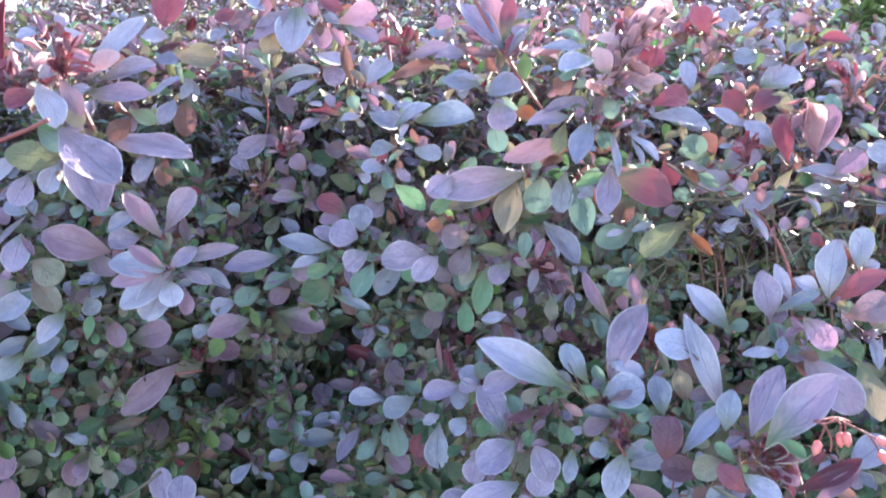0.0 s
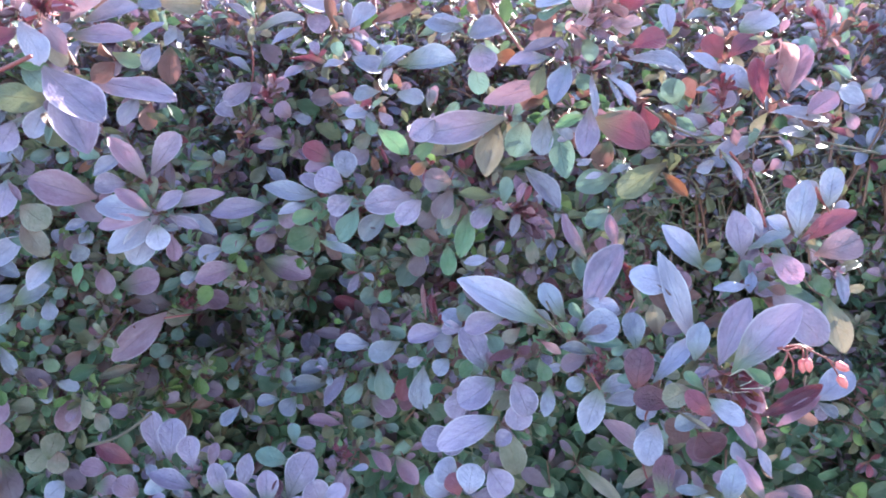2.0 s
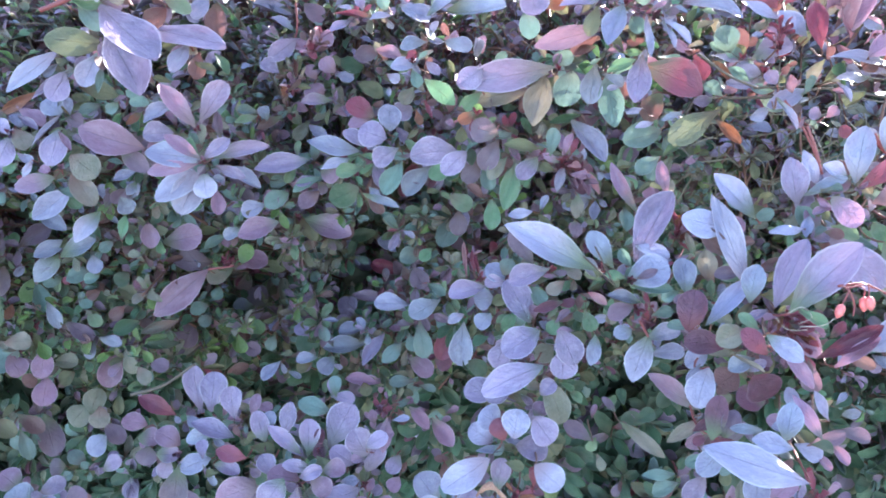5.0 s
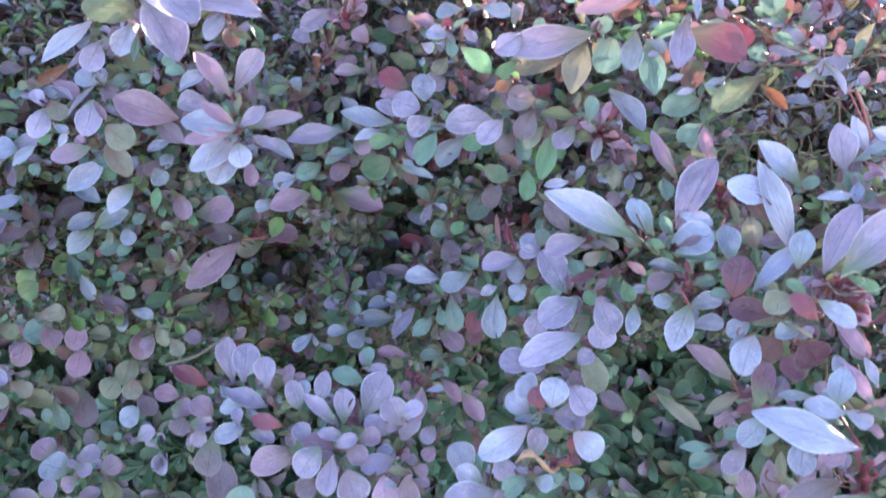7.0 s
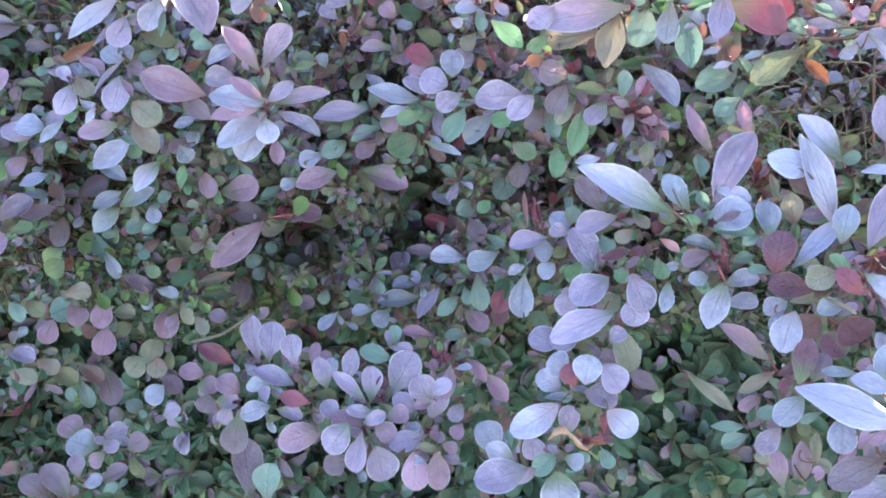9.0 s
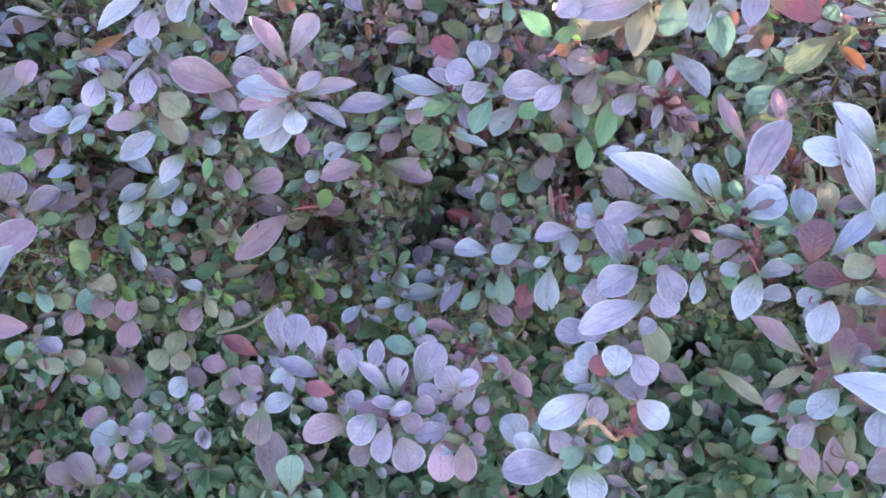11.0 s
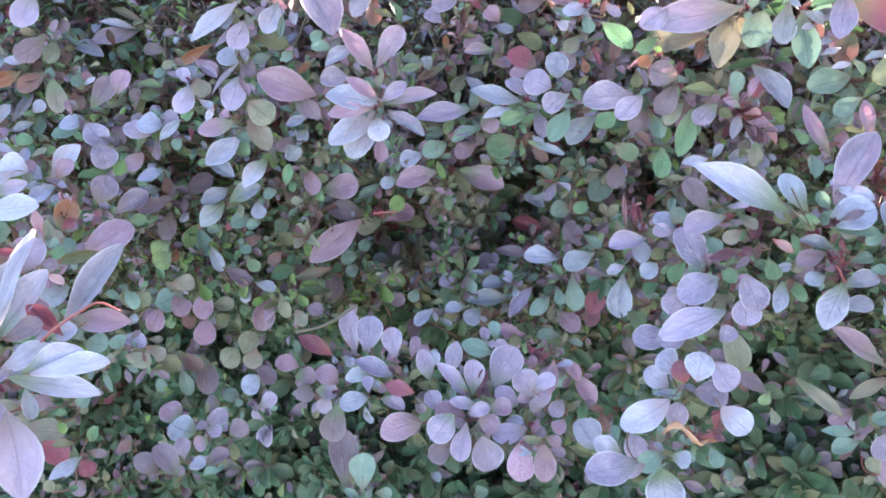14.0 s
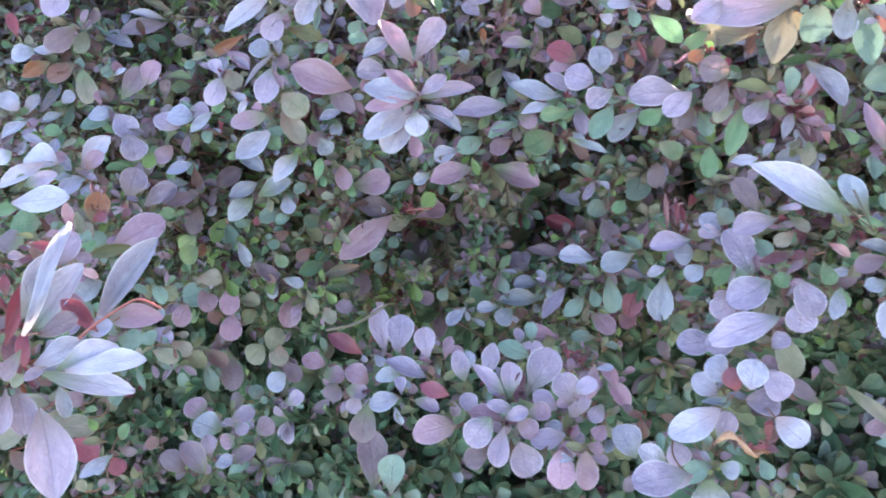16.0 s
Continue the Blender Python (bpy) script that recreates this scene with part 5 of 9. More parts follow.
leaf(s, -0.4, -5.1, 1.3, 155, 46, 30, 5.6, 2.9, "r", "u")
leaf(s, -0.9, -1.5, 0.7, 49, 46, -59, 5.5, 2.9, "r", "n")
leaf(s, -2.2, -1.5, 1.4, -167, 4, 50, 4.4, 2.6, "r", "u")
s = shoot(-0.1668, 0.3059, 0.9205)
leaf(s, -0.8, 0.4, 2.8, -114, -51, 39, 17.7, 9.9, "w", "c")
leaf(s, 2.6, -3.9, -2.2, -93, -56, 23, 13.4, 3.5, "t", "n")
s = shoot(-0.2516, 0.2886, 0.6671)
leaf(s, 1.0, -1.2, 1.2, 174, 15, 23, 17.7, 17.8, "b", "o")
s = shoot(0.1205, 0.2282, 0.8853)
leaf(s, -1.1, -0.8, -1.5, 105, 56, 15, 17.7, 10.5, "p", "u")
leaf(s, -0.6, -2.5, 3.1, 6, 25, -28, 16.0, 4.9, "b", "n")
s = shoot(-0.2436, 0.3347, 0.7775)
leaf(s, 1.0, -1.5, 0.8, -39, -48, -10, 17.7, 7.4, "b", "s")
s = shoot(0.0332, 0.2189, 0.8088)
leaf(s, 1.5, 0.7, 2.9, -56, -50, -15, 17.5, 11.3, "o", "o")
leaf(s, -2.0, -4.0, -0.7, 27, 30, -38, 7.8, 6.7, "p", "o")
s = shoot(-0.3374, 0.3318, 0.8832)
leaf(s, 1.3, -1.5, 0.3, -148, -20, 69, 17.5, 8.7, "a", "n")
s = shoot(-0.0607, 0.3558, 0.7520)
leaf(s, 0.3, -1.7, 1.0, -165, -12, 33, 17.4, 9.3, "b", "c")
s = shoot(-0.2633, 0.3600, 0.7796)
leaf(s, 1.1, -1.5, 0.8, -125, -44, 37, 17.4, 11.5, "l", "o")
s = shoot(0.0570, 0.2536, 0.9491)
leaf(s, -1.3, -2.6, 0.5, -121, -53, 17, 17.3, 8.3, "b", "u")
leaf(s, 5.9, -7.4, -2.4, -87, -44, -2, 17.2, 3.3, "w", "n")
leaf(s, -3.7, -2.2, 9.4, -163, -20, 41, 16.9, 4.7, "p", "u")
leaf(s, -8.3, -2.7, 2.6, -167, -10, 36, 16.6, 7.3, "p", "n")
leaf(s, 3.0, 3.8, -4.6, -46, -49, -49, 6.9, 6.1, "t", "o")
leaf(s, 7.2, -5.8, -1.8, 15, 22, -36, 6.7, 2.4, "k", "u")
leaf(s, -5.2, 3.5, -0.7, 53, 50, -21, 5.8, 3.0, "k", "u")
s = shoot(-0.2759, 0.3034, 0.7145)
leaf(s, 1.1, -1.3, 1.1, -6, -26, -29, 17.3, 11.1, "e", "o")
s = shoot(-0.0892, 0.4583, 0.7462)
leaf(s, 0.3, -1.8, 0.8, -2, -17, -40, 17.3, 11.1, "p", "s")
s = shoot(-0.1309, 0.2431, 0.9652)
leaf(s, 0.1, -4.4, 1.0, -45, -38, -8, 17.3, 8.9, "w", "o")
leaf(s, 6.0, -1.2, 1.8, -28, -51, -39, 14.8, 6.6, "q", "n")
leaf(s, -3.1, 0.5, -1.9, -153, -27, 48, 11.5, 8.1, "r", "c")
s = shoot(-0.0742, 0.3296, 0.8573)
leaf(s, 0.4, -1.9, 0.6, -159, -19, 42, 17.2, 6.4, "t", "s")
s = shoot(0.0864, 0.2980, 0.8911)
leaf(s, -0.5, -1.9, 0.5, -174, -12, 44, 17.2, 12.0, "t", "o")
s = shoot(-0.1316, 0.3222, 0.9476)
leaf(s, 0.8, -1.8, 0.3, 35, 25, -20, 17.1, 7.3, "w", "n")
s = shoot(-0.2497, 0.3146, 0.8554)
leaf(s, -2.9, -1.4, -1.8, 174, 26, 39, 17.1, 11.9, "p", "o")
leaf(s, 5.1, -1.8, 2.9, -172, 17, 41, 14.2, 12.5, "b", "o")
s = shoot(0.0223, 0.2905, 0.9707)
leaf(s, -0.0, -2.0, 0.2, 162, 28, 32, 17.1, 6.3, "p", "n")
s = shoot(-0.0894, 0.3562, 0.7449)
leaf(s, 0.4, -1.7, 1.0, -164, -23, 48, 17.0, 14.2, "d", "o")
s = shoot(0.0997, 0.1478, 0.8177)
leaf(s, -0.8, -1.4, 1.3, -164, -27, 23, 17.0, 8.8, "q", "o")
s = shoot(-0.0472, 0.3400, 0.8859)
leaf(s, -0.0, -3.2, 0.6, 167, 26, 56, 16.8, 10.7, "r", "o")
leaf(s, 0.5, -0.7, 0.3, -161, -16, 56, 15.0, 7.1, "k", "s")
s = shoot(0.0525, 0.2371, 0.9770)
leaf(s, -0.3, -2.0, 0.2, 177, -2, 41, 16.8, 3.5, "b", "n")
s = shoot(-0.0176, 0.2915, 0.9185)
leaf(s, -0.5, -1.2, -3.6, -18, -35, -61, 16.8, 8.4, "g", "n")
leaf(s, 0.6, -2.8, 4.3, -23, -36, -36, 8.2, 5.1, "p", "n")
s = shoot(-0.2522, 0.3289, 0.7272)
leaf(s, 1.0, -1.4, 1.0, -92, -52, 35, 16.7, 13.9, "k", "o")
s = shoot(-0.0570, 0.3352, 0.8496)
leaf(s, 0.3, -1.9, 0.6, -159, -21, 46, 16.7, 15.2, "g", "o")
s = shoot(-0.2197, 0.3326, 0.8465)
leaf(s, 1.0, -1.6, 0.6, -15, -31, -41, 16.7, 8.7, "g", "s")
s = shoot(-0.2729, 0.3432, 0.8098)
leaf(s, 1.1, -1.5, 0.7, -167, 6, 37, 16.7, 6.4, "b", "n")
s = shoot(-0.3309, 0.2961, 0.8596)
leaf(s, 1.3, -1.4, 0.5, -145, -24, 48, 16.6, 6.8, "b", "n")
s = shoot(-0.3054, 0.2529, 0.8409)
leaf(s, 1.3, -1.4, 0.6, 32, 16, -58, 16.5, 7.5, "p", "n")
s = shoot(0.1229, 0.2825, 0.9430)
leaf(s, -0.2, 0.6, -2.7, 151, 23, 22, 16.5, 8.4, "w", "n")
leaf(s, -1.2, -4.3, 3.4, 19, 41, -25, 13.1, 9.5, "r", "s")
s = shoot(0.1413, 0.2891, 0.9119)
leaf(s, -0.8, -1.8, 0.6, -169, -20, 38, 16.5, 8.8, "b", "o")
s = shoot(-0.2381, 0.3447, 0.8888)
leaf(s, 1.0, -1.7, 0.4, -6, -31, -32, 16.5, 8.8, "k", "s")
s = shoot(-0.1772, 0.3717, 0.7416)
leaf(s, 0.7, -1.6, 1.0, -113, -58, 26, 16.3, 16.1, "q", "o")
s = shoot(0.0727, 0.2765, 0.9778)
leaf(s, -1.6, -2.1, 1.2, 24, 22, -18, 16.3, 10.7, "v", "n")
leaf(s, 0.7, -1.8, -0.9, 15, 18, -22, 12.8, 7.5, "v", "x")
s = shoot(-0.2820, 0.2950, 0.8200)
leaf(s, 1.1, -1.5, 0.6, 71, 54, -51, 16.2, 14.1, "p", "o")
s = shoot(-0.0653, 0.2062, 0.7664)
leaf(s, -0.8, -1.9, 0.7, -97, -50, 8, 16.2, 8.8, "p", "c")
leaf(s, -6.7, -0.1, 3.0, -131, -34, 27, 14.2, 12.2, "p", "o")
leaf(s, 6.0, -8.2, -1.0, -67, -50, -3, 13.9, 13.5, "p", "o")
leaf(s, 4.2, 1.1, 2.3, -18, -33, -29, 9.9, 8.7, "k", "o")
leaf(s, -0.8, 1.8, 1.7, 22, 18, -37, 9.8, 6.3, "p", "o")
s = shoot(-0.1482, 0.2773, 0.9715)
leaf(s, 1.0, -1.7, 0.2, 34, 23, -25, 16.2, 9.3, "w", "n")
s = shoot(-0.2673, 0.3000, 0.6669)
leaf(s, 1.0, -1.3, 1.2, 162, 28, 21, 16.1, 15.1, "k", "o")
s = shoot(-0.0284, 0.3050, 0.9537)
leaf(s, -1.6, 1.3, 0.2, 41, 31, -22, 16.1, 9.5, "w", "s")
leaf(s, 2.1, -5.3, 0.5, -27, -29, -15, 12.4, 4.4, "w", "n")
s = shoot(-0.1391, 0.4327, 0.7260)
leaf(s, 0.5, -1.7, 0.9, 119, 58, -1, 16.1, 10.1, "o", "o")
s = shoot(-0.2206, 0.3244, 0.6974)
leaf(s, 0.9, -1.4, 1.1, -17, -42, -34, 16.1, 10.8, "q", "o")
s = shoot(0.1476, 0.2087, 0.8356)
leaf(s, -1.0, -1.4, 1.1, 17, 33, -19, 16.0, 10.8, "b", "o")
s = shoot(-0.0318, 0.3234, 0.7514)
leaf(s, 0.1, -1.7, 1.1, -17, -35, -32, 16.0, 11.2, "k", "o")
s = shoot(-0.2317, 0.3104, 0.8638)
leaf(s, 1.1, -1.6, 0.5, -142, -31, 53, 15.9, 5.9, "b", "n")
s = shoot(0.1285, 0.2957, 0.9528)
leaf(s, 2.7, -0.4, 1.3, 13, 21, -15, 15.9, 16.7, "w", "o")
leaf(s, -4.2, -3.2, -0.8, 129, 36, 17, 8.1, 5.0, "v", "n")
s = shoot(0.1099, 0.2166, 0.7360)
leaf(s, -0.6, -1.4, 1.3, 108, 50, 31, 15.9, 8.6, "k", "s")
s = shoot(0.0331, 0.2807, 0.8855)
leaf(s, -1.4, 0.0, 2.1, -178, 8, 53, 15.8, 5.9, "e", "n")
leaf(s, -1.7, 2.1, -1.7, -143, -44, 21, 13.2, 9.5, "p", "s")
leaf(s, 2.4, -7.9, 1.2, 76, 59, -15, 12.9, 6.2, "t", "s")
s = shoot(0.0953, 0.1708, 0.8598)
leaf(s, 1.8, 1.1, 1.3, -42, -44, -35, 15.8, 4.7, "k", "u")
leaf(s, -3.5, -4.3, 0.5, 153, 37, 48, 10.3, 6.2, "r", "o")
s = shoot(-0.2541, 0.3197, 0.8313)
leaf(s, 1.1, -1.5, 0.6, -155, -15, 35, 15.8, 8.8, "b", "u")
s = shoot(-0.0693, 0.3428, 0.8931)
leaf(s, 0.4, -1.9, 0.4, -168, -2, 51, 15.7, 6.6, "p", "u")
s = shoot(-0.2254, 0.3258, 0.7063)
leaf(s, -1.4, -3.5, -0.5, 65, 50, -49, 15.7, 13.2, "o", "o")
leaf(s, 3.2, 0.6, 2.7, -93, -53, 15, 13.1, 12.6, "o", "o")
s = shoot(-0.0341, 0.3248, 0.7642)
leaf(s, -1.8, -2.9, -1.3, -143, -33, 40, 15.7, 8.8, "t", "n")
leaf(s, 2.1, -0.5, 3.4, -56, -51, -21, 10.8, 7.0, "t", "s")
s = shoot(-0.2274, 0.3197, 0.8809)
leaf(s, -0.4, -1.5, -1.1, -117, -47, 45, 15.7, 11.2, "p", "o")
leaf(s, 2.4, -0.6, 2.8, -28, -48, -20, 11.9, 9.8, "o", "o")
leaf(s, 1.2, -2.8, -0.4, 158, 43, 30, 11.4, 6.7, "p", "s")
s = shoot(-0.2003, 0.3301, 0.7486)
leaf(s, 0.8, -1.5, 1.0, -48, -52, -20, 15.7, 7.7, "o", "s")
s = shoot(-0.1250, 0.2818, 0.9067)
leaf(s, 0.8, -1.8, 0.4, -152, -26, 47, 15.6, 7.2, "b", "n")
s = shoot(-0.1489, 0.4105, 0.7311)
leaf(s, 0.6, -1.7, 0.9, 177, 14, 36, 15.6, 10.2, "b", "s")
s = shoot(-0.1876, 0.3297, 0.7679)
leaf(s, 0.8, -1.6, 0.9, -156, -17, 59, 15.6, 9.1, "d", "u")
s = shoot(-0.1259, 0.2575, 0.7326)
leaf(s, 0.7, -1.4, 1.2, -160, -8, 38, 15.6, 10.3, "b", "o")
s = shoot(-0.2857, 0.2717, 0.8390)
leaf(s, 1.2, -1.4, 0.6, -142, -23, 53, 15.5, 8.4, "b", "n")
s = shoot(0.0162, 0.2383, 0.7949)
leaf(s, -0.1, -1.7, 1.1, -169, -7, 33, 15.5, 11.9, "p", "o")
s = shoot(-0.0106, 0.2278, 0.7374)
leaf(s, 0.1, -1.5, 1.3, 142, 40, 19, 15.5, 13.5, "b", "o")
s = shoot(-0.0284, 0.2837, 0.7480)
leaf(s, 0.1, -1.6, 1.2, -31, -35, -31, 15.4, 6.9, "k", "n")
s = shoot(-0.1183, 0.2914, 0.9303)
leaf(s, 0.7, -1.9, 0.3, -124, -43, 21, 15.3, 9.2, "b", "s")
s = shoot(0.0604, 0.2120, 0.8603)
leaf(s, -0.7, 0.1, -1.7, -7, -2, -51, 15.3, 4.8, "t", "n")
leaf(s, -1.3, -0.2, 0.5, 7, 16, -38, 15.2, 12.7, "b", "o")
leaf(s, 0.4, -5.1, 3.6, 11, 22, -53, 8.2, 3.3, "q", "n")
s = shoot(-0.2595, 0.2327, 0.8296)
leaf(s, 1.7, 2.5, 1.9, 75, 54, -51, 15.3, 10.7, "a", "o")
leaf(s, -4.2, -3.3, 0.8, 130, 52, -2, 15.0, 5.0, "v", "n")
leaf(s, -0.8, -3.2, -1.9, 125, 57, -10, 11.8, 4.4, "o", "n")
leaf(s, 6.1, -4.3, -1.2, 153, 51, 17, 7.9, 4.1, "o", "s")
leaf(s, 3.2, 1.2, 4.0, 40, 31, -75, 7.0, 4.8, "r", "o")
s = shoot(0.0911, 0.2127, 0.8807)
leaf(s, -0.7, -1.8, 0.6, 168, 17, 40, 15.2, 11.6, "w", "o")
s = shoot(0.0194, 0.2823, 0.9575)
leaf(s, -1.6, -1.0, 0.4, 171, 7, 38, 15.2, 10.4, "b", "n")
leaf(s, 1.0, -3.6, -2.6, 4, 13, -36, 13.8, 12.8, "b", "o")
leaf(s, 0.5, -1.4, 3.1, 171, 6, 25, 12.9, 3.9, "w", "n")
s = shoot(0.0686, 0.2569, 0.9443)
leaf(s, 1.0, -2.9, 0.7, -40, -32, -16, 15.2, 4.2, "w", "n")
leaf(s, 1.6, -5.0, 0.1, -65, -41, -10, 12.1, 2.3, "w", "n")
leaf(s, -4.0, 2.3, 0.6, 9, 19, -43, 5.5, 2.0, "r", "n")
s = shoot(0.1075, 0.1911, 0.8576)
leaf(s, -0.8, -1.4, 1.2, -39, -39, -48, 15.1, 7.8, "k", "n")
s = shoot(-0.0960, 0.3479, 0.8878)
leaf(s, -0.8, -3.1, -3.4, -166, -24, 74, 15.1, 5.4, "h", "n")
leaf(s, 1.7, -0.7, 4.2, 116, 58, 17, 9.1, 3.7, "a", "n")
s = shoot(-0.1870, 0.3122, 0.7075)
leaf(s, 0.8, -1.4, 1.1, 178, 13, 35, 15.1, 11.1, "k", "o")
s = shoot(-0.1369, 0.3491, 0.8146)
leaf(s, 0.7, -1.7, 0.7, -155, -26, 39, 15.1, 6.9, "t", "n")
s = shoot(-0.0596, 0.3657, 0.8976)
leaf(s, 0.2, -1.9, 0.4, -13, -24, -59, 15.0, 8.5, "e", "o")
s = shoot(-0.2456, 0.3486, 0.6918)
leaf(s, 0.9, -1.4, 1.1, -137, -38, 35, 15.0, 16.5, "o", "o")
s = shoot(-0.0316, 0.2290, 0.7842)
leaf(s, 0.2, -1.6, 1.2, -102, -54, 4, 15.0, 6.2, "k", "n")
s = shoot(0.1281, 0.2674, 0.9358)
leaf(s, -0.8, -1.8, 0.4, 135, 33, 22, 14.9, 10.0, "w", "u")
s = shoot(0.0128, 0.1979, 0.7616)
leaf(s, 0.4, -1.4, -2.9, -81, -50, -7, 14.9, 15.4, "w", "o")
leaf(s, -0.6, -1.5, 5.7, -147, -30, 27, 11.4, 8.1, "t", "o")
s = shoot(0.1482, 0.2316, 0.9019)
leaf(s, -1.0, -1.6, 0.7, 65, 56, 12, 14.7, 7.9, "b", "o")
s = shoot(-0.2211, 0.1406, 0.8221)
leaf(s, -0.6, 1.2, -0.5, 15, -1, -20, 14.7, 5.8, "w", "n")
leaf(s, 3.1, -3.5, 2.4, 130, 59, -2, 13.8, 7.3, "m", "n")
s = shoot(-0.1907, 0.1443, 0.8391)
leaf(s, 1.2, -1.3, 0.9, 168, 35, 34, 14.7, 6.3, "r", "u")
s = shoot(-0.2784, 0.3279, 0.8720)
leaf(s, 1.1, -1.6, 0.4, 58, 52, -48, 14.7, 10.8, "k", "o")
s = shoot(-0.0403, 0.2143, 0.7600)
leaf(s, -1.1, -5.6, 2.4, -167, -12, 30, 14.7, 9.6, "p", "o")
leaf(s, 0.6, 3.2, 4.0, 63, 44, -24, 14.4, 9.7, "p", "o")
leaf(s, 1.2, -2.1, -2.5, 60, 47, -30, 6.4, 3.6, "k", "u")
s = shoot(0.1070, 0.1538, 0.8396)
leaf(s, -0.9, -1.5, 1.0, 132, 46, 33, 14.6, 4.5, "k", "n")
s = shoot(-0.0435, 0.1943, 0.7668)
leaf(s, 0.3, -1.4, 1.4, -84, -51, -3, 14.6, 11.4, "k", "o")
s = shoot(-0.0606, 0.3660, 0.9573)
leaf(s, -2.1, 0.5, 3.3, -17, -18, -21, 14.6, 12.8, "w", "s")
leaf(s, 2.8, -4.4, -2.8, -26, -38, -32, 12.0, 11.7, "p", "o")
s = shoot(-0.0624, 0.2157, 0.7640)
leaf(s, 1.8, -0.3, 1.9, -177, 12, 38, 14.6, 5.8, "p", "s")
leaf(s, -5.6, -1.7, -2.0, -179, 15, 29, 13.6, 11.4, "k", "o")
leaf(s, 4.9, -2.5, 4.0, 5, -1, -33, 9.6, 8.6, "k", "o")
s = shoot(0.0769, 0.2354, 0.8144)
leaf(s, -0.6, -1.6, 1.0, 4, 11, -34, 14.6, 7.5, "b", "s")
s = shoot(-0.0773, 0.2291, 0.7729)
leaf(s, 0.4, -1.6, 1.2, 76, 51, -11, 14.6, 8.1, "p", "u")
s = shoot(-0.2742, 0.3414, 0.8704)
leaf(s, -0.0, -0.6, 4.0, 14, -5, -44, 14.6, 5.2, "g", "n")
leaf(s, 2.3, -2.6, -3.2, 22, 9, -67, 11.8, 6.3, "d", "n")
s = shoot(-0.1732, 0.3699, 0.7270)
leaf(s, 0.7, -1.6, 1.0, -146, -28, 48, 14.6, 5.6, "o", "n")
s = shoot(-0.0330, 0.3233, 0.9508)
leaf(s, 1.8, -2.8, 1.2, 109, 44, 0, 14.6, 4.6, "w", "c")
leaf(s, -1.7, -6.7, -0.6, -19, -17, -18, 10.5, 5.2, "w", "u")
leaf(s, 0.8, 3.7, 0.2, 168, 36, 46, 10.3, 4.1, "o", "u")
s = shoot(-0.0595, 0.2417, 0.7766)
leaf(s, 0.4, -1.6, 1.1, 174, 13, 37, 14.6, 8.6, "t", "o")
s = shoot(-0.2257, 0.2139, 0.7087)
leaf(s, 1.1, -1.1, 1.2, 166, 34, 16, 14.6, 10.3, "q", "o")
s = shoot(-0.2705, 0.3100, 0.7447)
leaf(s, 1.1, -1.4, 1.0, -109, -52, 49, 14.5, 11.0, "k", "o")
s = shoot(0.0902, 0.1896, 0.8484)
leaf(s, -0.7, -1.6, 0.9, 170, 1, 48, 14.5, 8.8, "m", "s")
s = shoot(-0.1152, 0.2851, 0.8753)
leaf(s, 2.0, 2.3, 1.1, -5, -21, -50, 14.5, 5.7, "p", "n")
leaf(s, -0.8, -6.0, 0.1, -68, -54, -8, 11.4, 10.3, "w", "o")
s = shoot(-0.3577, 0.3249, 0.8539)
leaf(s, 1.3, -1.5, 0.4, 62, 42, -37, 14.5, 6.8, "w", "n")
s = shoot(-0.0338, 0.1901, 0.7713)
leaf(s, 0.2, -1.4, 1.4, -77, -53, 3, 14.4, 9.2, "k", "o")
s = shoot(-0.3240, 0.3492, 0.8979)
leaf(s, 1.2, -1.6, 0.3, -104, -57, 45, 14.4, 8.7, "o", "o")
s = shoot(-0.2815, 0.3062, 0.8511)
leaf(s, 1.1, -1.6, 0.6, -41, -59, 0, 14.4, 14.0, "p", "o")
s = shoot(-0.2677, 0.3717, 0.8878)
leaf(s, 1.1, -1.6, 0.3, -165, 2, 61, 14.4, 7.1, "q", "s")
s = shoot(0.0140, 0.2818, 0.8927)
leaf(s, -0.0, -0.2, -1.3, -136, -54, 50, 14.4, 9.6, "q", "s")
leaf(s, -0.2, -3.7, 2.3, 173, 16, 74, 12.1, 10.6, "q", "o")
s = shoot(-0.2095, 0.3336, 0.7969)
leaf(s, -2.3, 0.6, 1.5, -158, -15, 45, 14.4, 10.0, "t", "o")
leaf(s, 4.2, -3.7, 0.0, -156, -15, 53, 8.9, 6.5, "t", "o")
s = shoot(-0.0937, 0.4015, 0.9340)
leaf(s, 0.5, -1.9, 0.3, -17, -42, -48, 14.3, 10.6, "q", "o")
s = shoot(-0.0935, 0.3319, 0.8470)
leaf(s, 0.5, -1.8, 0.6, -161, -22, 51, 14.3, 10.2, "t", "o")
s = shoot(-0.0870, 0.2333, 0.7685)
leaf(s, 0.5, -4.1, -0.2, 123, 50, 7, 14.3, 8.2, "p", "o")
leaf(s, 0.5, 1.0, 2.6, 79, 53, -23, 8.3, 6.2, "b", "o")
s = shoot(-0.1275, 0.3194, 0.8541)
leaf(s, 0.6, -1.8, 0.6, -72, -59, 6, 14.2, 7.4, "k", "c")
s = shoot(0.0392, 0.2242, 0.8277)
leaf(s, -1.1, -0.8, 5.0, -55, -47, -25, 14.2, 11.1, "p", "o")
leaf(s, 0.5, -2.6, -2.9, -95, -54, -5, 11.2, 10.8, "p", "o")
s = shoot(-0.0437, 0.3474, 0.9815)
leaf(s, 0.3, -2.0, 0.1, 170, 20, 42, 14.2, 8.8, "r", "u")
s = shoot(-0.1461, 0.3910, 0.7359)
leaf(s, 0.6, -1.7, 1.0, -26, -40, -39, 14.1, 9.9, "g", "s")
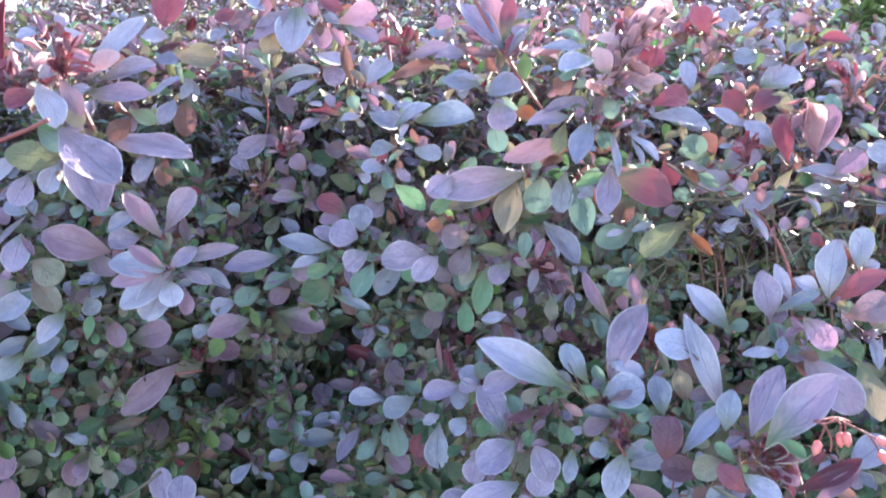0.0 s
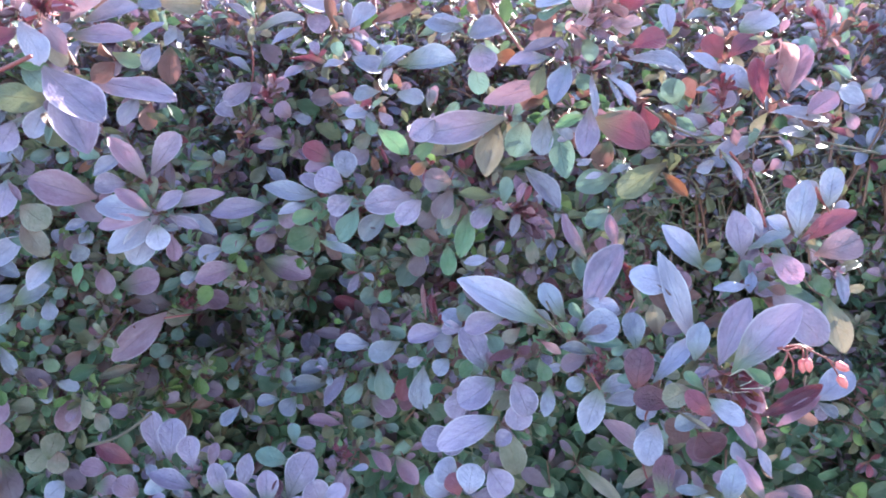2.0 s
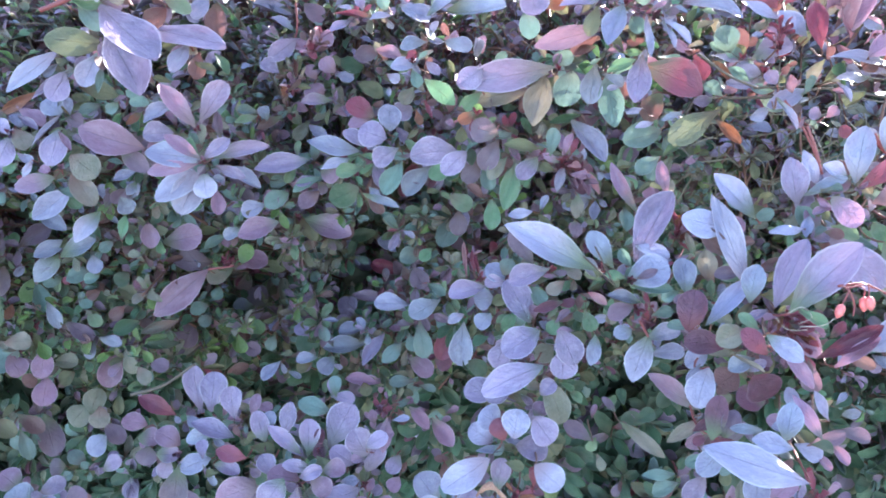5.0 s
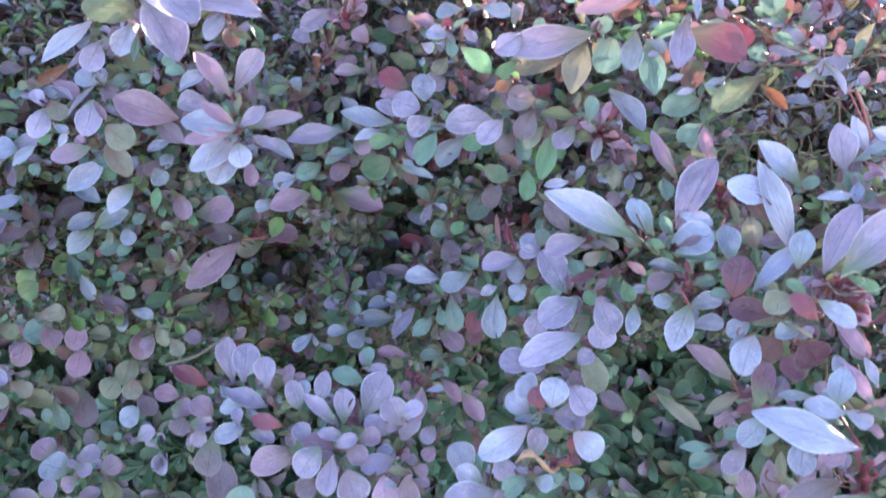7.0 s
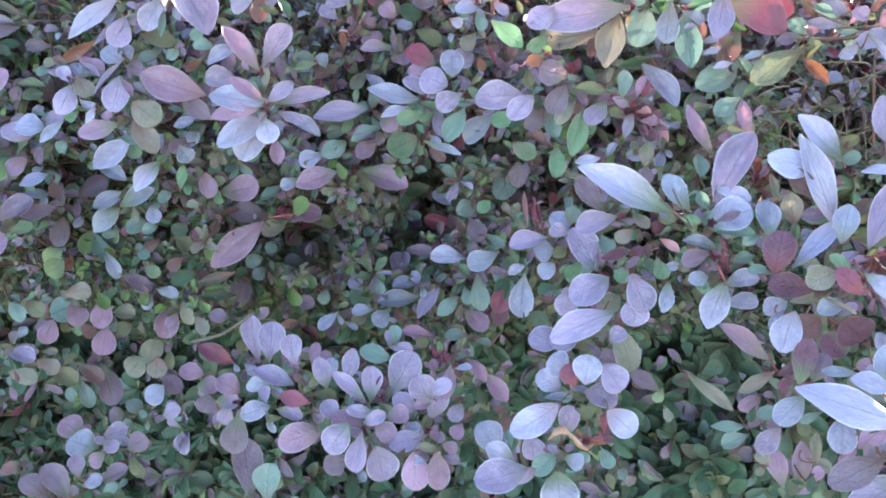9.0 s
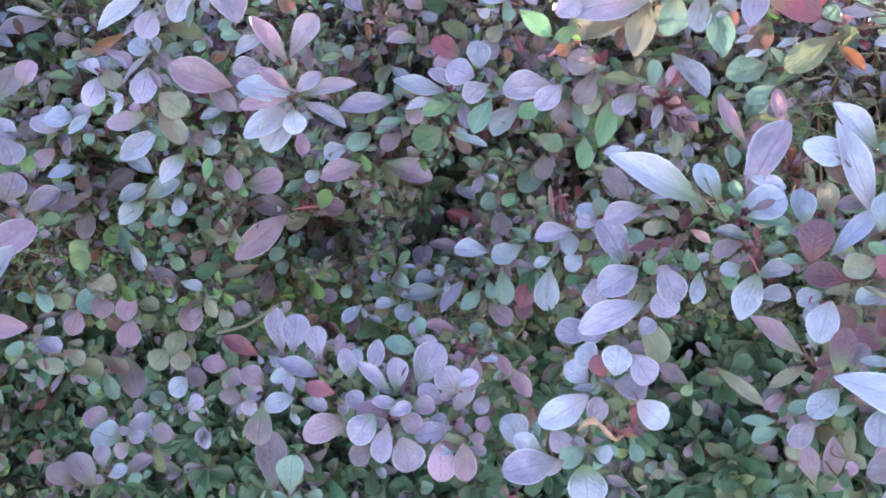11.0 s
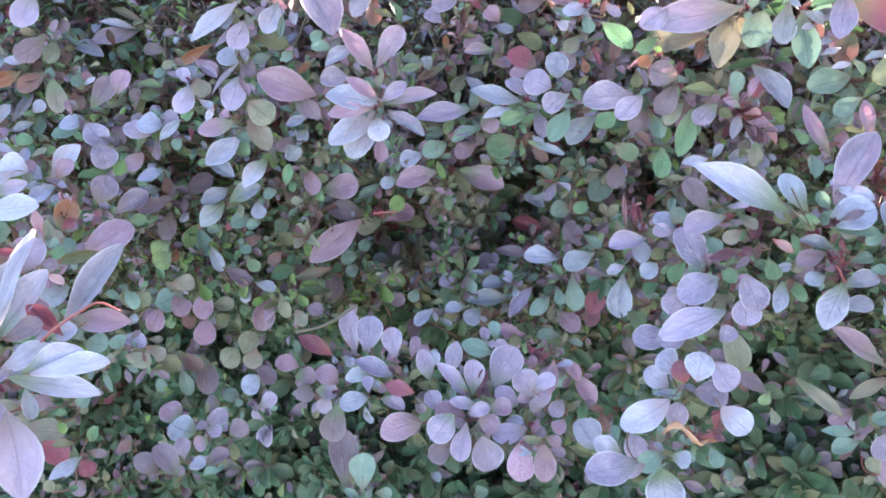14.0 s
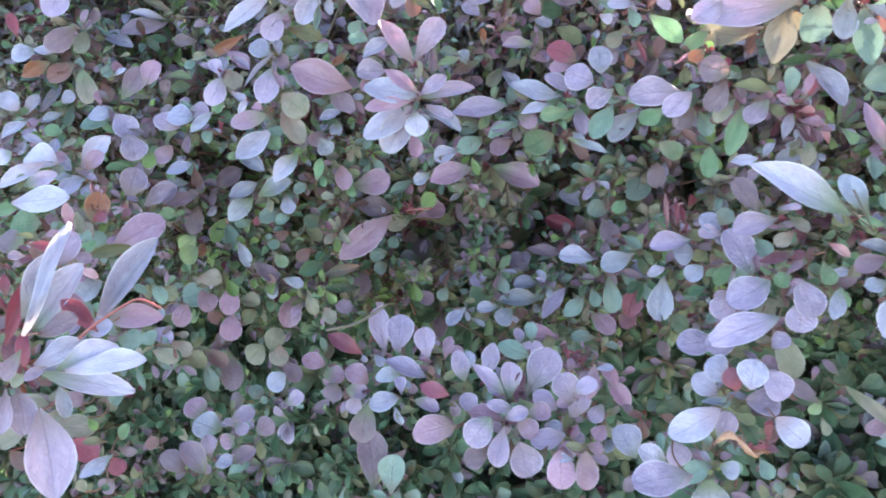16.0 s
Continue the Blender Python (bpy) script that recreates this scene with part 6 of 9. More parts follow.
s = shoot(-0.0283, 0.2982, 0.9442)
leaf(s, 0.2, -1.9, 0.4, -14, -20, -34, 14.1, 11.0, "b", "s")
s = shoot(-0.2697, 0.3259, 0.7537)
leaf(s, 1.1, -1.4, 0.9, 8, -2, -41, 14.1, 11.0, "o", "o")
s = shoot(-0.2534, 0.2486, 0.7543)
leaf(s, 1.1, -1.3, 1.0, -1, -19, -32, 14.1, 8.3, "o", "o")
s = shoot(0.0920, 0.2083, 0.8719)
leaf(s, -0.7, -1.7, 0.7, 150, 38, 71, 14.1, 6.8, "h", "n")
s = shoot(-0.0781, 0.3381, 0.8462)
leaf(s, 0.4, -1.8, 0.7, -150, -33, 36, 14.1, 10.3, "k", "s")
s = shoot(0.0316, 0.2665, 0.9722)
leaf(s, -0.2, -2.0, 0.2, -5, -3, -21, 14.0, 4.5, "v", "n")
s = shoot(0.0808, 0.1633, 0.8315)
leaf(s, -2.2, -0.9, 0.0, 67, 61, 14, 14.0, 7.1, "m", "o")
leaf(s, 0.8, -2.2, 2.1, 50, 51, -4, 9.2, 5.8, "q", "o")
s = shoot(0.1155, 0.2537, 0.9162)
leaf(s, -0.8, -1.7, 0.6, -44, -47, -38, 14.0, 3.1, "w", "n")
s = shoot(-0.2216, 0.2406, 0.6891)
leaf(s, 4.8, 1.2, 0.4, 32, 21, -31, 14.0, 9.3, "q", "o")
leaf(s, -2.8, -3.7, 2.2, 24, 16, -29, 10.4, 7.8, "b", "o")
s = shoot(0.0120, 0.2915, 0.8601)
leaf(s, -0.1, -1.9, 0.7, -87, -59, -2, 14.0, 7.8, "g", "o")
s = shoot(0.1052, 0.2113, 0.8340)
leaf(s, -0.7, -1.6, 0.9, -175, -9, 44, 14.0, 3.9, "o", "n")
s = shoot(-0.2736, 0.2752, 0.7466)
leaf(s, 1.2, -1.3, 1.0, -4, -19, -22, 14.0, 10.0, "p", "o")
s = shoot(-0.0375, 0.3142, 0.8835)
leaf(s, -1.1, 0.2, -2.0, 170, 21, 52, 14.0, 14.1, "p", "o")
leaf(s, 1.5, -4.1, 2.9, 100, 58, -7, 13.3, 11.4, "b", "o")
s = shoot(-0.2286, 0.2668, 0.6967)
leaf(s, 1.0, -1.3, 1.2, 28, 16, -39, 13.9, 10.1, "p", "o")
s = shoot(-0.3536, 0.3158, 0.8593)
leaf(s, 1.3, -1.4, 0.4, 158, 40, 26, 13.9, 11.2, "w", "o")
s = shoot(0.0820, 0.2100, 0.8563)
leaf(s, -3.1, -3.5, 1.2, 101, 53, 16, 13.9, 8.2, "b", "s")
leaf(s, -4.6, 0.8, 1.4, -164, -24, 40, 7.1, 4.4, "t", "s")
leaf(s, 5.9, -2.5, -0.1, 88, 56, 26, 6.9, 3.1, "g", "n")
s = shoot(-0.3078, 0.2795, 0.8489)
leaf(s, 1.3, -1.5, 0.6, -10, -43, -24, 13.9, 7.3, "w", "u")
s = shoot(0.1275, 0.2324, 0.8891)
leaf(s, -0.8, -1.7, 0.8, 119, 49, 37, 13.9, 5.2, "w", "u")
s = shoot(-0.2068, 0.1529, 0.7774)
leaf(s, 1.1, -1.1, 1.2, -140, -22, 45, 13.9, 4.9, "b", "n")
s = shoot(-0.1563, 0.4289, 0.7494)
leaf(s, 0.6, -1.7, 0.9, -139, -40, 65, 13.8, 13.3, "h", "o")
s = shoot(-0.0712, 0.3696, 0.9049)
leaf(s, 0.9, -0.6, 3.8, -1, -19, -74, 13.8, 9.0, "d", "o")
leaf(s, -0.3, -3.3, -3.1, -4, -11, -50, 10.1, 7.2, "b", "s")
s = shoot(-0.0251, 0.3144, 0.9172)
leaf(s, 3.8, -0.5, 0.6, -171, -3, 50, 13.8, 7.3, "b", "s")
leaf(s, -0.5, -1.1, -2.2, -54, -56, -21, 9.4, 5.7, "t", "s")
leaf(s, -2.7, -4.2, 2.8, 18, 26, -37, 5.9, 3.9, "r", "n")
s = shoot(0.0897, 0.2157, 0.7678)
leaf(s, -1.6, -1.2, 3.1, -176, 0, 32, 13.8, 5.0, "t", "n")
leaf(s, 0.5, -1.7, -0.6, -164, -21, 23, 12.3, 6.4, "t", "s")
s = shoot(-0.1247, 0.2630, 0.7446)
leaf(s, 0.7, -1.5, 1.2, -162, -5, 35, 13.8, 7.9, "b", "o")
s = shoot(-0.2745, 0.2935, 0.7278)
leaf(s, 1.1, -1.3, 1.0, -6, -30, -26, 13.8, 10.0, "o", "o")
s = shoot(0.0674, 0.2274, 0.8401)
leaf(s, 1.0, -3.2, 4.7, 177, 6, 37, 13.8, 5.1, "b", "u")
leaf(s, -0.6, 0.0, 2.0, -168, -23, 44, 11.3, 7.2, "q", "s")
leaf(s, -1.9, -1.9, -4.0, 4, 12, -40, 4.6, 4.0, "k", "s")
s = shoot(-0.0918, 0.2190, 0.7682)
leaf(s, 0.6, -1.5, 1.2, 175, 17, 37, 13.8, 7.6, "r", "n")
s = shoot(-0.2163, 0.3162, 0.6951)
leaf(s, 0.9, -1.4, 1.1, -144, -28, 35, 13.7, 14.0, "b", "o")
s = shoot(-0.1704, 0.3267, 0.8309)
leaf(s, 0.8, -1.7, 0.7, -58, -55, 4, 13.7, 9.7, "k", "o")
s = shoot(-0.3491, 0.3257, 0.8981)
leaf(s, 1.3, -1.5, 0.2, 130, 60, 0, 13.7, 5.8, "r", "u")
s = shoot(-0.0494, 0.3101, 0.8693)
leaf(s, 0.3, -1.9, 0.6, -169, -14, 54, 13.7, 7.4, "g", "c")
s = shoot(-0.1398, 0.3503, 0.7402)
leaf(s, 0.6, -1.6, 1.0, 0, -16, -47, 13.7, 9.3, "q", "s")
s = shoot(0.0965, 0.1941, 0.8027)
leaf(s, -0.7, -1.5, 1.2, -147, -36, 19, 13.7, 8.9, "b", "o")
s = shoot(-0.0975, 0.2978, 0.7648)
leaf(s, 0.5, -1.6, 1.1, -146, -35, 31, 13.7, 7.2, "b", "c")
s = shoot(-0.1061, 0.3313, 0.8406)
leaf(s, 0.6, -1.8, 0.7, -157, -14, 46, 13.6, 9.9, "b", "s")
s = shoot(0.0192, 0.2383, 0.8194)
leaf(s, -0.1, -1.7, 1.0, -122, -49, 16, 13.6, 9.7, "p", "s")
s = shoot(-0.0282, 0.3109, 0.7439)
leaf(s, 0.1, -1.7, 1.1, -174, 4, 37, 13.6, 7.2, "t", "s")
s = shoot(-0.1418, 0.2566, 0.9649)
leaf(s, 1.7, -2.5, -0.6, 123, 46, 0, 13.6, 2.0, "v", "n")
leaf(s, 2.9, -6.0, 0.9, 75, 43, -14, 12.4, 2.9, "v", "n")
leaf(s, 3.8, 3.0, 2.4, 18, 12, -52, 11.9, 7.1, "r", "s")
leaf(s, -4.4, -1.4, -1.7, -156, -17, 51, 8.0, 5.2, "k", "n")
s = shoot(0.0822, 0.1841, 0.8436)
leaf(s, -0.7, -1.6, 1.0, -118, -48, -1, 13.6, 9.2, "w", "o")
s = shoot(-0.3447, 0.3309, 0.8896)
leaf(s, 1.3, -1.5, 0.3, -155, -7, 56, 13.6, 10.1, "b", "o")
s = shoot(0.0551, 0.2238, 0.7788)
leaf(s, -0.3, -1.6, 1.2, 164, 28, 46, 13.6, 6.8, "q", "s")
s = shoot(-0.0872, 0.3614, 0.8766)
leaf(s, -0.2, -1.5, -0.4, -24, -31, -37, 13.5, 7.1, "w", "s")
leaf(s, 1.0, -2.3, 1.4, -142, -41, 55, 13.0, 7.2, "o", "c")
s = shoot(-0.3389, 0.3339, 0.8567)
leaf(s, 0.9, -0.9, -2.9, -153, -16, 50, 13.5, 5.3, "b", "n")
leaf(s, 1.6, -2.1, 3.8, 40, 29, -40, 8.5, 9.0, "w", "o")
s = shoot(-0.1194, 0.3242, 0.9463)
leaf(s, 0.8, -1.8, 0.3, -130, -45, 28, 13.5, 9.4, "b", "s")
s = shoot(-0.2910, 0.2418, 0.8274)
leaf(s, 1.3, -1.3, 0.7, -159, 0, 40, 13.5, 15.7, "g", "o")
s = shoot(-0.2529, 0.3409, 0.7312)
leaf(s, 1.0, -1.5, 1.0, 1, -8, -38, 13.4, 10.4, "o", "o")
s = shoot(-0.0968, 0.3513, 0.8491)
leaf(s, -0.4, -0.8, 1.0, -168, -4, 52, 13.4, 7.2, "o", "c")
leaf(s, 1.4, -2.8, 0.2, -163, -19, 48, 12.7, 8.0, "t", "c")
s = shoot(-0.0889, 0.3665, 0.9810)
leaf(s, 4.2, -3.5, -0.0, 160, 22, 18, 13.4, 7.7, "w", "n")
leaf(s, -3.1, -0.3, 0.2, -158, -34, 73, 13.4, 9.7, "q", "o")
s = shoot(-0.0612, 0.3668, 0.9744)
leaf(s, 0.4, -2.0, 0.2, -63, -54, -11, 13.4, 10.3, "k", "o")
s = shoot(-0.1319, 0.2918, 0.8902)
leaf(s, 0.8, -1.8, 0.5, -165, 0, 59, 13.4, 9.7, "p", "o")
s = shoot(0.0411, 0.2455, 0.8285)
leaf(s, 0.8, 1.1, 4.0, -172, -15, 52, 13.2, 4.5, "m", "n")
leaf(s, -1.4, -4.6, -2.1, -156, -36, 34, 6.6, 6.8, "g", "o")
s = shoot(-0.2990, 0.3281, 0.7437)
leaf(s, 1.1, -1.4, 0.9, -10, -32, -40, 13.2, 9.9, "e", "o")
s = shoot(-0.0302, 0.2929, 0.8839)
leaf(s, 0.2, -1.9, 0.5, -155, -28, 45, 13.2, 10.0, "p", "s")
s = shoot(-0.1088, 0.2867, 0.8884)
leaf(s, 0.6, -1.8, 0.4, 109, 66, -1, 13.2, 3.9, "q", "n")
s = shoot(0.1234, 0.2945, 0.9121)
leaf(s, -0.7, -1.8, 0.3, 172, 3, 52, 13.2, 5.6, "b", "s")
s = shoot(-0.0817, 0.3176, 0.7544)
leaf(s, 0.4, -1.7, 1.1, -170, -4, 38, 13.1, 6.7, "b", "s")
s = shoot(-0.2180, 0.3351, 0.7524)
leaf(s, 0.9, -1.5, 0.9, 1, -17, -37, 13.1, 6.9, "b", "o")
s = shoot(0.0147, 0.1961, 0.7711)
leaf(s, -0.3, -1.6, 5.7, 74, 49, -2, 13.1, 8.2, "p", "c")
leaf(s, -0.0, -1.3, -3.0, -17, -22, -22, 8.2, 7.4, "b", "s")
s = shoot(-0.0558, 0.3517, 0.9329)
leaf(s, -2.0, -5.1, -1.1, -158, -23, 33, 13.0, 6.2, "p", "n")
leaf(s, 2.7, 1.2, 1.8, 33, 37, -40, 6.1, 2.9, "r", "n")
s = shoot(-0.1269, 0.3489, 0.8457)
leaf(s, 0.6, -1.8, 0.6, -21, -45, -33, 13.0, 7.1, "q", "s")
s = shoot(-0.2724, 0.3395, 0.7719)
leaf(s, -0.0, -2.5, 5.2, -142, -33, 51, 13.0, 11.0, "l", "o")
leaf(s, 1.8, -5.3, -1.0, -142, -26, 46, 12.6, 13.0, "l", "o")
leaf(s, 1.5, 3.4, -1.7, -114, -50, 37, 9.8, 6.4, "a", "s")
s = shoot(0.0816, 0.2901, 0.9099)
leaf(s, -0.5, -1.9, 0.4, -135, -58, 30, 13.0, 9.6, "h", "o")
s = shoot(-0.2112, 0.1576, 0.8539)
leaf(s, 1.2, -1.4, 0.8, 69, 50, -44, 12.9, 9.4, "p", "o")
s = shoot(0.1232, 0.2925, 0.9647)
leaf(s, -4.1, -1.2, -2.6, -170, -12, 32, 12.9, 5.0, "b", "n")
leaf(s, 2.7, -2.5, 3.0, -176, -13, 36, 9.5, 8.8, "b", "o")
s = shoot(0.1055, 0.2875, 0.9750)
leaf(s, -0.6, -1.9, 0.1, 125, 56, 49, 12.9, 8.3, "r", "s")
s = shoot(-0.2633, 0.3182, 0.8413)
leaf(s, 1.1, -1.6, 0.6, -140, -31, 66, 12.8, 9.0, "k", "o")
s = shoot(-0.0045, 0.3337, 0.8372)
leaf(s, -0.0, -1.9, 0.7, -86, -64, 2, 12.8, 9.8, "q", "o")
s = shoot(-0.0680, 0.2788, 0.7570)
leaf(s, 0.3, -1.6, 1.1, 1, -12, -41, 12.8, 6.5, "p", "s")
s = shoot(-0.0459, 0.3572, 0.9152)
leaf(s, 0.3, -1.9, 0.5, -168, -11, 80, 12.7, 8.7, "q", "o")
s = shoot(-0.0835, 0.3771, 0.9696)
leaf(s, 0.5, -1.9, 0.2, -136, -50, 51, 12.7, 10.3, "o", "o")
s = shoot(0.0762, 0.2381, 0.8836)
leaf(s, -0.6, -1.8, 0.6, 110, 59, 42, 12.7, 4.9, "k", "u")
s = shoot(-0.0392, 0.2176, 0.7749)
leaf(s, 0.3, -0.7, -1.9, 130, 45, 20, 12.7, 11.6, "p", "o")
leaf(s, 0.1, -2.5, 4.4, 26, 19, -28, 10.3, 7.1, "p", "o")
s = shoot(-0.0418, 0.3268, 0.9189)
leaf(s, -1.6, -1.7, 2.7, -8, -16, -51, 12.6, 7.2, "k", "n")
leaf(s, 1.9, -2.2, -2.1, -12, -23, -50, 9.7, 4.9, "t", "s")
s = shoot(0.1711, 0.3075, 0.9709)
leaf(s, -0.9, -1.8, 0.2, 169, 0, 48, 12.6, 6.0, "r", "c")
s = shoot(0.1215, 0.2101, 0.8937)
leaf(s, -0.9, -1.6, 0.9, -38, -40, -50, 12.6, 8.2, "k", "o")
s = shoot(-0.0284, 0.3288, 0.8059)
leaf(s, 0.1, -1.8, 0.9, -45, -53, -24, 12.6, 11.0, "q", "o")
s = shoot(0.0973, 0.2743, 0.9558)
leaf(s, -0.6, -1.9, 0.3, 100, 54, 9, 12.5, 7.0, "b", "s")
s = shoot(0.0949, 0.2012, 0.7819)
leaf(s, -0.6, -1.4, 1.2, -145, -36, 23, 12.5, 7.7, "p", "o")
s = shoot(-0.2381, 0.1777, 0.7775)
leaf(s, 1.2, -1.2, 1.1, -172, 20, 30, 12.5, 7.4, "o", "o")
s = shoot(-0.1827, 0.3197, 0.8240)
leaf(s, 0.9, -1.7, 0.7, 78, 54, -18, 12.5, 5.7, "g", "u")
s = shoot(-0.0041, 0.1877, 0.7693)
leaf(s, 0.0, -1.5, 1.4, 158, 29, 24, 12.5, 8.4, "w", "o")
s = shoot(-0.2046, 0.3308, 0.8877)
leaf(s, -0.3, 0.6, 1.1, 171, 27, 45, 12.4, 11.2, "b", "o")
leaf(s, 2.2, -4.0, -0.3, 5, -20, -65, 9.2, 7.9, "q", "s")
s = shoot(-0.2573, 0.2694, 0.7326)
leaf(s, 1.1, -1.3, 1.1, -121, -43, 48, 12.4, 3.0, "p", "u")
s = shoot(0.0123, 0.2943, 0.9681)
leaf(s, 0.0, -2.0, 0.2, -172, -3, 39, 12.4, 8.1, "p", "n")
s = shoot(-0.0254, 0.3431, 0.8077)
leaf(s, 0.1, -1.8, 0.8, -164, -11, 51, 12.4, 9.9, "t", "o")
s = shoot(-0.0074, 0.3075, 0.8721)
leaf(s, 0.0, -1.9, 0.6, -155, -29, 37, 12.4, 9.7, "g", "s")
s = shoot(-0.0758, 0.3281, 0.7485)
leaf(s, 0.4, -1.7, 1.1, -143, -34, 33, 12.4, 11.3, "b", "s")
s = shoot(-0.2593, 0.3311, 0.8570)
leaf(s, 1.1, -1.6, 0.5, 14, 1, -57, 12.4, 10.3, "p", "s")
s = shoot(0.0067, 0.2998, 0.9076)
leaf(s, -0.0, -2.0, 0.4, -152, -34, 58, 12.4, 6.5, "g", "s")
s = shoot(-0.2985, 0.3382, 0.8452)
leaf(s, 1.1, -1.6, 0.5, 10, -18, -61, 12.3, 8.7, "q", "o")
s = shoot(0.0068, 0.2805, 0.9220)
leaf(s, -0.0, -2.0, 0.3, -161, -27, 42, 12.3, 11.2, "p", "o")
s = shoot(-0.1193, 0.3038, 0.9239)
leaf(s, 0.7, -1.9, 0.3, -99, -61, 40, 12.3, 8.1, "h", "s")
s = shoot(0.0202, 0.2030, 0.7918)
leaf(s, 1.4, -1.9, 2.4, -10, -8, -33, 12.3, 11.0, "p", "o")
leaf(s, -1.8, -1.2, 0.1, -173, -1, 36, 12.1, 3.3, "b", "n")
s = shoot(-0.0714, 0.2036, 0.7543)
leaf(s, 0.4, -1.4, 1.4, -151, -18, 49, 12.3, 8.8, "q", "s")
s = shoot(0.0067, 0.3061, 0.8728)
leaf(s, 0.9, -5.0, 0.2, -54, -51, -39, 12.3, 7.3, "t", "c")
leaf(s, -1.1, 1.2, 1.0, -145, -47, 59, 12.3, 8.8, "q", "o")
s = shoot(0.0193, 0.2719, 0.8296)
leaf(s, 1.5, 0.0, 0.4, 163, 20, 33, 12.3, 10.2, "b", "o")
leaf(s, 0.1, -2.5, -1.0, 179, -1, 41, 10.3, 6.7, "p", "s")
leaf(s, -2.0, -3.0, 3.1, 44, 46, -35, 8.0, 7.7, "t", "o")
s = shoot(0.0522, 0.2242, 0.8307)
leaf(s, -0.4, -1.7, 1.0, -107, -51, 12, 12.3, 5.8, "b", "n")
s = shoot(-0.1196, 0.3399, 0.9690)
leaf(s, 0.7, -1.8, 0.2, -164, -18, 89, 12.3, 3.6, "m", "n")
s = shoot(-0.2277, 0.2396, 0.6939)
leaf(s, 1.0, -1.2, 1.2, 120, 52, -11, 12.2, 8.5, "p", "s")
s = shoot(0.1480, 0.2185, 0.8825)
leaf(s, -0.5, -2.5, 2.4, -80, -54, -22, 12.2, 4.0, "w", "u")
leaf(s, 3.7, -2.3, 1.2, -121, -52, -4, 8.9, 2.7, "w", "u")
leaf(s, -6.1, 0.3, -1.0, -47, -46, -53, 7.0, 5.5, "g", "o")
s = shoot(-0.2198, 0.3175, 0.8907)
leaf(s, 1.0, -1.7, 0.4, -13, -34, -29, 12.2, 4.4, "p", "u")
s = shoot(0.1390, 0.2418, 0.9332)
leaf(s, -0.9, -1.7, 0.5, 14, 27, -30, 12.2, 8.7, "k", "o")
s = shoot(-0.2309, 0.3093, 0.6769)
leaf(s, 1.4, 0.5, 1.7, 164, 34, 22, 12.2, 9.3, "t", "o")
leaf(s, 0.5, -3.2, 0.6, 40, 32, -52, 5.0, 5.3, "t", "o")
s = shoot(-0.0484, 0.2192, 0.7618)
leaf(s, 2.7, 2.0, 2.9, 164, 27, 22, 12.1, 9.7, "p", "o")
leaf(s, -2.2, -5.0, -0.4, 3, 0, -23, 7.4, 5.2, "w", "o")
s = shoot(0.0205, 0.2240, 0.8061)
leaf(s, -0.1, -1.7, 1.1, -166, -22, 38, 12.1, 10.2, "p", "o")
s = shoot(-0.2283, 0.1587, 0.7766)
leaf(s, 1.1, -1.1, 1.2, -14, -35, -27, 12.1, 9.2, "r", "o")
s = shoot(-0.1266, 0.2478, 0.9608)
leaf(s, 1.0, -1.7, 0.3, -42, -57, -20, 12.1, 6.8, "o", "s")
s = shoot(0.0292, 0.2107, 0.8007)
leaf(s, -0.8, -4.2, 3.5, -34, -41, -32, 12.1, 11.4, "p", "o")
leaf(s, 0.3, 1.0, -1.1, 48, 46, -36, 6.8, 6.8, "k", "o")
s = shoot(-0.0079, 0.3055, 0.8565)
leaf(s, -0.0, -1.9, 0.7, -14, -27, -46, 12.0, 9.3, "g", "o")
s = shoot(0.0883, 0.2128, 0.8598)
leaf(s, -0.7, -1.7, 0.8, 105, 58, 33, 12.0, 6.9, "o", "u")
s = shoot(0.0252, 0.2699, 0.8146)
leaf(s, -0.2, -1.7, 1.0, -141, -44, 24, 12.0, 6.4, "g", "s")
s = shoot(0.0897, 0.1654, 0.8675)
leaf(s, -0.7, -1.4, 1.2, -26, -30, -30, 12.0, 7.1, "w", "u")
s = shoot(0.0277, 0.1849, 0.7998)
leaf(s, -0.3, -1.5, 1.3, -27, -29, -33, 12.0, 10.5, "w", "o")
s = shoot(0.0514, 0.2264, 0.9741)
leaf(s, -0.3, -2.0, 0.3, -164, -10, 21, 11.9, 8.7, "w", "o")
s = shoot(-0.0510, 0.3638, 0.9064)
leaf(s, 0.3, -2.0, 0.3, 165, 23, 54, 11.9, 3.8, "p", "u")
s = shoot(-0.1304, 0.3476, 0.7971)
leaf(s, 0.6, -1.7, 0.8, 53, 48, -42, 11.9, 9.2, "l", "o")
s = shoot(0.0934, 0.1457, 0.8444)
leaf(s, -0.2, 2.4, -1.1, 66, 48, -2, 11.9, 7.0, "b", "n")
leaf(s, -1.5, -5.4, 3.3, 173, 6, 36, 11.6, 5.8, "b", "u")
s = shoot(0.0631, 0.2552, 0.9300)
leaf(s, -0.4, -1.9, 0.3, -169, -22, 51, 11.9, 4.6, "g", "n")
s = shoot(-0.0176, 0.3032, 0.9282)
leaf(s, 0.2, -1.9, 0.5, -175, -5, 35, 11.9, 9.1, "b", "s")
s = shoot(-0.3245, 0.3527, 0.8663)
leaf(s, 1.2, -1.6, 0.4, -29, -57, -32, 11.9, 9.9, "h", "o")
s = shoot(0.1117, 0.3211, 0.9772)
leaf(s, -0.6, -1.9, 0.2, -22, -16, -24, 11.9, 7.8, "w", "c")
s = shoot(0.1261, 0.2960, 0.9429)
leaf(s, -0.7, -1.8, 0.3, 136, 49, 35, 11.8, 11.3, "r", "s")
s = shoot(-0.1400, 0.2491, 0.9496)
leaf(s, 1.0, -1.7, 0.4, -14, -44, -31, 11.8, 8.4, "t", "o")
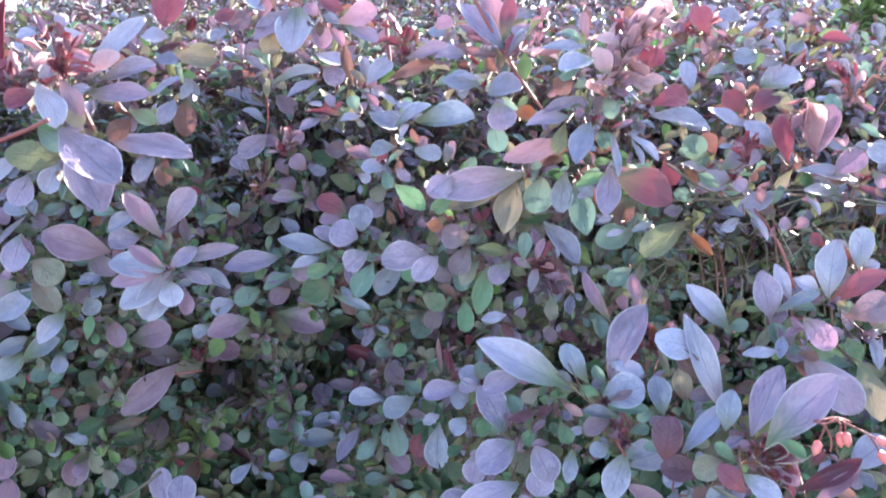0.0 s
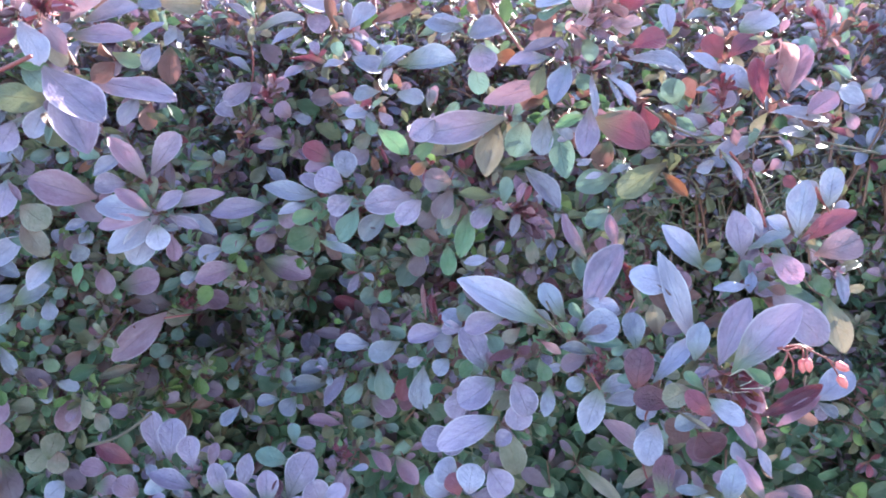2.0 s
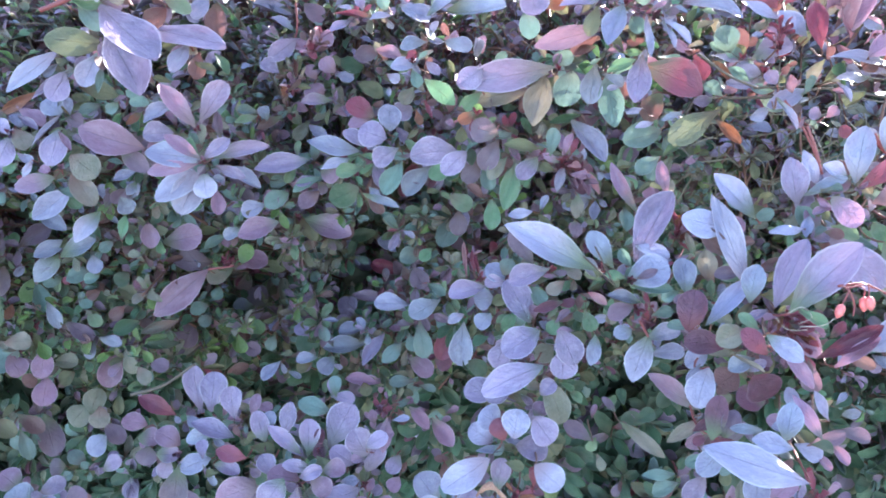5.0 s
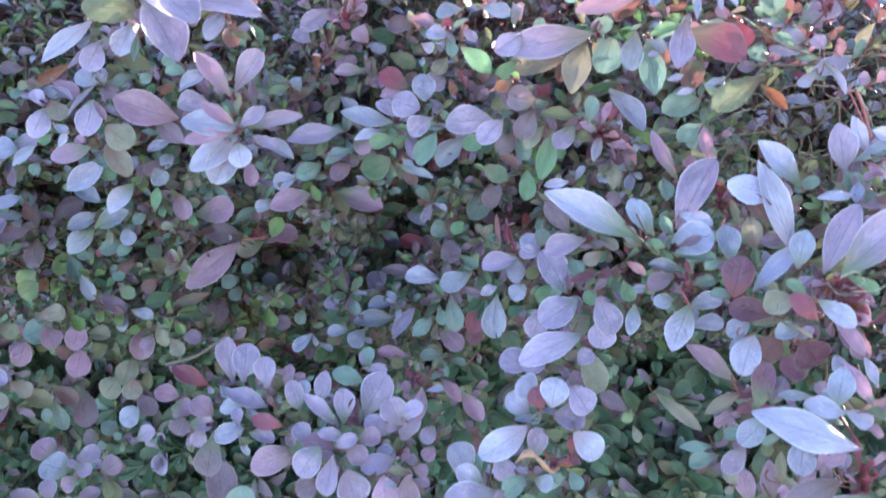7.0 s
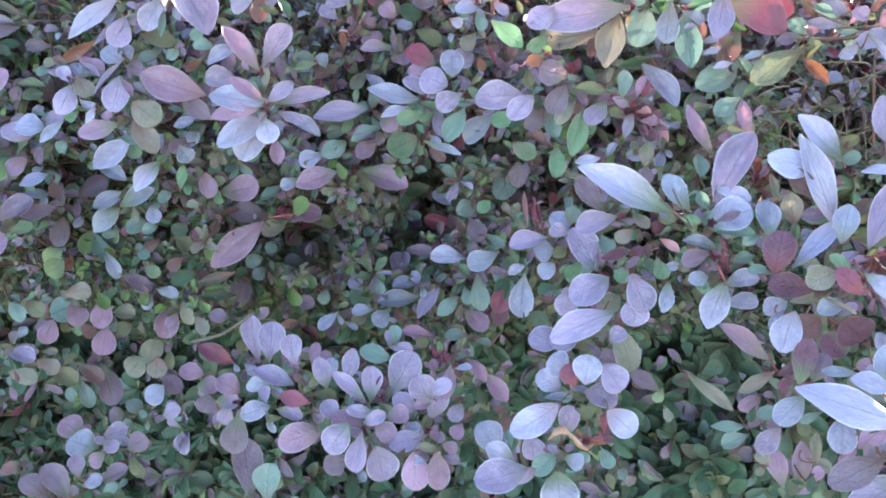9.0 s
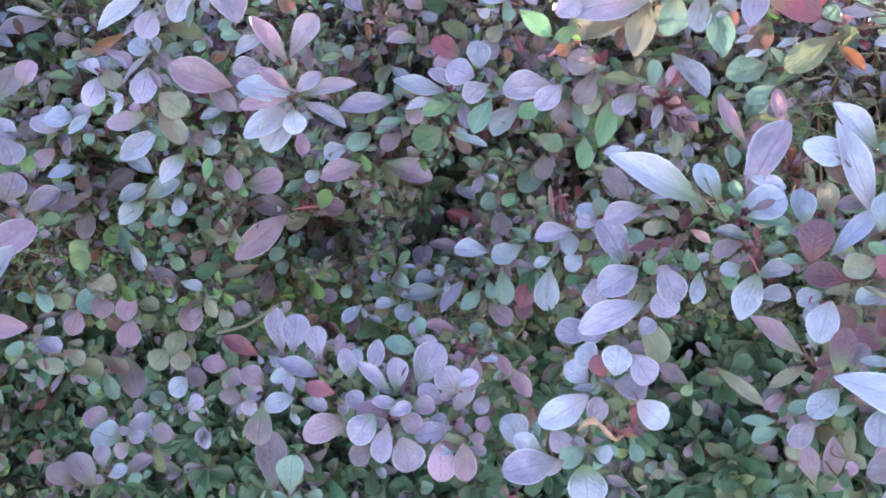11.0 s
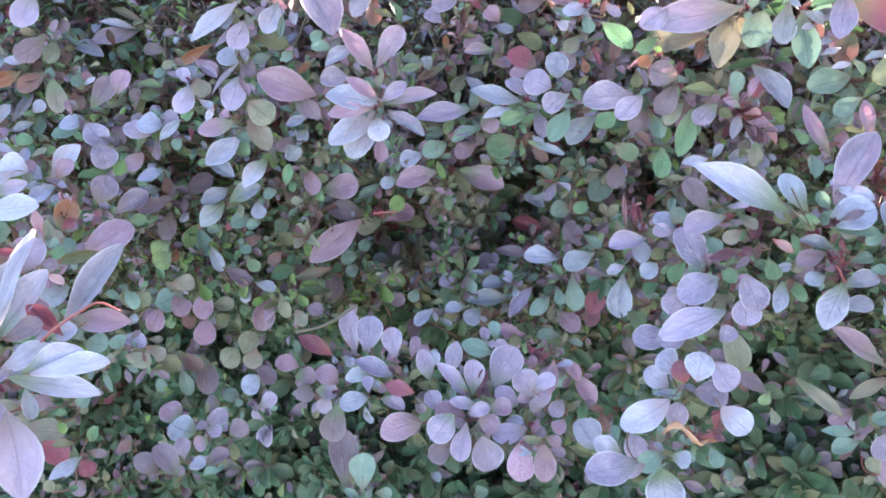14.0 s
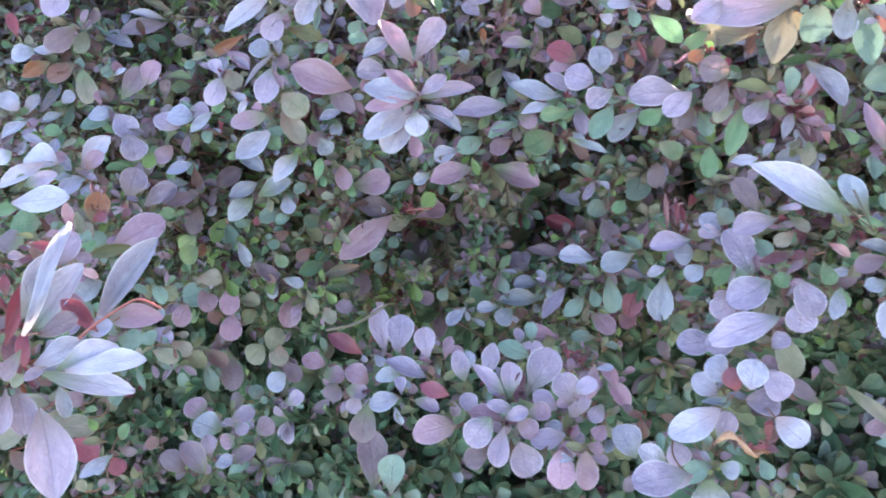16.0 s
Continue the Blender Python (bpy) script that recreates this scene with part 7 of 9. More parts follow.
s = shoot(0.1108, 0.1997, 0.7666)
leaf(s, -0.7, -1.4, 1.2, 86, 54, 23, 11.8, 4.2, "o", "n")
s = shoot(-0.2676, 0.2797, 0.7747)
leaf(s, 1.2, -1.4, 0.9, -31, -44, -20, 11.8, 7.4, "t", "o")
s = shoot(-0.1602, 0.3068, 0.8673)
leaf(s, 0.8, -1.7, 0.5, -154, -18, 53, 11.8, 5.4, "b", "n")
s = shoot(-0.2260, 0.3432, 0.7457)
leaf(s, 0.9, -1.5, 0.9, -107, -49, 30, 11.7, 7.3, "b", "s")
s = shoot(0.0988, 0.1708, 0.8134)
leaf(s, -0.8, -1.4, 1.2, -102, -50, -13, 11.7, 8.5, "b", "o")
s = shoot(-0.1234, 0.2850, 0.9462)
leaf(s, -0.7, 1.3, 2.0, -1, -25, -47, 11.7, 7.6, "g", "s")
leaf(s, 2.4, -4.8, -1.3, -159, -28, 68, 11.2, 8.6, "h", "o")
s = shoot(-0.1013, 0.2558, 0.7600)
leaf(s, 0.5, -1.6, 1.1, 76, 53, -15, 11.7, 5.5, "k", "s")
s = shoot(-0.1090, 0.2245, 0.7591)
leaf(s, 0.6, -1.5, 1.2, -2, -20, -30, 11.7, 6.7, "p", "o")
s = shoot(0.0591, 0.2436, 0.9668)
leaf(s, -0.4, -1.9, 0.2, 104, 42, 13, 11.6, 7.1, "v", "o")
s = shoot(-0.2872, 0.3403, 0.8378)
leaf(s, 1.2, -1.5, 0.6, -14, -44, -40, 11.6, 6.6, "q", "c")
s = shoot(0.0339, 0.2475, 0.9733)
leaf(s, -0.2, -2.0, 0.2, -15, -12, -23, 11.6, 3.7, "v", "x")
s = shoot(0.1184, 0.2776, 0.9205)
leaf(s, -0.3, -1.1, -2.0, 143, 28, 26, 11.6, 7.5, "w", "n")
leaf(s, -5.7, -2.0, -2.9, 155, 31, 68, 10.0, 4.6, "t", "n")
leaf(s, 3.9, -2.4, 5.9, 55, 55, -4, 6.5, 2.0, "r", "n")
s = shoot(-0.1756, 0.2807, 0.7243)
leaf(s, 0.8, -1.4, 1.2, 7, -3, -34, 11.5, 10.5, "k", "o")
s = shoot(0.0232, 0.2681, 0.9497)
leaf(s, 0.4, -1.9, 4.4, -73, -51, -14, 11.5, 11.0, "p", "o")
leaf(s, -0.6, -2.0, -3.6, -62, -64, -16, 11.0, 8.1, "t", "o")
s = shoot(-0.2159, 0.1824, 0.8343)
leaf(s, 1.2, -1.4, 0.9, -139, -23, 43, 11.5, 9.3, "b", "o")
s = shoot(-0.1860, 0.3346, 0.8930)
leaf(s, 0.9, -1.7, 0.4, -153, -18, 64, 11.5, 5.5, "t", "s")
s = shoot(-0.1034, 0.3270, 0.8900)
leaf(s, 1.0, -4.4, 0.3, -160, -12, 51, 11.5, 4.4, "g", "u")
leaf(s, 0.2, 0.7, 0.5, -173, 9, 52, 10.5, 5.2, "t", "c")
s = shoot(-0.0089, 0.2854, 0.9314)
leaf(s, 0.1, -1.9, 0.5, -7, -11, -30, 11.4, 9.6, "b", "o")
s = shoot(-0.0916, 0.3611, 0.8301)
leaf(s, 0.4, -1.8, 0.7, -164, -20, 63, 11.4, 8.5, "q", "o")
s = shoot(0.0469, 0.2502, 0.9494)
leaf(s, -0.3, -1.9, 0.5, -128, -63, 21, 11.4, 5.7, "e", "s")
s = shoot(-0.1551, 0.2603, 0.7322)
leaf(s, 0.7, -1.4, 1.2, 8, -3, -33, 11.4, 9.9, "p", "o")
s = shoot(-0.1213, 0.3521, 0.9505)
leaf(s, 0.7, -1.8, 0.3, -126, -47, 38, 11.4, 5.7, "b", "n")
s = shoot(-0.0201, 0.3110, 0.8061)
leaf(s, 0.1, -1.8, 0.9, -15, -28, -37, 11.4, 6.2, "t", "s")
s = shoot(-0.1794, 0.3312, 0.8491)
leaf(s, 0.9, -1.7, 0.6, -143, -36, 73, 11.3, 7.5, "q", "s")
s = shoot(-0.1540, 0.3482, 0.7688)
leaf(s, 0.7, -1.6, 0.9, -160, -12, 48, 11.3, 8.5, "t", "o")
s = shoot(0.0939, 0.2900, 0.9256)
leaf(s, -0.6, -1.9, 0.3, -59, -53, -24, 11.3, 8.4, "r", "s")
s = shoot(-0.2024, 0.2849, 0.6970)
leaf(s, 0.9, -1.4, 1.2, 30, 27, -34, 11.2, 9.3, "p", "o")
s = shoot(-0.0560, 0.3585, 0.9758)
leaf(s, 3.5, -1.6, -2.5, -34, -45, -31, 11.2, 5.5, "k", "n")
leaf(s, -2.8, -2.4, 2.8, 138, 47, 31, 8.5, 7.0, "k", "u")
s = shoot(-0.1297, 0.3299, 0.9627)
leaf(s, 0.8, -1.8, 0.2, 6, -1, -40, 11.2, 7.9, "b", "n")
s = shoot(0.0300, 0.2788, 0.8597)
leaf(s, -0.2, -1.9, 0.7, -176, -10, 43, 11.2, 5.2, "w", "u")
s = shoot(-0.2002, 0.3328, 0.7856)
leaf(s, 3.2, -0.8, 3.5, -13, -36, -30, 11.1, 8.7, "e", "o")
leaf(s, -1.5, -2.4, -1.8, 173, 29, 43, 4.8, 3.5, "o", "s")
s = shoot(-0.2108, 0.2612, 0.6923)
leaf(s, 0.7, -1.6, 4.1, 31, 22, -49, 11.1, 11.6, "q", "o")
leaf(s, 1.1, -1.0, -1.6, -58, -55, 14, 10.2, 5.6, "e", "o")
s = shoot(-0.1098, 0.3776, 0.9721)
leaf(s, 0.6, -1.9, 0.2, -128, -33, 22, 11.1, 7.6, "w", "n")
s = shoot(-0.1381, 0.2649, 0.9696)
leaf(s, 0.9, -1.7, 0.2, 17, 14, -41, 11.0, 9.5, "k", "o")
s = shoot(-0.2375, 0.3454, 0.7868)
leaf(s, 1.0, -1.5, 0.8, -160, -13, 49, 11.0, 7.8, "t", "o")
s = shoot(-0.0967, 0.3478, 0.9059)
leaf(s, 0.5, -1.9, 0.3, 171, 31, 39, 11.0, 8.6, "p", "s")
s = shoot(0.1462, 0.2514, 0.9244)
leaf(s, -0.9, -1.7, 0.5, 173, 4, 20, 11.0, 7.6, "w", "o")
s = shoot(-0.1783, 0.3077, 0.7523)
leaf(s, -1.7, -3.2, 1.3, -37, -49, -27, 10.9, 7.9, "o", "o")
leaf(s, 3.2, 0.1, 0.7, 11, -5, -47, 10.0, 8.6, "q", "o")
s = shoot(-0.2767, 0.3519, 0.8217)
leaf(s, 1.1, -1.5, 0.6, -48, -52, -8, 10.9, 7.9, "t", "o")
s = shoot(0.0754, 0.2520, 0.8938)
leaf(s, -0.5, -1.9, 0.5, -158, -27, 48, 10.9, 6.6, "t", "s")
s = shoot(0.1136, 0.2068, 0.8836)
leaf(s, -0.8, -1.6, 0.9, 177, -3, 24, 10.9, 4.8, "w", "o")
s = shoot(0.0736, 0.2729, 0.9650)
leaf(s, -1.6, -3.4, -1.3, -42, -31, -23, 10.8, 8.2, "v", "s")
leaf(s, 1.3, -7.4, -5.1, 9, 16, -21, 9.8, 7.5, "v", "n")
leaf(s, 5.0, -1.6, -0.2, 36, 51, -29, 9.2, 10.3, "r", "o")
leaf(s, 1.4, 5.1, 1.4, 36, 32, -15, 6.9, 4.4, "v", "n")
leaf(s, -4.0, 0.5, 4.0, 31, 43, -42, 6.9, 2.2, "r", "n")
leaf(s, -4.9, -4.7, 2.7, -132, -33, 15, 6.3, 5.0, "v", "x")
s = shoot(-0.1598, 0.3238, 0.8924)
leaf(s, 0.8, -1.8, 0.4, -149, -33, 73, 10.8, 3.8, "a", "n")
s = shoot(-0.1870, 0.3128, 0.8766)
leaf(s, 0.9, -1.7, 0.5, -134, -39, 51, 10.8, 5.6, "e", "n")
s = shoot(0.0993, 0.1597, 0.8104)
leaf(s, -0.8, -1.4, 1.2, 22, 34, -22, 10.8, 6.2, "k", "o")
s = shoot(0.0144, 0.2066, 0.7952)
leaf(s, -1.5, -1.8, -2.8, 156, 25, 27, 10.8, 9.9, "w", "o")
leaf(s, 1.3, -1.4, 5.2, 163, 28, 28, 9.1, 11.6, "w", "o")
s = shoot(0.0203, 0.1936, 0.8039)
leaf(s, -0.2, -1.6, 1.2, 71, 49, -13, 10.8, 10.8, "w", "o")
s = shoot(0.0907, 0.1805, 0.8540)
leaf(s, -4.7, -2.6, -0.8, -21, -25, -39, 10.7, 1.6, "o", "u")
leaf(s, -0.8, -0.4, 6.4, -166, -23, 44, 9.6, 7.9, "o", "o")
leaf(s, 3.2, -1.8, -2.8, -163, -19, 31, 9.5, 5.8, "b", "c")
s = shoot(0.0498, 0.2847, 0.8658)
leaf(s, -0.3, -1.9, 0.7, -101, -61, -6, 10.7, 6.2, "o", "n")
s = shoot(0.1389, 0.2791, 0.9475)
leaf(s, -0.8, -1.8, 0.3, 157, 29, 70, 10.7, 5.8, "o", "s")
s = shoot(-0.0996, 0.3636, 0.9812)
leaf(s, 0.6, -1.9, 0.1, -170, -14, 54, 10.7, 8.1, "r", "o")
s = shoot(-0.0268, 0.3380, 0.9016)
leaf(s, 0.1, -2.0, 0.4, -146, -49, 40, 10.7, 7.7, "o", "c")
s = shoot(-0.0804, 0.2169, 0.7600)
leaf(s, 0.5, -1.5, 1.3, 142, 46, 18, 10.7, 8.4, "p", "s")
s = shoot(-0.0376, 0.3330, 0.9370)
leaf(s, 2.1, -6.1, 0.0, -167, -11, 19, 10.7, 7.2, "w", "n")
leaf(s, -1.5, 2.2, 0.7, 135, 58, 40, 7.8, 6.4, "t", "o")
s = shoot(0.0024, 0.2753, 0.7827)
leaf(s, -0.1, -1.7, 1.1, -12, -30, -48, 10.7, 8.5, "d", "o")
s = shoot(-0.2420, 0.3402, 0.7238)
leaf(s, 1.0, -1.4, 1.0, -152, -23, 47, 10.6, 9.7, "e", "o")
s = shoot(-0.2051, 0.3275, 0.8106)
leaf(s, 0.9, -1.6, 0.8, -64, -53, 3, 10.6, 8.3, "b", "o")
s = shoot(0.1374, 0.2914, 0.9653)
leaf(s, -0.8, -1.8, 0.2, 116, 39, 15, 10.6, 2.2, "w", "u")
s = shoot(0.0252, 0.3092, 0.8707)
leaf(s, -0.2, -1.9, 0.6, -58, -56, -28, 10.5, 5.7, "g", "s")
s = shoot(-0.2583, 0.2395, 0.8168)
leaf(s, 1.2, -1.4, 0.8, 153, 45, 16, 10.5, 7.1, "t", "o")
s = shoot(-0.1221, 0.3326, 0.8270)
leaf(s, 0.6, -1.8, 0.7, -146, -29, 40, 10.5, 7.2, "b", "c")
s = shoot(0.0136, 0.3039, 0.9567)
leaf(s, -0.0, -2.0, 0.3, -9, -25, -43, 10.5, 5.9, "t", "n")
s = shoot(0.1113, 0.1618, 0.8044)
leaf(s, -0.8, -1.4, 1.2, -175, -9, 28, 10.5, 1.2, "v", "n")
s = shoot(-0.0944, 0.3459, 0.7500)
leaf(s, 0.4, -1.7, 1.0, 158, 38, 27, 10.5, 10.2, "p", "s")
s = shoot(0.1006, 0.2634, 0.9437)
leaf(s, -0.6, -1.9, 0.4, 160, 13, 24, 10.4, 7.2, "w", "n")
s = shoot(-0.2836, 0.2211, 0.8272)
leaf(s, 1.3, -1.3, 0.7, -169, 18, 41, 10.4, 11.3, "q", "o")
s = shoot(-0.0778, 0.3589, 0.8909)
leaf(s, 0.4, -1.9, 0.4, 153, 43, 33, 10.4, 11.9, "k", "o")
s = shoot(0.0020, 0.2178, 0.7574)
leaf(s, -0.1, -1.5, 1.3, -64, -50, -11, 10.4, 10.2, "p", "o")
s = shoot(0.1071, 0.1958, 0.8276)
leaf(s, -0.8, -1.5, 1.0, -170, -33, 35, 10.4, 9.8, "m", "o")
s = shoot(-0.1205, 0.3625, 0.7402)
leaf(s, 0.5, -1.7, 1.0, -119, -49, 30, 10.3, 7.9, "t", "s")
s = shoot(-0.3331, 0.3213, 0.8455)
leaf(s, 1.3, -1.5, 0.5, -171, 21, 50, 10.3, 7.9, "g", "o")
s = shoot(-0.1646, 0.3040, 0.9853)
leaf(s, 1.0, -1.7, 0.1, -46, -55, 0, 10.3, 3.3, "k", "n")
s = shoot(-0.1375, 0.2834, 0.9090)
leaf(s, 2.4, -0.9, -3.8, -178, 14, 54, 10.2, 6.2, "t", "s")
leaf(s, -0.8, -2.7, 4.5, -144, -32, 63, 6.8, 4.9, "t", "o")
s = shoot(-0.1591, 0.2784, 0.9677)
leaf(s, -0.6, -3.2, -3.3, 159, 22, 13, 10.1, 6.8, "w", "n")
leaf(s, 2.7, -0.2, 3.7, 150, 33, 11, 8.9, 3.6, "w", "n")
s = shoot(-0.0171, 0.3230, 0.7520)
leaf(s, 0.0, -1.7, 1.1, -7, -29, -52, 10.1, 10.6, "m", "o")
s = shoot(0.0976, 0.2770, 0.9259)
leaf(s, -0.7, -1.9, 0.3, -28, -42, -57, 10.0, 3.4, "a", "n")
s = shoot(0.1324, 0.2989, 0.9090)
leaf(s, -0.8, -1.8, 0.3, 177, 6, 53, 10.0, 5.6, "t", "s")
s = shoot(-0.1659, 0.2744, 0.7246)
leaf(s, 0.8, -1.4, 1.2, -111, -50, 30, 10.0, 11.1, "q", "o")
s = shoot(-0.0083, 0.2479, 0.7440)
leaf(s, 0.0, -1.5, 1.3, -72, -54, -18, 10.0, 6.5, "h", "s")
s = shoot(-0.3239, 0.3193, 0.8905)
leaf(s, 1.3, -1.5, 0.3, -165, 14, 38, 10.0, 6.2, "w", "n")
s = shoot(-0.0228, 0.3214, 0.8966)
leaf(s, 2.3, -3.9, 3.3, -38, -57, -47, 10.0, 2.2, "r", "n")
leaf(s, -2.1, 0.0, -2.5, -45, -55, -47, 7.9, 4.1, "a", "s")
s = shoot(0.1608, 0.2464, 0.9359)
leaf(s, -1.0, -1.7, 0.4, 140, 31, 27, 9.9, 9.7, "w", "o")
s = shoot(0.0408, 0.2761, 0.8847)
leaf(s, 0.5, -2.9, 2.6, 52, 57, -14, 9.9, 3.5, "k", "n")
leaf(s, -1.1, -0.9, -1.6, 163, 29, 53, 8.5, 3.6, "k", "n")
s = shoot(-0.2483, 0.1496, 0.7761)
leaf(s, 1.2, -1.1, 1.2, -14, -37, -16, 9.9, 6.0, "h", "o")
s = shoot(-0.3286, 0.3552, 0.8918)
leaf(s, 1.2, -1.6, 0.3, -21, -56, -29, 9.9, 9.8, "h", "o")
s = shoot(0.0142, 0.3033, 0.8025)
leaf(s, -0.1, -1.8, 0.9, -174, -2, 42, 9.9, 12.7, "b", "o")
s = shoot(0.0290, 0.2604, 0.8323)
leaf(s, -0.2, -1.8, 0.9, -35, -41, -32, 9.9, 7.3, "t", "c")
s = shoot(-0.0282, 0.3380, 0.8918)
leaf(s, 0.1, -1.9, 0.4, -151, -31, 50, 9.8, 10.7, "p", "o")
s = shoot(-0.1778, 0.3187, 0.8487)
leaf(s, 0.9, -1.7, 0.6, -29, -45, -27, 9.8, 9.5, "b", "s")
s = shoot(-0.1303, 0.3181, 0.9678)
leaf(s, -0.1, -1.7, 2.6, 134, 53, 5, 9.8, 4.7, "k", "n")
leaf(s, 1.7, -1.9, -2.2, -25, -44, -27, 9.8, 3.8, "k", "n")
s = shoot(-0.1968, 0.3318, 0.7763)
leaf(s, 0.9, -1.6, 0.9, -145, -36, 68, 9.8, 7.7, "h", "o")
s = shoot(-0.0666, 0.3402, 0.9077)
leaf(s, 0.4, -1.9, 0.5, 150, 43, 45, 9.8, 8.5, "k", "o")
s = shoot(0.1172, 0.2975, 0.9261)
leaf(s, -0.6, -1.8, 0.4, 128, 55, 58, 9.8, 6.3, "h", "o")
s = shoot(0.1132, 0.1644, 0.8385)
leaf(s, -0.9, -1.5, 1.0, 120, 47, 24, 9.7, 3.2, "w", "n")
s = shoot(-0.2391, 0.3452, 0.8763)
leaf(s, 1.1, -1.6, 0.4, 146, 49, 9, 9.7, 6.6, "b", "s")
s = shoot(-0.2207, 0.3338, 0.7687)
leaf(s, 0.9, -1.5, 0.9, -13, -29, -42, 9.7, 7.8, "g", "o")
s = shoot(-0.2475, 0.3431, 0.7466)
leaf(s, 1.0, -1.5, 0.9, -158, -15, 34, 9.7, 8.1, "g", "o")
s = shoot(0.1593, 0.3204, 0.9790)
leaf(s, -0.8, -1.8, 0.1, 174, -14, 60, 9.7, 5.5, "q", "s")
s = shoot(0.0393, 0.2491, 0.8093)
leaf(s, -0.3, -1.7, 1.0, -162, -26, 30, 9.6, 9.6, "o", "o")
s = shoot(-0.2719, 0.3116, 0.8399)
leaf(s, 1.1, -1.6, 0.6, -124, -46, 42, 9.6, 8.0, "l", "o")
s = shoot(-0.2013, 0.3042, 0.8603)
leaf(s, 0.3, 0.7, -3.0, -2, -17, -37, 9.6, 5.5, "t", "s")
leaf(s, 1.6, -4.0, 4.1, 28, 23, -62, 7.6, 5.3, "e", "s")
s = shoot(-0.0802, 0.3588, 0.9011)
leaf(s, 0.4, -1.9, 0.3, 143, 48, 47, 9.5, 6.5, "k", "o")
s = shoot(-0.1887, 0.3307, 0.7989)
leaf(s, 0.9, -1.6, 0.8, -141, -35, 61, 9.5, 8.8, "d", "o")
s = shoot(-0.1843, 0.3197, 0.7552)
leaf(s, 0.8, -1.5, 1.0, -27, -38, -30, 9.5, 5.5, "l", "c")
s = shoot(0.0305, 0.1941, 0.7516)
leaf(s, -0.2, -1.4, 1.4, 168, 12, 49, 9.4, 4.2, "q", "n")
s = shoot(0.1267, 0.3144, 0.9727)
leaf(s, -0.7, -1.9, 0.2, 20, 20, -17, 9.4, 5.6, "w", "c")
s = shoot(0.0825, 0.2161, 0.8683)
leaf(s, -0.6, -1.8, 0.7, 121, 54, 39, 9.4, 2.7, "o", "n")
s = shoot(0.1590, 0.3270, 0.9694)
leaf(s, -0.8, -1.8, 0.2, -145, -38, 23, 9.3, 6.0, "b", "s")
s = shoot(-0.3184, 0.2666, 0.8531)
leaf(s, 1.3, -1.4, 0.5, -143, -20, 47, 9.3, 8.6, "w", "o")
s = shoot(0.0039, 0.3225, 0.9721)
leaf(s, 0.1, -2.0, 0.2, 154, 28, 37, 9.3, 7.3, "b", "n")
s = shoot(-0.2483, 0.3174, 0.6696)
leaf(s, 1.0, -1.3, 1.2, -162, -4, 43, 9.3, 11.9, "q", "o")
s = shoot(0.1787, 0.2960, 0.9588)
leaf(s, -1.0, -1.7, 0.3, 171, 6, 62, 9.3, 6.1, "t", "s")
s = shoot(0.0499, 0.2387, 0.8373)
leaf(s, -0.7, -2.5, -2.7, -48, -52, -33, 9.2, 6.4, "g", "s")
leaf(s, -0.0, -1.0, 4.5, -22, -25, -54, 9.1, 3.7, "v", "n")
s = shoot(-0.2159, 0.3036, 0.8763)
leaf(s, 1.0, -1.6, 0.5, -11, -36, -27, 9.2, 5.1, "w", "c")
s = shoot(-0.2705, 0.3448, 0.7175)
leaf(s, 1.0, -1.4, 1.0, -144, -27, 67, 9.1, 10.2, "h", "o")
s = shoot(0.0534, 0.2664, 0.9225)
leaf(s, -0.4, -1.9, 0.3, -18, -23, -35, 9.0, 5.3, "b", "s")
s = shoot(-0.2035, 0.2947, 0.8759)
leaf(s, 1.0, -1.6, 0.5, -118, -47, 51, 9.0, 3.5, "w", "n")
s = shoot(0.0914, 0.2122, 0.8307)
leaf(s, -0.6, -1.6, 1.0, -160, -25, 26, 9.0, 7.3, "b", "o")
s = shoot(0.0980, 0.2151, 0.7815)
leaf(s, -0.6, -1.5, 1.2, -155, -24, 28, 9.0, 5.5, "t", "s")
s = shoot(0.1184, 0.2922, 0.9800)
leaf(s, -0.7, -1.9, 0.1, 155, 24, 47, 9.0, 6.5, "b", "o")
s = shoot(0.1342, 0.2498, 0.9228)
leaf(s, -0.9, -1.7, 0.6, -60, -40, -22, 9.0, 2.7, "w", "n")
s = shoot(-0.1595, 0.3632, 0.7526)
leaf(s, 0.7, -1.6, 0.9, -150, -24, 48, 9.0, 8.8, "t", "o")
s = shoot(0.0123, 0.2686, 0.8133)
leaf(s, -0.1, -1.8, 1.0, -142, -40, 23, 9.0, 8.3, "b", "o")
s = shoot(0.0838, 0.2596, 0.9094)
leaf(s, -0.6, -1.9, 0.4, -169, -21, 47, 8.9, 2.9, "b", "n")
s = shoot(-0.0267, 0.2290, 0.7634)
leaf(s, 0.1, -1.5, 1.3, -135, -37, 36, 8.9, 7.1, "p", "o")
s = shoot(0.1006, 0.2051, 0.8283)
leaf(s, -0.7, -1.6, 1.0, -162, -30, 26, 8.9, 10.5, "h", "o")
s = shoot(-0.2318, 0.2580, 0.6628)
leaf(s, 0.9, -1.2, 1.3, 41, 31, -36, 8.9, 7.3, "t", "o")
s = shoot(-0.1912, 0.3268, 0.8194)
leaf(s, 0.9, -1.6, 0.7, -149, -25, 52, 8.9, 6.2, "t", "o")
s = shoot(-0.0188, 0.3283, 0.8178)
leaf(s, 0.1, -1.8, 0.8, -141, -36, 40, 8.9, 6.7, "g", "o")
s = shoot(0.0680, 0.2641, 0.9730)
leaf(s, -2.4, -4.5, 1.4, 150, 25, 24, 8.9, 7.4, "v", "s")
leaf(s, 1.5, 0.6, -1.0, 47, 37, -18, 8.8, 4.2, "v", "x")
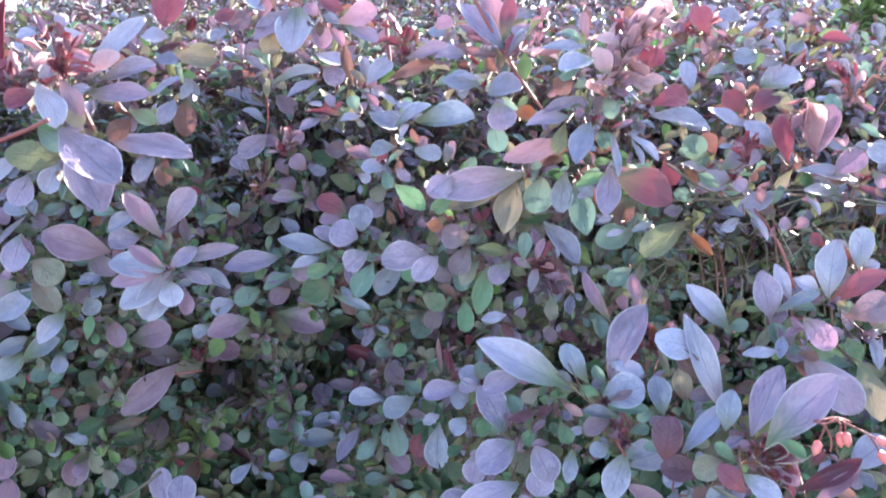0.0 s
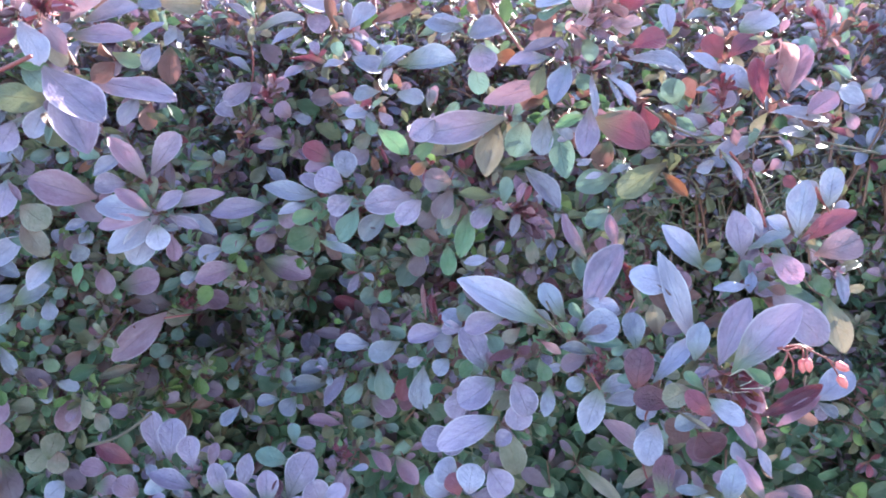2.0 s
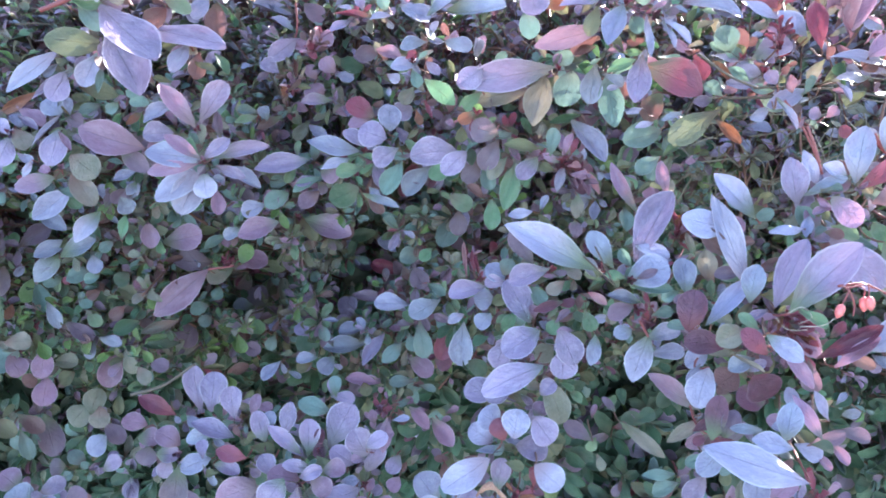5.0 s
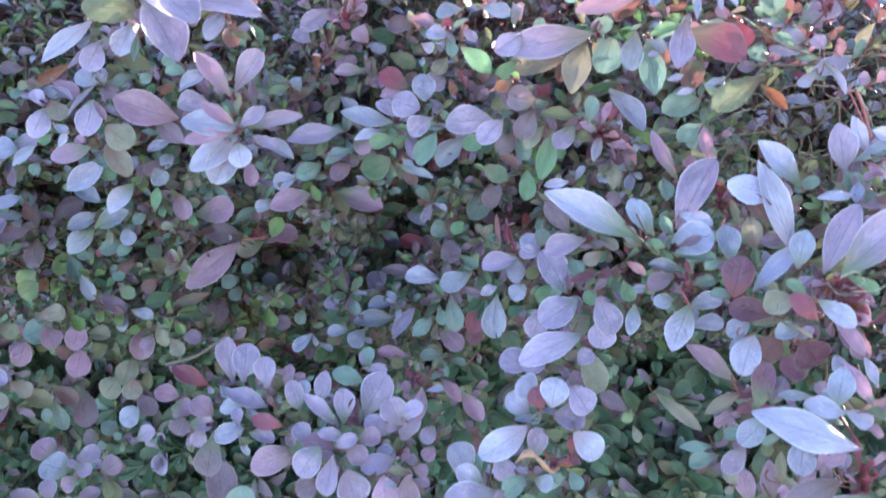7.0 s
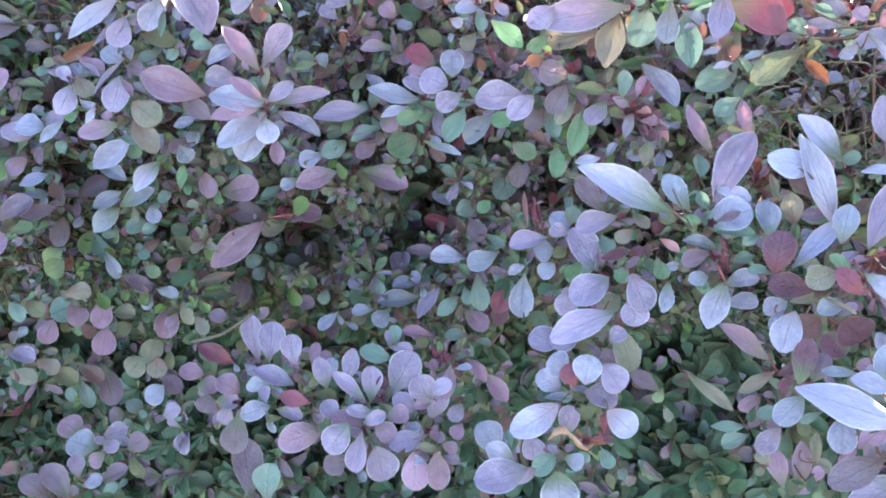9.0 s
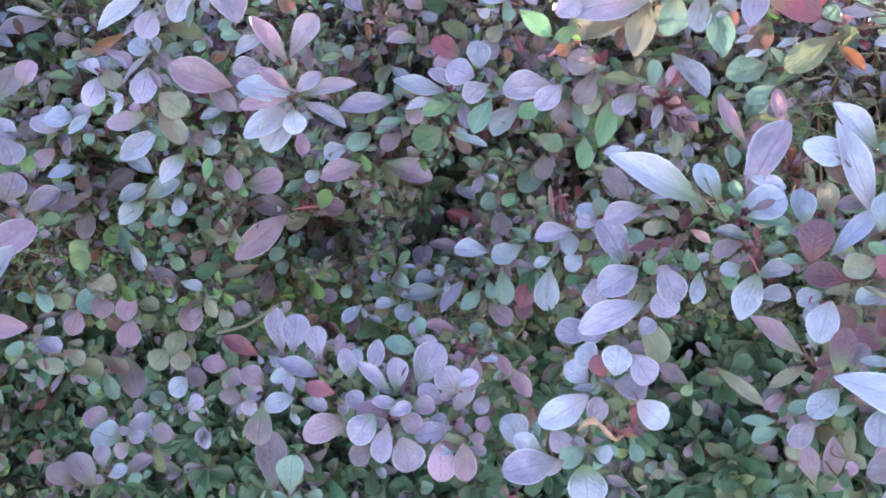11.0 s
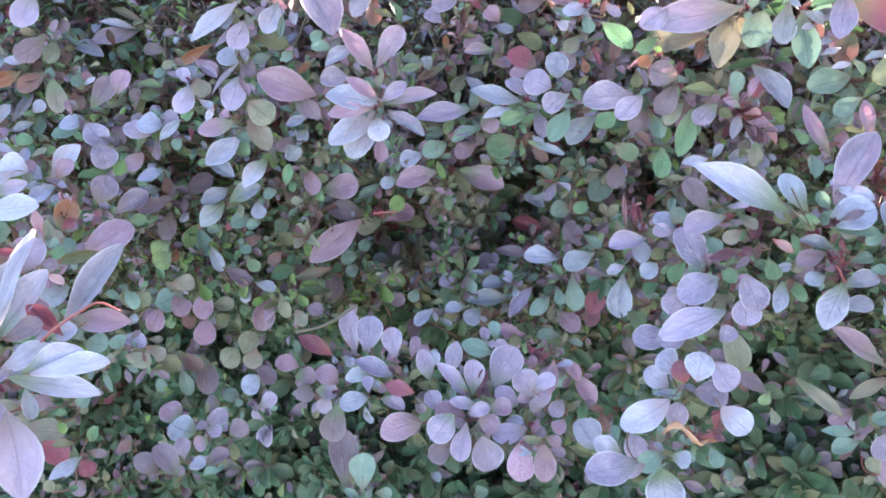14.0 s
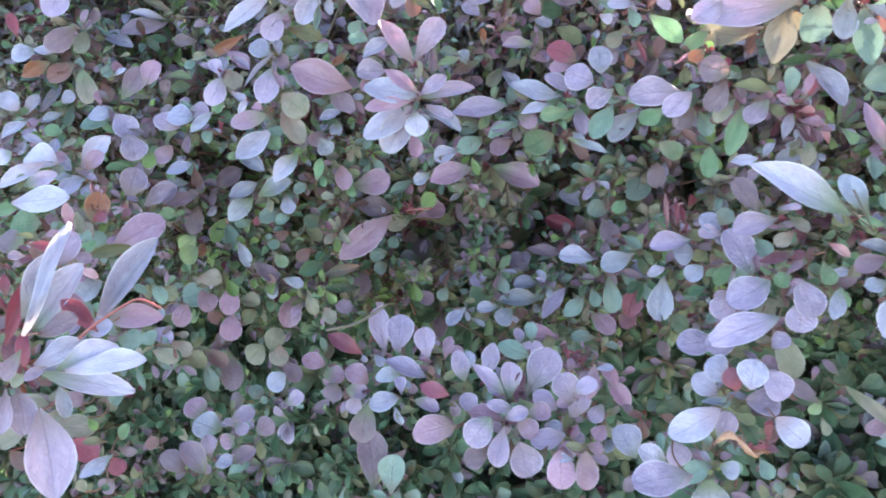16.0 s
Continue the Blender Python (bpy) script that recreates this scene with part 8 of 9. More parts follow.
s = shoot(-0.0754, 0.3466, 0.9252)
leaf(s, 0.5, -1.9, 0.4, -12, -28, -29, 8.8, 9.9, "k", "o")
s = shoot(0.1020, 0.2718, 0.9127)
leaf(s, -0.7, -1.9, 0.3, 159, 31, 58, 8.7, 5.6, "t", "s")
s = shoot(0.1366, 0.2946, 0.9777)
leaf(s, -0.8, -1.8, 0.2, -177, -9, 34, 8.7, 3.9, "b", "u")
s = shoot(-0.2096, 0.3353, 0.7851)
leaf(s, 0.9, -1.6, 0.8, -151, -23, 70, 8.7, 6.4, "h", "c")
s = shoot(0.1553, 0.2473, 0.9440)
leaf(s, -1.0, -1.7, 0.4, 154, 29, 48, 8.7, 3.6, "t", "n")
s = shoot(0.0936, 0.1765, 0.8460)
leaf(s, -0.8, -1.5, 1.0, -33, -38, -69, 8.7, 12.2, "m", "o")
s = shoot(-0.1942, 0.1614, 0.8125)
leaf(s, 1.1, -1.3, 1.1, -42, -48, -10, 8.7, 2.3, "t", "n")
s = shoot(-0.2185, 0.2522, 0.7032)
leaf(s, 0.4, 0.2, 3.7, -3, -22, -22, 8.6, 7.6, "p", "o")
leaf(s, 1.6, -2.7, -1.3, -149, -20, 39, 8.6, 8.9, "k", "o")
s = shoot(-0.2601, 0.3538, 0.8809)
leaf(s, 1.1, -1.6, 0.4, -147, -28, 61, 8.6, 5.1, "t", "s")
s = shoot(0.0313, 0.2882, 0.9455)
leaf(s, -0.2, -2.0, 0.4, 2, 0, -60, 8.6, 6.2, "a", "o")
s = shoot(-0.1538, 0.3691, 0.7700)
leaf(s, 0.6, -1.7, 0.9, -120, -45, 39, 8.5, 7.6, "t", "o")
s = shoot(-0.0001, 0.2989, 0.9776)
leaf(s, 0.1, -2.0, 0.1, 26, 28, -42, 8.5, 7.0, "k", "n")
s = shoot(-0.0936, 0.3778, 0.9608)
leaf(s, 0.5, -1.9, 0.2, 156, 39, 31, 8.4, 3.4, "p", "n")
s = shoot(-0.2001, 0.1634, 0.8227)
leaf(s, 1.1, -1.3, 1.0, 13, -12, -38, 8.3, 7.7, "t", "o")
s = shoot(-0.1551, 0.2881, 0.9778)
leaf(s, 1.0, -1.7, 0.2, -156, -12, 27, 8.3, 6.8, "w", "u")
s = shoot(0.0816, 0.2048, 0.8461)
leaf(s, -0.6, -1.7, 0.9, 176, 4, 38, 8.3, 3.8, "t", "s")
s = shoot(0.0629, 0.2663, 0.9551)
leaf(s, -0.4, -1.9, 0.4, -49, -54, -54, 8.2, 6.5, "t", "o")
s = shoot(-0.2327, 0.3266, 0.8636)
leaf(s, 1.1, -1.6, 0.5, -146, -27, 67, 8.2, 6.0, "g", "s")
s = shoot(0.0289, 0.1958, 0.7726)
leaf(s, -0.2, -1.5, 1.3, -48, -42, -31, 8.1, 5.8, "t", "c")
s = shoot(0.1181, 0.3122, 0.9661)
leaf(s, -0.6, -1.9, 0.2, 162, 35, 79, 8.1, 7.1, "q", "o")
s = shoot(-0.1024, 0.3374, 0.8838)
leaf(s, 0.5, -1.9, 0.4, 133, 51, 34, 8.1, 6.4, "b", "c")
s = shoot(-0.0673, 0.3615, 0.9374)
leaf(s, 0.4, -1.9, 0.4, -16, -17, -17, 8.0, 5.9, "w", "u")
s = shoot(0.1591, 0.3049, 0.9625)
leaf(s, -0.9, -1.8, 0.2, -17, -25, -50, 8.0, 6.3, "r", "s")
s = shoot(-0.2967, 0.3268, 0.8772)
leaf(s, 1.1, -1.6, 0.4, 41, 26, -42, 8.0, 3.3, "w", "n")
s = shoot(0.0518, 0.2747, 0.9610)
leaf(s, -0.3, -2.0, 0.3, -159, -40, 71, 8.0, 8.0, "h", "o")
s = shoot(0.0045, 0.2826, 0.9019)
leaf(s, -1.1, -3.7, 2.2, -158, -30, 55, 8.0, 5.7, "a", "s")
leaf(s, -2.0, -0.7, -1.5, -58, -56, -37, 6.8, 4.1, "r", "s")
leaf(s, 2.9, -1.5, 0.6, 159, 39, 48, 5.4, 3.2, "l", "s")
s = shoot(-0.2261, 0.3374, 0.7761)
leaf(s, 0.9, -1.6, 0.8, -5, -26, -24, 7.9, 7.2, "t", "o")
s = shoot(-0.2336, 0.3408, 0.7323)
leaf(s, 0.9, -1.5, 1.0, -36, -48, -7, 7.9, 5.1, "g", "o")
s = shoot(-0.0999, 0.3879, 0.7731)
leaf(s, 0.4, -1.8, 0.9, -37, -47, -21, 7.8, 7.4, "t", "s")
s = shoot(0.1439, 0.2541, 0.9522)
leaf(s, -0.9, -1.8, 0.3, 146, 37, 54, 7.8, 5.5, "t", "o")
s = shoot(0.0455, 0.2839, 0.8844)
leaf(s, -0.3, -1.9, 0.5, 51, 56, -21, 7.8, 3.1, "r", "u")
s = shoot(0.0728, 0.2681, 0.9059)
leaf(s, 1.8, -3.1, -2.2, -174, -15, 42, 7.7, 3.2, "w", "n")
leaf(s, -2.7, -0.7, 3.0, -165, -15, 38, 7.0, 3.3, "w", "n")
s = shoot(-0.3032, 0.3380, 0.8794)
leaf(s, 1.2, -1.6, 0.4, -142, -24, 60, 7.7, 6.7, "t", "o")
s = shoot(0.1026, 0.2182, 0.7465)
leaf(s, -0.6, -1.4, 1.3, 141, 37, 40, 7.7, 6.4, "o", "s")
s = shoot(-0.1432, 0.2756, 0.7451)
leaf(s, 0.7, -1.5, 1.1, -28, -38, -19, 7.6, 5.7, "b", "s")
s = shoot(-0.0545, 0.3007, 0.7500)
leaf(s, 0.2, -1.6, 1.1, -61, -57, -13, 7.4, 6.7, "e", "o")
s = shoot(0.0924, 0.2859, 0.9812)
leaf(s, 0.3, 0.2, -1.7, 173, 6, 23, 7.4, 6.2, "v", "n")
leaf(s, -1.3, -4.1, 2.0, 168, 7, 21, 7.2, 9.0, "v", "x")
s = shoot(-0.1660, 0.3137, 0.8989)
leaf(s, 0.9, -1.8, 0.4, -145, -37, 51, 7.4, 5.9, "t", "c")
s = shoot(-0.2151, 0.1606, 0.7676)
leaf(s, 1.1, -1.1, 1.2, -26, -43, -11, 7.4, 6.8, "r", "o")
s = shoot(0.1690, 0.2878, 0.9526)
leaf(s, -0.9, -1.7, 0.3, -174, -17, 62, 7.3, 6.8, "h", "o")
s = shoot(0.0973, 0.3099, 0.9737)
leaf(s, -0.6, -1.9, 0.2, -16, -28, -91, 7.2, 4.7, "h", "s")
s = shoot(0.1508, 0.2603, 0.8988)
leaf(s, -0.9, -1.7, 0.6, 154, 34, 59, 7.2, 5.2, "r", "s")
s = shoot(0.0465, 0.2669, 0.8607)
leaf(s, -0.3, -1.8, 0.7, -58, -59, -50, 7.2, 5.6, "q", "o")
s = shoot(-0.0259, 0.2180, 0.7616)
leaf(s, 0.1, -1.5, 1.3, -125, -45, 10, 7.1, 6.7, "k", "o")
s = shoot(-0.0020, 0.2902, 0.8949)
leaf(s, -0.0, -1.9, 0.5, -86, -65, 5, 7.1, 5.4, "e", "s")
s = shoot(-0.0162, 0.2877, 0.9510)
leaf(s, 0.2, -2.0, 0.4, -19, -21, -23, 7.0, 5.0, "w", "s")
s = shoot(-0.2092, 0.1471, 0.8676)
leaf(s, 1.3, -1.3, 0.7, 18, -10, -60, 7.0, 3.1, "r", "s")
s = shoot(0.0638, 0.2526, 0.9640)
leaf(s, -0.4, -1.9, 0.3, -171, -6, 25, 7.0, 6.1, "v", "n")
s = shoot(-0.1521, 0.2975, 0.9788)
leaf(s, 1.0, -1.8, 0.1, 65, 53, -47, 6.9, 5.6, "p", "o")
s = shoot(-0.0821, 0.3491, 0.9173)
leaf(s, 0.5, -1.9, 0.5, -9, -36, -54, 6.9, 3.6, "r", "n")
s = shoot(0.0877, 0.2024, 0.8574)
leaf(s, -0.7, -1.7, 0.8, 19, 33, -23, 6.9, 4.8, "b", "c")
s = shoot(0.1175, 0.2644, 0.9294)
leaf(s, -0.7, -1.8, 0.5, 111, 53, 26, 6.9, 1.9, "r", "n")
s = shoot(-0.2401, 0.3209, 0.8493)
leaf(s, 1.1, -1.6, 0.6, -140, -38, 48, 6.9, 6.5, "t", "o")
s = shoot(0.0494, 0.2527, 0.8247)
leaf(s, -0.3, -1.8, 0.9, 83, 59, 6, 6.8, 3.5, "h", "u")
s = shoot(-0.2163, 0.1742, 0.8444)
leaf(s, 1.2, -1.4, 0.8, -3, -27, -31, 6.7, 3.5, "v", "o")
s = shoot(-0.2385, 0.2164, 0.7206)
leaf(s, 1.0, -1.2, 1.2, 178, 25, 33, 6.7, 6.8, "h", "o")
s = shoot(-0.0385, 0.3244, 0.9104)
leaf(s, 0.2, -2.0, 0.3, -11, -27, -44, 6.7, 5.8, "w", "s")
s = shoot(-0.0332, 0.2021, 0.7641)
leaf(s, 0.2, -1.5, 1.4, -8, -17, -35, 6.7, 5.0, "k", "o")
s = shoot(-0.0401, 0.2456, 0.7670)
leaf(s, 0.2, -1.6, 1.2, 112, 51, 14, 6.6, 4.4, "k", "n")
s = shoot(0.1123, 0.2013, 0.7559)
leaf(s, -0.7, -1.4, 1.3, 53, 47, -14, 6.5, 4.4, "k", "o")
s = shoot(0.1208, 0.2685, 0.9179)
leaf(s, -0.7, -1.8, 0.5, 142, 37, 49, 6.5, 5.7, "p", "o")
s = shoot(-0.2261, 0.1700, 0.7456)
leaf(s, 1.1, -1.1, 1.3, -132, -30, 52, 6.5, 7.7, "q", "o")
s = shoot(0.0475, 0.2684, 0.8315)
leaf(s, -0.3, -1.8, 0.9, -150, -37, 37, 6.5, 4.4, "g", "s")
s = shoot(-0.2682, 0.2458, 0.8356)
leaf(s, 1.2, -1.4, 0.7, -18, -49, -32, 6.5, 4.7, "r", "n")
s = shoot(0.1383, 0.2352, 0.9430)
leaf(s, -0.9, -1.7, 0.4, 153, 23, 46, 6.3, 5.0, "b", "s")
s = shoot(-0.2086, 0.1918, 0.8002)
leaf(s, 1.1, -1.4, 1.0, 156, 42, 18, 6.3, 7.0, "t", "o")
s = shoot(-0.2427, 0.1995, 0.8455)
leaf(s, 1.3, -1.4, 0.7, -154, -3, 58, 6.3, 3.3, "k", "n")
s = shoot(-0.2926, 0.2548, 0.8261)
leaf(s, 1.3, -1.4, 0.7, -133, -35, 55, 6.1, 7.0, "k", "o")
s = shoot(-0.1040, 0.2450, 0.7576)
leaf(s, 0.6, -1.5, 1.2, 140, 50, 39, 6.0, 3.4, "h", "n")
s = shoot(0.1564, 0.2422, 0.8972)
leaf(s, -1.0, -1.6, 0.7, 10, 19, -24, 5.9, 4.5, "w", "o")
s = shoot(-0.2207, 0.1610, 0.7865)
leaf(s, 1.1, -1.2, 1.1, -23, -40, -12, 5.9, 3.3, "l", "s")
s = shoot(-0.0407, 0.2648, 0.7609)
leaf(s, -0.0, -1.8, 1.5, 30, 37, -32, 5.9, 2.7, "r", "n")
leaf(s, -1.2, 2.5, -2.3, 122, 52, 27, 5.8, 2.7, "r", "u")
leaf(s, 1.8, -5.5, 4.3, 7, -3, -50, 5.5, 2.9, "r", "n")
s = shoot(-0.2501, 0.2451, 0.8310)
leaf(s, 1.1, -1.5, 0.7, 42, 35, -63, 5.8, 3.8, "m", "s")
s = shoot(-0.2355, 0.2954, 0.6789)
leaf(s, 0.9, -1.3, 1.2, 40, 33, -28, 5.8, 6.7, "t", "o")
s = shoot(0.1216, 0.2746, 0.9266)
leaf(s, -0.7, -1.8, 0.5, 6, 21, -35, 5.7, 2.1, "r", "u")
s = shoot(-0.0555, 0.3618, 0.9330)
leaf(s, 1.2, -2.8, 0.5, -173, 1, 43, 5.6, 2.9, "r", "u")
leaf(s, -0.5, -1.1, 0.2, 143, 46, 35, 5.4, 2.8, "r", "n")
s = shoot(0.1331, 0.2514, 0.9097)
leaf(s, -0.7, -3.3, 0.6, 15, 34, -42, 5.5, 4.4, "k", "s")
leaf(s, -1.0, -0.1, 0.7, 168, 11, 56, 4.4, 5.2, "p", "o")
s = shoot(0.1338, 0.2619, 0.9500)
leaf(s, -0.8, -1.8, 0.3, 41, 47, -22, 5.4, 2.5, "r", "n")
s = shoot(-0.0388, 0.2178, 0.7526)
leaf(s, 0.2, -1.5, 1.3, 12, 7, -28, 5.4, 5.1, "p", "o")
s = shoot(-0.2247, 0.1642, 0.8543)
leaf(s, 1.3, -1.3, 0.8, -143, -23, 73, 5.3, 2.7, "m", "n")
s = shoot(0.0421, 0.1969, 0.7588)
leaf(s, 1.0, -3.8, 2.3, -160, -24, 23, 5.0, 3.8, "o", "o")
leaf(s, -1.6, 1.0, 0.5, -155, -25, 32, 4.4, 4.7, "t", "o")
s = shoot(-0.2258, 0.2283, 0.6949)
leaf(s, 1.0, -1.2, 1.3, 35, 26, -28, 4.6, 6.4, "q", "o")
s = shoot(-0.1950, 0.1245, 0.7890)
leaf(s, 1.1, -1.1, 1.2, 146, 50, 2, 4.4, 3.5, "o", "o")
s = shoot(-0.2411, 0.1573, 0.8077)
leaf(s, 1.7, -1.7, 1.4, 32, 18, -54, 4.3, 2.2, "a", "u")
leaf(s, 3.7, -3.1, 2.6, 69, 51, -49, 4.3, 2.0, "r", "n")
leaf(s, -1.5, 1.2, -1.1, 154, 44, 12, 3.9, 1.9, "r", "n")

# tufts of young, withered and crumpled leaves: where, how many, how long (mm), hues, lean
tuft(0.0643, 0.2641, 0.9603, 34, 12.0, "vvvkvr", (0.39, 0.10, 0.85), 1)
tuft(0.0698, 0.2760, 0.9728, 30, 12.0, "vvvkvr", (0.86, -0.04, 0.46), 2)
tuft(-0.1288, 0.2500, 0.9687, 26, 10.0, "rrvrkm", (0.45, 0.10, 0.82), 3)
tuft(-0.1489, 0.2532, 0.9635, 18, 11.0, "rvrkm", (-0.89, -0.11, 0.43), 4)
tuft(0.0443, 0.2961, 0.8752, 18, 11.0, "kvrmkv", (0.72, -0.51, -0.64), 5)
tuft(0.1124, 0.2526, 0.9348, 16, 8.0, "rrkr", (0.00, 0.12, 0.93), 6)
tuft(0.0829, 0.2435, 0.8636, 26, 9.0, "aarhk", (0.69, 0.13, 0.62), 7)
tuft(0.1058, 0.1962, 0.8496, 18, 12.0, "karhvk", (0.81, -0.45, -0.55), 8)
tuft(0.1053, 0.1887, 0.8595, 22, 9.0, "karrk", (0.45, -0.57, -0.83), 9)
tuft(0.1208, 0.1701, 0.7948, 14, 8.0, "rrrk", (-0.03, 0.20, 0.89), 10)
tuft(-0.2447, 0.1614, 0.8038, 18, 8.0, "rrar", (0.65, 0.20, 0.61), 11)
tuft(-0.2679, 0.1842, 0.8022, 12, 16.0, "rrmr", (0.02, 0.20, 0.89), 12)
tuft(-0.0386, 0.2566, 0.7655, 12, 7.0, "rkrk", (0.53, 0.17, 0.74), 13)
tuft(0.0706, 0.2200, 0.8374, 12, 7.0, "rkrq", (-0.03, 0.20, 0.89), 14)
tuft(-0.1376, 0.3447, 0.7980, 10, 6.0, "rrhr", (-0.03, 0.20, 0.89), 15)
tuft(0.1252, 0.2399, 0.9544, 14, 11.0, "vvrk", (0.24, -0.61, -0.90), 16)
tuft(-0.0851, 0.3249, 0.9021, 22, 10.0, "kohkve", (0.29, 0.20, 0.84), 17)
tuft(-0.0740, 0.3283, 0.9210, 16, 9.0, "kvkrh", (0.71, 0.03, 0.65), 18)
tuft(-0.0130, 0.3008, 0.9687, 14, 10.0, "rrkr", (-0.24, 0.11, 0.90), 19)
tuft(0.0212, 0.1872, 0.7837, 10, 9.0, "hram", (0.96, -0.05, 0.22), 20)
tuft(0.0033, 0.3077, 0.8160, 14, 9.0, "rvhk", (-0.27, 0.17, 0.87), 21)
tuft(-0.2584, 0.2407, 0.8368, 14, 8.0, "rkvr", (0.18, 0.22, 0.86), 22)
tuft(0.1502, 0.2641, 0.9536, 18, 9.0, "rhvw", (0.00, 0.12, 0.93), 23)
tuft(0.1035, 0.3063, 0.9738, 18, 10.0, "vrkw", (0.89, -0.06, 0.40), 24)
twig(1.30, RED_STEM, (-0.0334, 0.4313, 0.9708), (-0.0311, 0.4226, 0.9489), (-0.0279, 0.4142, 0.9277), (-0.0259, 0.4057, 0.9065))
twig(0.75, RED_STEM, (0.0145, 0.2898, 0.9906), (0.0216, 0.2852, 0.9785), (0.0269, 0.2819, 0.9701), (0.0338, 0.2778, 0.9594), (0.0414, 0.2740, 0.9493))
twig(0.90, BARK, (-0.1626, 0.2624, 0.7668), (-0.1474, 0.2657, 0.7703), (-0.1324, 0.2719, 0.7792))
twig(0.30, BARK, (-0.0813, 0.3038, 0.8312), (-0.0740, 0.2996, 0.8216), (-0.0673, 0.3041, 0.8289))
twig(0.30, BARK, (-0.0771, 0.3048, 0.8323), (-0.0732, 0.3004, 0.8231))
twig(0.60, BARK, (0.0973, 0.2912, 0.9074), (0.1260, 0.2922, 0.9077), (0.1499, 0.2942, 0.9110), (0.1691, 0.2939, 0.9088), (0.1978, 0.2926, 0.9034))
twig(0.50, BARK, (0.0887, 0.2676, 0.9298), (0.1017, 0.2647, 0.9216), (0.1124, 0.2634, 0.9175))
twig(0.50, RED_STEM, (0.1221, 0.2620, 0.9134), (0.1286, 0.2590, 0.9053), (0.1361, 0.2535, 0.8912))
twig(0.70, RED_STEM, (0.1419, 0.2394, 0.9094), (0.1498, 0.2363, 0.9010))
twig(0.60, RED_STEM, (0.1219, 0.2389, 0.9096), (0.1249, 0.2364, 0.9031), (0.1279, 0.2327, 0.8938))
twig(0.40, RED_STEM, (-0.1684, 0.1124, 0.8594), (-0.1650, 0.1146, 0.8624), (-0.1594, 0.1175, 0.8658), (-0.1538, 0.1199, 0.8683), (-0.1478, 0.1200, 0.8660))
twig(0.40, RED_STEM, (0.1103, 0.1728, 0.8802), (0.1167, 0.1733, 0.8810), (0.1207, 0.1730, 0.8798))
twig(0.30, RED_STEM, (0.1127, 0.1729, 0.8803), (0.1151, 0.1712, 0.8758), (0.1150, 0.1697, 0.8721))
twig(0.80, RED_STEM, (-0.1345, 0.2157, 0.9516), (-0.1260, 0.2172, 0.9546), (-0.1179, 0.2188, 0.9580))
twig(0.35, STALK, (0.0443, 0.2213, 0.8655), (0.0559, 0.2175, 0.8559))
twig(0.35, STALK, (0.0486, 0.2232, 0.8685), (0.0553, 0.2179, 0.8568))
twig(0.60, RED_STEM, (-0.0946, 0.3857, 0.9423), (-0.0931, 0.3790, 0.9255), (-0.0946, 0.3755, 0.9171))
twig(0.50, RED_STEM, (-0.0583, 0.3816, 0.9293), (-0.0553, 0.3867, 0.9419))
twig(0.50, STALK, (0.0715, 0.2815, 0.9388), (0.0706, 0.2769, 0.9274), (0.0759, 0.2745, 0.9211))
twig(0.50, RED_STEM, (0.0652, 0.2124, 0.8442), (0.0684, 0.2099, 0.8388))
twig(0.50, RED_STEM, (-0.1234, 0.2850, 0.8249), (-0.1113, 0.2868, 0.8259))
twig(0.13, CREAM, (0.0962, 0.1694, 0.8727), (0.1003, 0.1703, 0.8745), (0.1031, 0.1691, 0.8718), (0.0992, 0.1682, 0.8700))
twig(0.13, CREAM, (0.0995, 0.1679, 0.8693), (0.1064, 0.1682, 0.8697), (0.1106, 0.1696, 0.8727), (0.1085, 0.1702, 0.8739))
twig(0.12, CREAM, (0.0929, 0.1688, 0.8715), (0.0962, 0.1675, 0.8685), (0.1020, 0.1676, 0.8685))
twig(0.13, CREAM, (0.1303, 0.2577, 0.9069), (0.1351, 0.2537, 0.8981), (0.1373, 0.2512, 0.8928))
twig(0.13, CREAM, (0.1432, 0.2588, 0.9088), (0.1497, 0.2561, 0.9029), (0.1540, 0.2553, 0.9010))
twig(0.35, RED_STEM, (0.1447, 0.2363, 0.9079), (0.1478, 0.2338, 0.9025), (0.1498, 0.2323, 0.8992))
twig(0.40, BARK, (0.1215, 0.2928, 0.9113), (0.1454, 0.2938, 0.9128), (0.1622, 0.2954, 0.9155), (0.1813, 0.2949, 0.9140))
twig(0.35, BARK, (0.1622, 0.2918, 0.9080), (0.1814, 0.2908, 0.9053), (0.1977, 0.2904, 0.9040))
dead_twigs(0.1595, 0.3669, 0.8550, 0.055, 0.035, 0.03, 130)
berry(0.1108, 0.1691, 0.8764, 0.0045, (0.1097, 0.1714, 0.8812), (0.1124, 0.1709, 0.88))
berry(0.1181, 0.1703, 0.8786, 0.0045, (0.1116, 0.171, 0.8803), (0.1175, 0.1716, 0.8815))
